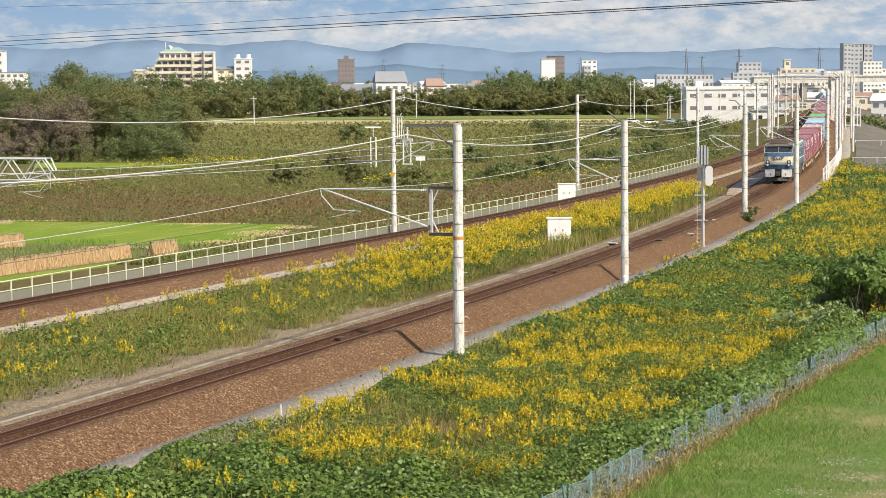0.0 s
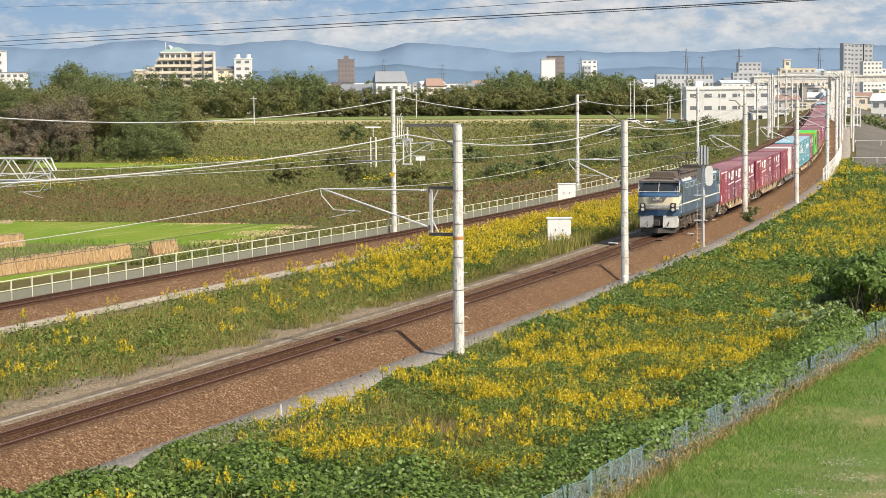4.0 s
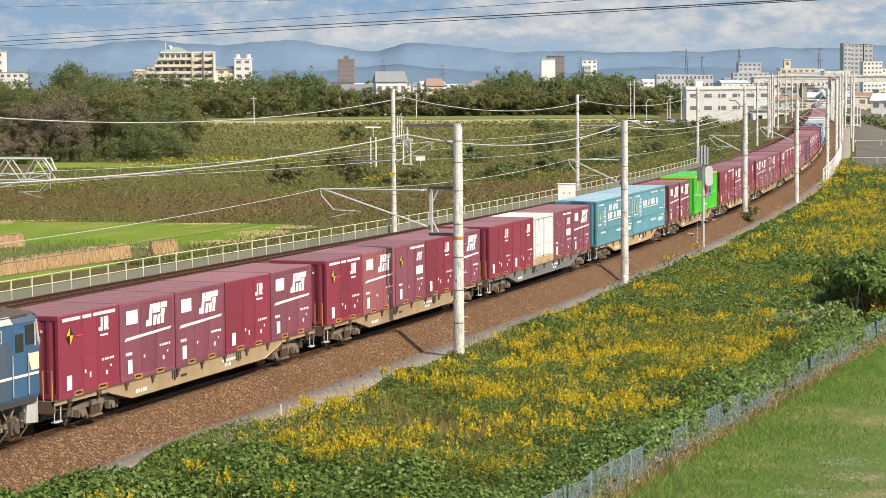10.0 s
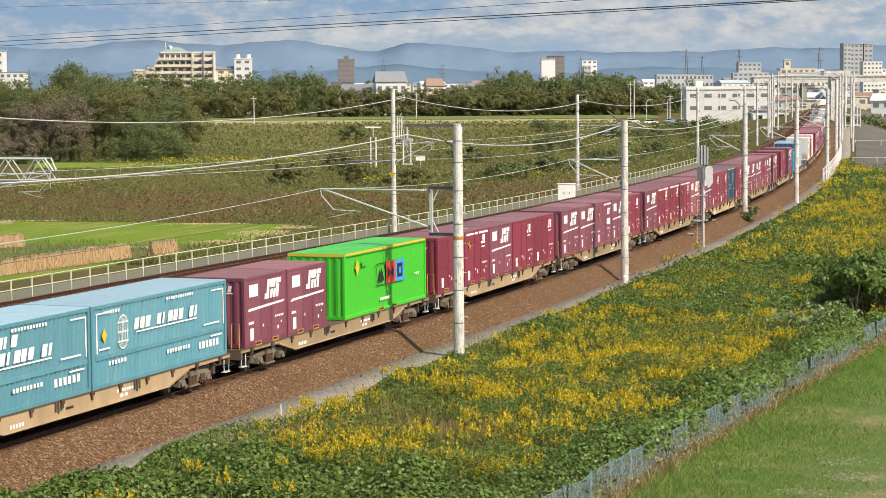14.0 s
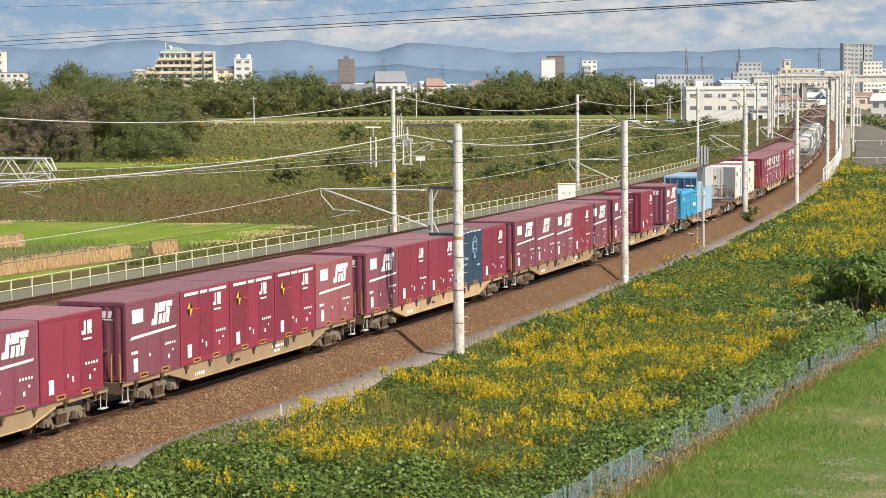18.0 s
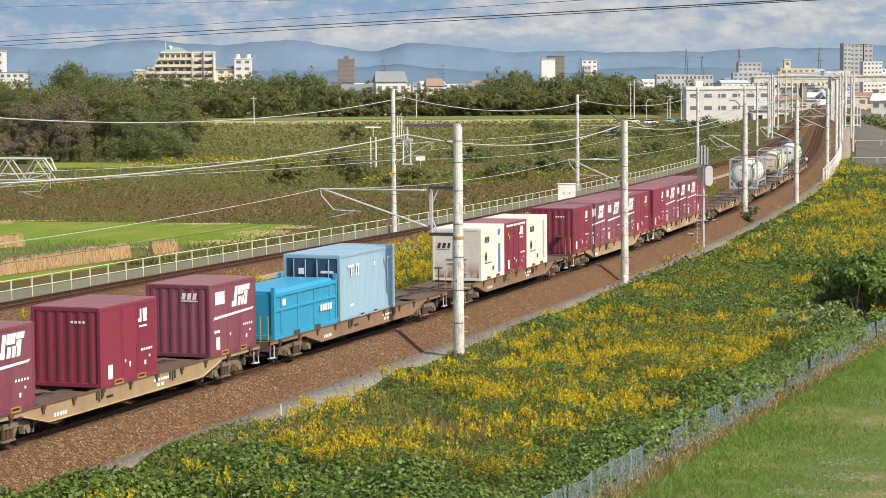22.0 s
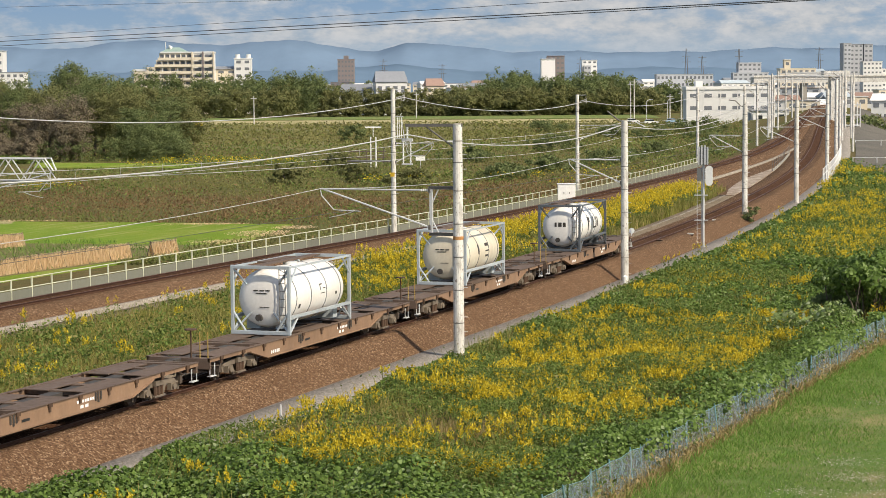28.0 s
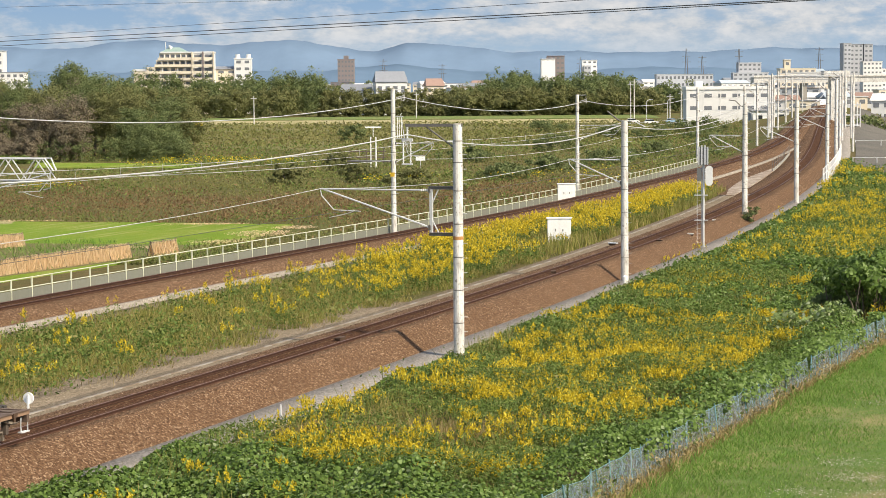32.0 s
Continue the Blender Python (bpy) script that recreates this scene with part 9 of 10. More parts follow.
# ---------------- straw racks ----------------
def straw_rack(ax, ay, bx, by, h, label):
    t = thing("straw_rack", label, "straw rack", "rice drying racks")
    a, b = Vector((ax, ay, -1.5)), Vector((bx, by, -1.5))
    d = (b - a)
    L = d.length
    n_post = max(2, int(L / 2.5))
    for k in range(n_post + 1):
        p = a + d * (k / n_post)
        q = Vector((-d.y, d.x, 0)).normalized() * 0.35
        for sg_ in (-1, 1):
            part("leg", Shape().tube(p + q * sg_, p + Vector((0, 0, h + 0.12)) - q * 0.15 * sg_, 0.03, n=6), M["bark"], t)
    part("pole", Shape().tube(a + Vector((0, 0, h)), b + Vector((0, 0, h)), 0.04, n=6), M["bark"], t)
    n = int(L * 520)
    f = rng.uniform(0, 1, n)
    side = np.where(rng.random(n) < 0.5, -1.0, 1.0)
    q = np.array(Vector((-d.y, d.x, 0)).normalized())
    up = rng.uniform(0.0, 1.0, n)
    P = np.array(a)[None] + np.array(d)[None] * f[:, None] + q[None] * (side * (0.06 + 0.26 * (1 - up)))[:, None]
    P[:, 2] += h * (0.10 + 0.92 * up) - rng.uniform(0, 0.06, n)
    v, fc_ = blades(P - np.array([0, 0, 0.22]), 0.34, 0.022, 0.10)
    part("straw", fast_mesh("straw", v, fc_, M["straw"]), None, t, "hanging sheaves of tan straw")
    return t


straw_rack(-28.6, 131.5, -21.9, 145.6, 1.0, "long rack of tan rice straw drying in the field")
straw_rack(-34.5, 153.0, -31.6, 157.2, 1.0, "rack of tan rice straw at the field's edge")
straw_rack(-20.4, 145.8, -19.0, 148.6, 1.05, "short rack of tan rice straw")

# loose stones on the ballast
sets = []
n = 13000
s, l = rng.uniform(-25, 60, n), rng.uniform(-3.2, 3.0, n)
z = np.interp(l, [p_[0] for p_ in bed1], [p_[1] for p_ in bed1])
k = (np.abs(np.abs(l) - 0.5665) > 0.09)
v, f = rocks(k.sum(), s[k], l[k], z[k] + 0.008, rng.uniform(0.014, 0.032, k.sum()), rng)
me = fast_mesh("loose_ballast", v, f, M["ballast"])
m_, t_, n_, l_, b_ = nodes_of("loose_ballast_stone")
g_ = n_.new("ShaderNodeNewGeometry")
l_.new(ramp(t_, g_.outputs["Random Per Island"], [(0.0, (0.055, 0.030, 0.018)), (0.55, (0.135, 0.076, 0.045)), (0.82, (0.21, 0.13, 0.08)), (1.0, (0.44, 0.33, 0.23))]), b_.inputs["Base Color"])
b_.inputs["Roughness"].default_value = 0.9
me.materials[0] = m_
tagged(new("loose_ballast", me), "loose rust-brown ballast stones", "ballast", kind="stuff")
# ---------------- the distance ----------------
M["wall_white"] = paint("white_render", (0.68, 0.68, 0.665), 0.8, 0, 0.15, (0.5, 0.48, 0.44), 0.1, 0.5)
M["wall_cream"] = paint("cream_render", (0.68, 0.60, 0.47), 0.8, 0, 0.2, (0.5, 0.42, 0.32), 0.1, 0.5)
M["wall_grey"] = paint("grey_render", (0.45, 0.47, 0.50), 0.8, 0, 0.2, (0.35, 0.36, 0.38), 0.1, 0.5)
# far tower walls, greyed in their colour for distance haze
M["wall_pale"] = paint("haze_grey_render", (0.44, 0.45, 0.475), 0.8, 0, 0.2, (0.36, 0.36, 0.38), 0.1, 0.5)
M["wall_brown"] = paint("brown_tile", (0.205, 0.172, 0.170), 0.7, 0, 0.2, (0.17, 0.15, 0.15), 0.1, 0.5)
M["roof_grey"] = paint("grey_roof_tile", (0.22, 0.235, 0.26), 0.7, 0, 0.2, (0.17, 0.17, 0.18), 0.2, 0.8)
M["roof_green"] = paint("green_roof", (0.26, 0.36, 0.32), 0.6, 0, 0.2, (0.22, 0.28, 0.26), 0.2, 0.8)
M["roof_red"] = paint("red_roof", (0.30, 0.20, 0.16), 0.7, 0, 0.2, (0.25, 0.14, 0.11), 0.2, 0.8)
M["roof_blue"] = paint("blue_roof", (0.40, 0.46, 0.50), 0.6, 0, 0.2, (0.3, 0.38, 0.44), 0.2, 0.8)


M["farglass"] = plain("far_window_glass", (0.16, 0.17, 0.185), 0.2)


def building(x, y, w, d, h, wall, roof, label, floors=3, bays=4, z=-1.6, turn=0.0, gable=0.0, balconies=False, name="building", group="far buildings", sign=None, win_h=0.4, parapet=0.3, skip=0):
    """A house or block with storeys of windows towards the line, and a flat or pitched roof."""
    t = thing(name, label, "building", group, m=pose(x, y, z, 0, 0, turn))
    part("wall", Shape().box(-w / 2, w / 2, -d / 2, d / 2, 0, h), wall, t)
    if gable:
        part("roof", Shape().loft([[(-w / 2 - 0.4, -d / 2 - 0.5, h), (w / 2 + 0.4, -d / 2 - 0.5, h), (w / 2 + 0.4, d / 2 + 0.5, h), (-w / 2 - 0.4, d / 2 + 0.5, h)],
                                   [(-w / 2 * 0.93, -0.1, h + gable), (w / 2 * 0.93, -0.1, h + gable), (w / 2 * 0.93, 0.1, h + gable), (-w / 2 * 0.93, 0.1, h + gable)]]), roof, t)
    else:
        part("roof", Shape().box(-w / 2 - 0.25, w / 2 + 0.25, -d / 2 - 0.25, d / 2 + 0.25, h, h + parapet), roof, t)
    fh = h / floors
    for i in range(floors):
        bw = w / bays
        z0 = i * fh + fh * 0.35
        if skip and i < skip:
            continue
        if y > 890:   # storeys so far off that their windows run together
            row = Shape()
            for j in range(bays):
                cx = -w / 2 + (j + 0.5) * bw
                row.box(cx - bw * 0.27, cx + bw * 0.27, -d / 2 - 0.05, -d / 2 + 0.02, z0, z0 + fh * win_h)
            tagged(part("window_band", row, M["farglass"], t), kind="stuff")
        else:
            for j in range(bays):
                cx = -w / 2 + (j + 0.5) * bw
                part("window", Shape().box(cx - bw * 0.27, cx + bw * 0.27, -d / 2 - 0.05, -d / 2 + 0.02, z0, z0 + fh * win_h), M["farglass"], t)
        if balconies:
            part("balcony", Shape().box(-w / 2, w / 2, -d / 2 - 0.9, -d / 2 - 0.06, i * fh - 0.1, i * fh + 0.95), wall, t)
    if sign:
        part("sign", Shape().box(-w * 0.46, w * 0.46, -d / 2 - 0.12, -d / 2 - 0.06, h * 0.55, h * 0.97), sign, t)
    return t


# the white works building by the line
wb = building(80.0, 590, 23.6, 10, 10.2, M["wall_white"], M["wall_white"], "long white three-storey works building with a flat roof", 3, 6, -1.2, 0, name="works_building", win_h=0.30, parapet=0.9, skip=1)
for k in range(6):
    part("wall_rib", Shape().box(-11.8 + k * 4.72 - 0.12, -11.8 + k * 4.72 + 0.12, -5.12, -5.0, 0, 10.2), M["wall_white"], wb)
part("annex", Shape().box(6.0, 16.0, -9.5, -5.0, 0, 4.2), M["wall_white"], wb)
part("annex_roof", Shape().box(5.6, 16.4, -9.9, -4.6, 4.2, 4.5), M["roof_grey"], wb)
for k in range(3):
    part("annex_window", Shape().box(7.0 + k * 3, 8.6 + k * 3, -9.56, -9.48, 1.6, 3.2), M["darkglass"], wb)
part("roof_hut", Shape().box(-9.0, -7.0, -2, 2, 11.1, 12.6), M["wall_white"], wb)

# the terraced apartment house over the wood
ap = thing("apartment_house", "cream apartment house with stepped terraces and a green roof", "building", "far buildings", m=pose(-126.5, 1000, -1.6))
for k in range(9):   # storeys, set back step by step towards one end
    z0 = k * 3.2
    x0 = -11.5 + max(0, k - 5) * 1.5 - (3.0 if k < 7 else 0.0)
    part("storey", Shape().box(x0, 8.6, -4.6, 7, z0, z0 + 3.2), M["wall_cream"], ap)
    part("balcony", Shape().box(x0 - 0.5, 8.7, -6.6, -6.35, z0 - 0.1, z0 + 1.15), M["wall_cream"], ap)
    part("balcony_floor", Shape().box(x0 - 0.5, 8.7, -6.34, -4.62, z0 - 0.25, z0 - 0.05), M["wall_white"], ap)
    for c in range(6):
        cx = x0 + (8.4 - x0) * (c + 0.5) / 6
        part("window", Shape().box(cx - 0.9, cx + 0.9, -4.66, -4.58, z0 + 0.5, z0 + 2.5), M["farglass"], ap)
        if c:
            part("partition", Shape().box(cx - 1.5, cx - 1.3, -6.3, -4.6, z0, z0 + 2.9), M["wall_white"], ap)
for k in range(2):
    for j_ in range(9):
        z0 = j_ * 3.2
        part("bay_storey", Shape().box(8.8 + k * 5.0, 13.4 + k * 5.0, -5.2, 6, z0, z0 + 3.2), M["wall_white"], ap)
        part("bay_balcony", Shape().box(9.2 + k * 5.0, 13.2 + k * 5.0, -6.9, -6.6, z0 - 0.1, z0 + 1.2), M["wall_cream"], ap)
        part("bay_window", Shape().box(9.6 + k * 5.0, 12.8 + k * 5.0, -5.28, -5.18, z0 + 0.3, z0 + 2.5), M["farglass"], ap)
for k in range(3):
    part("bay_pier", Shape().box(8.5 + k * 5.0, 9.1 + k * 5.0, -7.0, -5.2, 0, 29.4), M["wall_brown"] if k == 1 else M["wall_cream"], ap)
part("parapet", Shape().box(-6.5, 18.6, -5.4, 7, 28.8, 29.5), M["wall_white"], ap)
part("hip_roof", Shape().loft([[(-6, -4, 29.5), (6, -4, 29.5), (6, 6, 29.5), (-6, 6, 29.5)], [(-3, 0, 31.6), (2, 0, 31.6), (2, 1, 31.6), (-3, 1, 31.6)]]), M["roof_green"], ap)
part("roof_aerial", Shape().tube((-4.5, 0, 29.5), (-4.5, 0, 34), 0.2, n=6), M["wall_white"], ap)
part("dish", Shape().tube((-2, -1, 31.4), (-2.6, -2, 32.4), 1.0, 0.3, n=10), M["wall_white"], ap)
part("side_wing", Shape().box(-19.5, -11.6, -3, 6, 0, 20.4), M["wall_cream"], ap)
part("wing_parapet", Shape().box(-19.8, -11.3, -3.3, 6, 20.4, 21.4), M["wall_white"], ap)
building(-105.5, 1012, 24, 12, 21.2, M["wall_cream"], M["roof_grey"], "cream block with a dark roof beside the apartment house", 7, 5, -1.6, gable=1.4)
tw = building(-95.0, 1008, 8.0, 6, 26.0, M["wall_white"], M["wall_white"], "narrow white stair tower above the wood", 8, 2, -1.6)
for x in (-2.6, 2.6):
    part("roof_tank", Shape().tube((x, -1, 26.2), (x, -1, 28.2), 1.3, 1.1, n=12), M["wall_white"], tw)
bt = building(-63.5, 1400, 10.9, 10, 30.5, M["wall_brown"], M["wall_brown"], "brown tiled apartment tower", 10, 5, -1.6)
part("roof_hut", Shape().box(-1.6, 1.6, -2, 2, 30.5, 33.2), M["wall_brown"], bt)
building(-65.5, 1395, 16, 10, 15.5, M["wall_brown"], M["roof_grey"], "lower brown block by the tower", 6, 5, -1.6)
building(-22.3, 905, 13.5, 12, 14.2, M["wall_white"], M["roof_grey"], "house with a great grey tiled hall roof", 2, 4, -1.6, 8, gable=4.6)
building(-37, 915, 14, 9, 10.6, M["wall_white"], M["roof_grey"], "white house with a grey tiled roof", 2, 4, -1.6, -6, gable=2.8)
building(-3.4, 905, 7.6, 8, 12.4, M["wall_cream"], M["roof_red"], "cream house with a red-brown tiled roof", 3, 3, -1.6, 10, gable=3.2)
building(70.7, 1400, 9.4, 9, 29.8, M["wall_white"], M["wall_white"], "white block with a large red and blue sign", 9, 3, -1.6, 0, sign=M["mark"])
building(76.5, 1412, 11.5, 9, 32.0, M["wall_brown"], M["wall_brown"], "brown tiled block behind the white one", 10, 4, -1.6)
building(105.3, 1500, 10.5, 9, 30.0, M["wall_white"], M["wall_white"], "white and grey apartment tower", 10, 3, -1.6)
building(103, 1490, 5, 9, 26.0, M["wall_grey"], M["wall_grey"], "narrow grey stair block by a tower", 8, 2, -1.6)
building(-216, 1022, 8, 8, 30.8, M["wall_white"], M["wall_white"], "white apartment block above the trees", 8, 2, -1.6)
building(-207.5, 1020, 12, 9, 20.4, M["wall_white"], M["roof_grey"], "pale low house block above the trees", 6, 4, -1.6)
building(288.0, 1500, 5.5, 14, 40.5, M["wall_grey"], M["wall_grey"], "tall grey-edged apartment tower", 13, 2, -1.6)
building(295.0, 1503, 9.0, 14, 40.0, M["wall_pale"], M["wall_grey"], "tall pale apartment tower", 13, 3, -1.6)
building(303.5, 1503, 6.0, 14, 40.0, M["wall_pale"], M["wall_grey"], "tall pale grey apartment tower", 12, 2, -1.6)
building(296, 1450, 13, 12, 27.0, M["wall_white"], M["wall_white"], "white apartment block by the towers", 9, 5, -1.6)
building(306, 1460, 8, 12, 22.0, M["wall_white"], M["wall_white"], "lower white apartment block", 7, 3, -1.6)
building(185.4, 1100, 18.4, 12, 20.0, M["wall_cream"], M["wall_cream"], "cream commercial block near the station", 6, 6, -1.6)
building(180.1, 1098, 3.2, 5, 24.5, M["wall_cream"], M["wall_cream"], "narrow cream roof tower", 6, 1, -1.6)
building(196.5, 1108, 9, 12, 18.5, M["wall_white"], M["roof_blue"], "hall with a pale blue roof", 4, 4, -1.6, gable=1.5)
building(172.7, 1500, 40.3, 14, 19.5, M["wall_grey"], M["wall_grey"], "long grey factory block", 4, 14, -1.6)
building(262.8, 1800, 19.3, 14, 30.5, M["wall_pale"], M["wall_grey"], "pale stepped tower block", 8, 5, -1.6)
building(262.8, 1795, 30, 14, 22, M["wall_grey"], M["wall_grey"], "pale lower wings of a tower block", 6, 7, -1.6)
city = random.Random(11)
walls_ = [M["wall_white"], M["wall_white"], M["wall_cream"], M["wall_grey"]]
roofs_ = [M["roof_grey"], M["roof_grey"], M["roof_blue"], M["roof_red"], M["wall_white"]]
for k in range(150):
    d = city.uniform(900, 2400)
    u = city.uniform(-0.06, 0.235) if k > 26 else city.uniform(0.10, 0.225)
    if (d < 1000 and u < 0.09) or (d < 1350 and 0.085 < u < 0.135):
        continue
    h = city.uniform(6, 11) + (d - 900) * 0.0052
    w = city.uniform(8, 22)
    building(u * d, d, w, 9, h, city.choice(walls_), city.choice(roofs_), city.choice(["small town house in the distance", "low town block in the distance", "pale town building in the distance"]),
             max(2, int(h / 3)), max(2, int(w / 4)), -1.6, city.uniform(-25, 25), gable=city.choice([0, 0, 2.2]), name="town_building", group="town buildings")
for k in range(16):
    d = city.uniform(640, 900)
    u = city.uniform(0.135, 0.22)
    building(u * d, d, city.uniform(7, 12), 8, city.uniform(5, 8), city.choice(walls_), city.choice(roofs_), "low house beside the railway", 2, 3, -1.6, city.uniform(-20, 20), gable=city.choice([1.8, 2.2, 0]), name="town_building", group="town buildings")

# the road bridge and portals over the line
br = thing("road_bridge", "grey concrete road bridge across the railway", "bridge")
part("deck", Shape().box(104, 150, 700, 708, 10.9, 12.7), M["mast"], br)
part("parapet", Shape().box(104, 150, 699.7, 700, 12.7, 13.3), M["mast"], br)
for x in (108, 121, 134):
    part("pier", Shape().box(x - 0.8, x + 0.8, 701, 707, -2, 10.6), M["concrete"], br)


def portal(s, l0, l1, h, label):
    p = thing("overhead_line_portal", label, "portal", "portals over the line")
    for l in (l0, l1):
        part("post", Shape().tube(on(s, l, -1.0), on(s, l, h + 0.4), 0.19, 0.16, n=12), M["mast"], p)
    for dz in (0.0, 0.55):
        part("chord", Shape().tube(on(s, l0, h - dz), on(s, l1, h - dz), 0.075, n=6), M["galv"], p)
    n = 12
    for k in range(n):
        a, b = l0 + (l1 - l0) * k / n, l0 + (l1 - l0) * (k + 1) / n
        part("lattice", Shape().tube(on(s, a, h - (0.55 if k % 2 else 0)), on(s, b, h - (0 if k % 2 else 0.55)), 0.04, n=5), M["galv"], p)
    for l in (0.0, -4.2):
        part("drop_arm", Shape().tube(on(s, l, h - 0.5), on(s, l, h - 2.2), 0.05, n=6), M["galv"], p)
        insulator(p, on(s, l, h - 2.2), on(s, l, h - 2.7), 0.09)
    return p


portal(262, -7.3, 3.6, 9.4, "white steel lattice portal over both tracks")
for s in (312, 360, 410, 460, 520):
    portal(s, -8.0, 4.0, 9.2, "distant steel portal over both tracks")
for k, (s, l, h) in enumerate(((228, 5.2, 8.6), (272, 5.0, 9.0), (320, 5.5, 9.2), (276, -8.4, 8.4), (300, -9, 8.6), (335, -9.5, 8.6))):
    q = thing("line_post", "distant pale line post beside the railway", "mast", "distant line posts")
    part("shaft", Shape().tube(on(s, l, -1.2), on(s, l, h), 0.19, 0.15, n=10), M["mast"], q)
    part("arm", Shape().tube(on(s, l, h - 0.8), on(s, l - 1.6, h - 0.4), 0.05, n=5), M["galv"], q)
# steel stair tower and pier at the right
stt = thing("stair_tower", "grey steel stair tower beside the line", "stairs")
for k in range(4):
    part("landing", Shape().box(74.2, 77.4, 388, 391, 0.6 + k * 1.9, 0.8 + k * 1.9), M["galv"], stt)
for x in (74.3, 77.3):
    for y in (388.1, 390.9):
        part("leg", Shape().tube((x, y, -1.5), (x, y, 6.8), 0.12, n=6), M["galv"], stt)
pr = thing("bridge_pier", "tall pale concrete bridge pier", "pier")
part("column", Shape().box(75.0, 77.2, 405, 408, -1.5, 11.6), M["mast"], pr)
part("pier_head", Shape().box(73.6, 78.6, 404.5, 408.5, 11.6, 12.8), M["mast"], pr)
# yard fence, field poles, cars
yf = thing("yard_fence", "thin pale yard fence", "fence")
for k in range(16):
    x0, y0 = 52.5 + k * 3, 268 - k * 0.3
    part("post", Shape().tube((x0, y0, -1.2), (x0, y0, 0.9), 0.06, n=6), M["galv"], yf)
    part("rail", Shape().tube((x0, y0, 0.85), (x0 + 3, y0 - 0.3, 0.85), 0.04, n=5), M["galv"], yf)
yf = thing("yard_fence", "thin pale yard fence at the back", "fence")
for k in range(16):
    x0, y0 = 64 + k * 4, 325
    part("post", Shape().tube((x0, y0, -1.0), (x0, y0, 1.6), 0.06, n=6), M["galv"], yf)
    part("rail", Shape().tube((x0, y0, 1.5), (x0 + 4, y0, 1.5), 0.04, n=5), M["galv"], yf)
for x, y, h in ((-60.5, 676, 9.5), (-9.7, 797, 10), (66.9, 731, 14), (65.4, 728, 13), (76, 700, 9), (82, 720, 10), (88, 730, 9)):
    fp = thing("utility_pole", "thin pale utility pole in the fields", "pole", "field poles", m=pose(x, y, -1.6))
    part("shaft", Shape().tube((0, 0, 0), (0, 0, h), 0.2, 0.14, n=8), M["mast"], fp)
    part("crossarm", Shape().box(-1.0, 1.0, -0.06, 0.06, h - 0.9, h - 0.75), M["galv"], fp)
fl = thing("field_sign_frame", "low dark timber frame standing in the field", "frame", m=pose(-11.5, 318, -1.6))
for x in (-2.6, 0.0, 2.6):
    part("post", Shape().tube((x, 0, 0), (x, 0, 2.6), 0.1, n=6), M["bark"], fl)
for z in (1.2, 2.1):
    part("bar", Shape().box(-2.9, 2.9, -0.06, 0.06, z, z + 0.2), M["bark"], fl)
lamp = thing("field_marker", "small white marker standing in the field", "marker", m=pose(-3.2, 308, -1.6))
part("post", Shape().tube((0, 0, 0), (0, 0, 1.2), 0.06, n=6), M["galv"], lamp)
part("plate", Shape().box(-0.7, 0.7, -0.05, 0.05, 1.1, 1.7), M["white"], lamp)
sp = thing("twin_post_sign", "white board on two posts in the field", "sign", m=pose(-9.3, 283, -1.6))
for x in (-0.35, 0.35):
    part("post", Shape().tube((x, 0, 0), (x, 0, 5.2), 0.09, n=8), M["white"], sp)
part("board", Shape().box(-1.1, 1.1, -0.05, 0.05, 6.4, 6.6).tube((0, 0, 5.2), (0, 0, 6.5), 0.05, n=6), M["white"], sp)


pile = thing("covered_pile", "long pile under a white sheet in the rough field", "pile", m=pose(32.2, 343.4, -1.5, 0, 0, -4))
hump = [(-0.9, 0.0), (-0.8, 0.55), (-0.45, 0.92), (0.0, 1.0), (0.45, 0.9), (0.8, 0.55), (0.9, 0.0)]
part("sheet_cover", Shape().loft([[(x, a, b * k) for a, b in hump] for x, k in ((-2.5, 0.75), (-2.3, 0.95), (-1.2, 1.0), (0.0, 0.93), (1.2, 1.02), (2.3, 0.93), (2.5, 0.7))]), M["white"], pile)
for x in (-1.6, 0.1, 1.7):
    part("rope", Shape().line([(x, a * 1.02, b + 0.03) for a, b in hump], 0.03, 5), M["steel_dark"], pile)
for x, h, turn in ((67.6, 7.2, 0), (74.6, 7.4, 0)):
    lp = thing("street_lamp", "pale curved street lamp by the field road", "street lamp", "street lamps", m=pose(x, 695, -1.6, 0, 0, turn))
    part("post", Shape().line([(0, 0, 0), (0, 0, h - 1.2), (0.15, 0, h - 0.6), (0.6, 0, h - 0.15), (1.4, 0, h)], 0.11, 6), M["galv"], lp)
    part("lamp_head", Shape().box(1.3, 2.3, -0.16, 0.16, h - 0.08, h + 0.08), M["galv"], lp, bevel=0.04)


def car(x, y, z, turn, body, label):
    c = thing("car", label, "car", "parked cars", m=pose(x, y, z, 0, 0, turn))
    lower = [(-2.1, 0.35), (2.1, 0.35), (2.15, 0.75), (1.5, 0.95), (-2.0, 0.98), (-2.15, 0.75)]
    upper = [(-1.8, 0.96), (1.0, 0.96), (0.45, 1.48), (-1.45, 1.48)]
    part("body", Shape().loft([[(a, -0.85, b) for a, b in lower], [(a, 0.85, b) for a, b in lower]]), body, c)
    part("cabin", Shape().loft([[(a, -0.75, b) for a, b in upper], [(a, 0.75, b) for a, b in upper]]), M["darkglass"], c)
    part("roof", Shape().box(-1.45, 0.45, -0.72, 0.72, 1.48, 1.52), body, c)
    for wx in (-1.3, 1.3):
        for wy in (-0.86, 0.70):
            part("wheel", Shape().tube((wx, wy, 0.32), (wx, wy + 0.16, 0.32), 0.32, n=14), M["black"], c)
    return c


car(63.7, 640, -1.55, 5, M["white"], "white car parked by the field road")
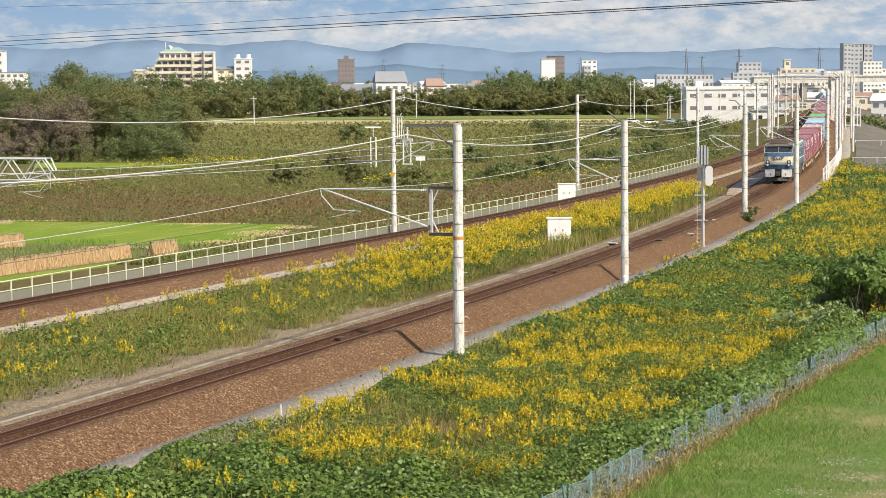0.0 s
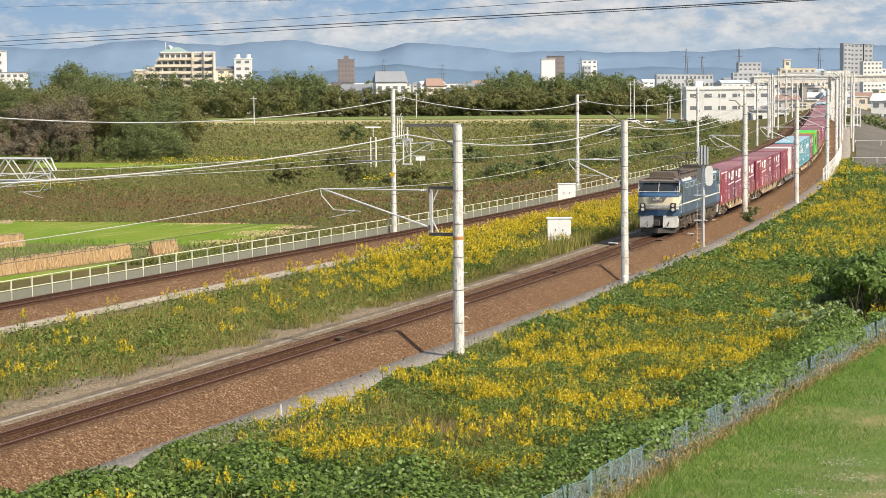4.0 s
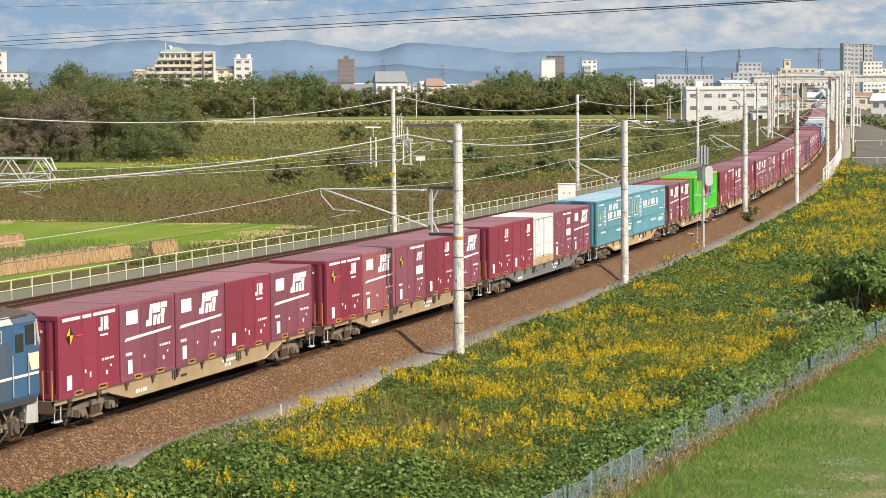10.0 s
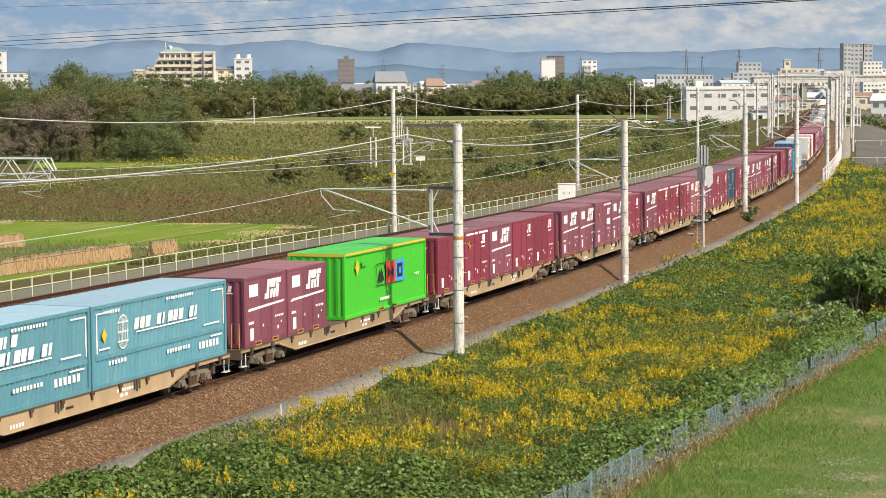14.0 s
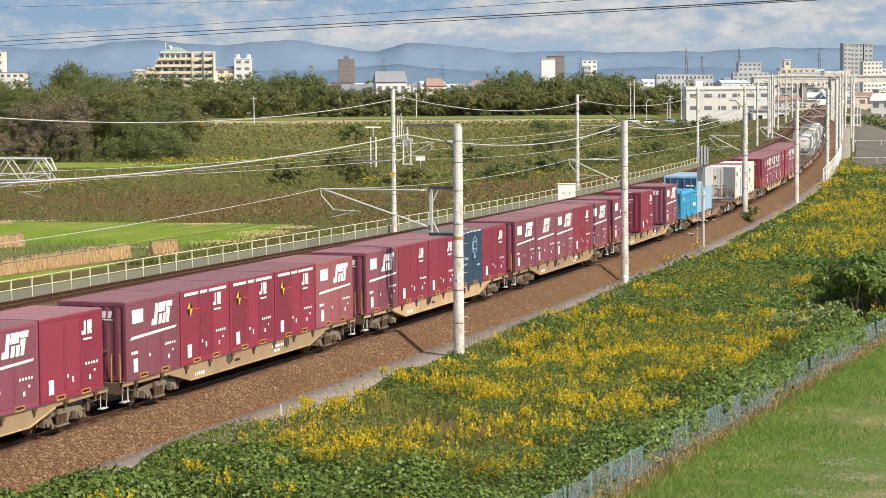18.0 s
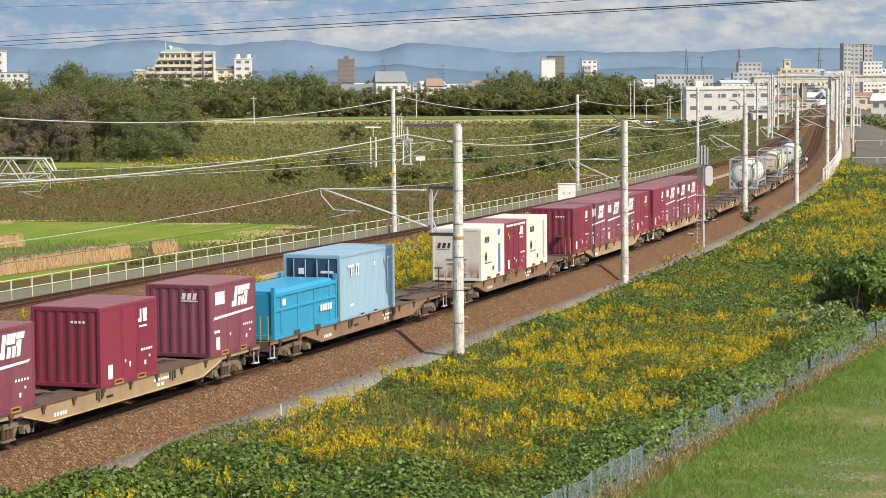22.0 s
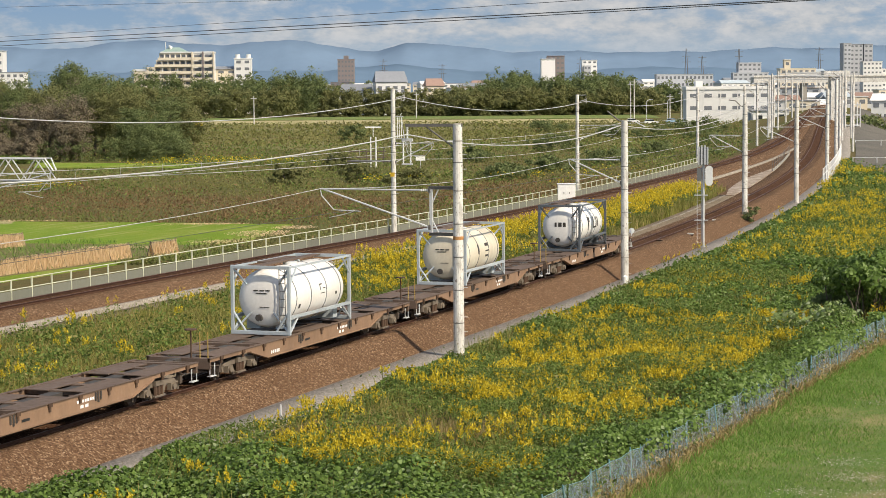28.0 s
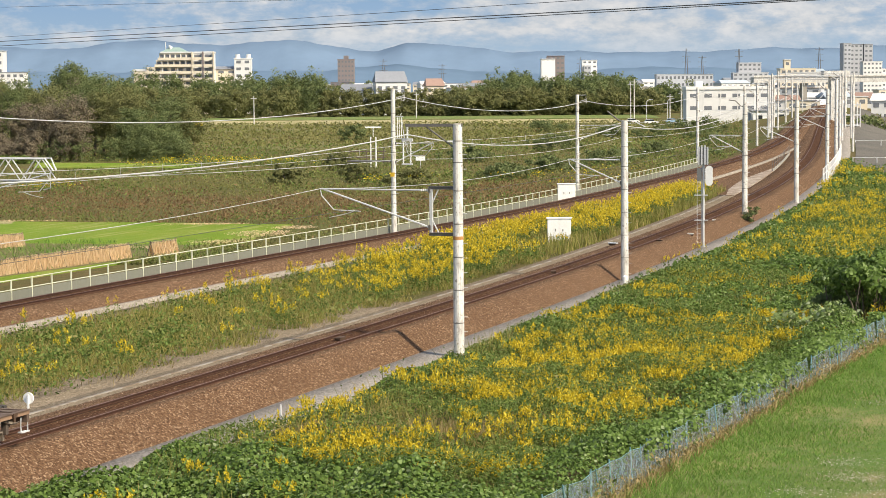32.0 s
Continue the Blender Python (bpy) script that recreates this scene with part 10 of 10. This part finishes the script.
car(72.0, 655, -1.55, 8, M["paleblue"], "pale blue car parked by the field road")
car(60.0, 660, -1.55, 3, M["white"], "white car parked further along the field road")

# pylons far off
for x, y, h in ((-58, 2100, 40), (1, 2400, 38), (110, 2200, 42), (256, 2200, 50), (285, 2300, 44), (318, 2250, 50), (165, 2500, 46), (413, 2300, 52)):
    py = thing("pylon", "distant grey lattice pylon", "pylon", "pylons", m=pose(x, y, -1.6))
    for sx in (-1, 1):
        for sy in (-1, 1):
            part("leg", Shape().tube((sx * 2.4, sy * 2.4, 0), (sx * 0.4, sy * 0.4, h), 0.22, n=5), M["steel_dark"], py)
    for z in (h * 0.72, h * 0.84, h * 0.95):
        part("arm", Shape().box(-4.5, 4.5, -0.2, 0.2, z, z + 0.3), M["steel_dark"], py)

# hills, with the blue of distance haze put into their colour
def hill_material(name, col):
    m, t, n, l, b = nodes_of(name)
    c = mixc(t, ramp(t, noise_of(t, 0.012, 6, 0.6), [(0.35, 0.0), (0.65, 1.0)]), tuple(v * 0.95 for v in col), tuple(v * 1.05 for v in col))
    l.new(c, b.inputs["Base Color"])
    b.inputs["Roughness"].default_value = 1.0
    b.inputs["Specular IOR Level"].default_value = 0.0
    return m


def ridge(y, humps, base, seed, material, label):
    xs = np.linspace(-3400, 3400, 700)
    z = base + 1.6 * np.sin(xs * 0.011 + seed) + 1.4 * np.sin(xs * 0.027 + 2 * seed) + 1.0 * np.sin(xs * 0.061 + 3 * seed) + 0.5 * np.sin(xs * 0.15 + seed)
    for c, w, h in humps:
        z = z + h * np.exp(-((xs - c) / w) ** 2)
    n = len(xs)
    V = []
    for f, dy in ((0.0, -260), (0.45, -160), (0.8, -60), (1.0, 0), (0.0, 150)):
        V.append(np.stack([xs, np.full(n, y + dy) + 30 * np.sin(xs * 0.013 + f * 3), -3 + (z + 3) * f + (2.0 * np.sin(xs * 0.07 + f * 9) if 0 < f < 1 else 0)], -1))
    V = np.concatenate(V)
    i = np.arange(n - 1)
    F = np.concatenate([np.stack([i + k * n, i + 1 + k * n, i + 1 + (k + 1) * n, i + (k + 1) * n], -1) for k in range(4)])
    return setting("backdrop_hills", fast_mesh("backdrop_hills", V, F, material, True), label, "hills")


M["hill_far"] = hill_material("hazed_far_hill", (0.140, 0.205, 0.290))
M["hill_near"] = hill_material("hazed_near_hill", (0.118, 0.180, 0.255))
ridge(4560, [(-1000, 170, 14), (-640, 160, 28), (-330, 110, 26), (-70, 50, 17), (20, 90, 9), (170, 90, -5), (520, 150, -6), (1000, 160, 6)], 88.5, 0.6, M["hill_far"], "distant mountain ridge coloured haze blue")
ridge(4200, [(-760, 160, 8), (-420, 160, 10), (-100, 150, 16), (430, 140, 10), (900, 200, 6)], 37, 2.2, M["hill_near"], "nearer hill ridge coloured haze blue-grey")


# sky with broken clouds, all round
def sky_material():
    m, t, n, l, b = nodes_of("cloudy_sky")
    tc = n.new("ShaderNodeTexCoord")
    big = noise_of(t, 1.0, 7, 0.58, (0.0026, 0.0026, 0.0085), tc.outputs["Object"])
    fine = noise_of(t, 1.0, 7, 0.62, (0.011, 0.011, 0.026), tc.outputs["Object"])
    sep = n.new("ShaderNodeSeparateXYZ")
    l.new(tc.outputs["Object"], sep.inputs[0])
    mr = n.new("ShaderNodeMapRange")
    mr.inputs["From Min"].default_value, mr.inputs["From Max"].default_value = 60, 260
    l.new(sep.outputs["Z"], mr.inputs["Value"])
    clear = ramp(t, mr.outputs[0], [(0.0, (0.37, 0.515, 0.70)), (0.5, (0.28, 0.44, 0.67)), (1.0, (0.22, 0.385, 0.65))])
    lit = mixc(t, ramp(t, fine, [(0.35, 0.0), (0.65, 1.0)]), (0.44, 0.52, 0.63), (0.73, 0.755, 0.81))
    fac = ramp(t, mixc(t, 0.38, big, fine), [(0.425, 0.0), (0.57, 0.88)])
    high = ramp(t, mr.outputs[0], [(0.06, 0.25), (0.42, 1.0)])
    col = mixc(t, mixc(t, 1.0, fac, high, 'MULTIPLY'), clear, lit)
    e = n.new("ShaderNodeEmission")
    l.new(col, e.inputs[0])
    e.inputs[1].default_value = 0.765
    l.new(e.outputs[0], n["Material Output"].inputs[0])
    return m


M["sky"] = sky_material()
sk_ = Shape()
N = 96
rings = [[(4850 * math.cos(a * math.tau / N), 4850 * math.sin(a * math.tau / N), z) for a in range(N)] for z in (-60, 700)]
sk_.loft(rings, caps=False)
for f in range(len(sk_.f)):
    sk_.f[f] = tuple(reversed(sk_.f[f]))
setting("backdrop_sky", sk_.data("backdrop_sky", M["sky"], smooth=True), "pale blue sky with broken white clouds near the horizon", "sky")
motions()
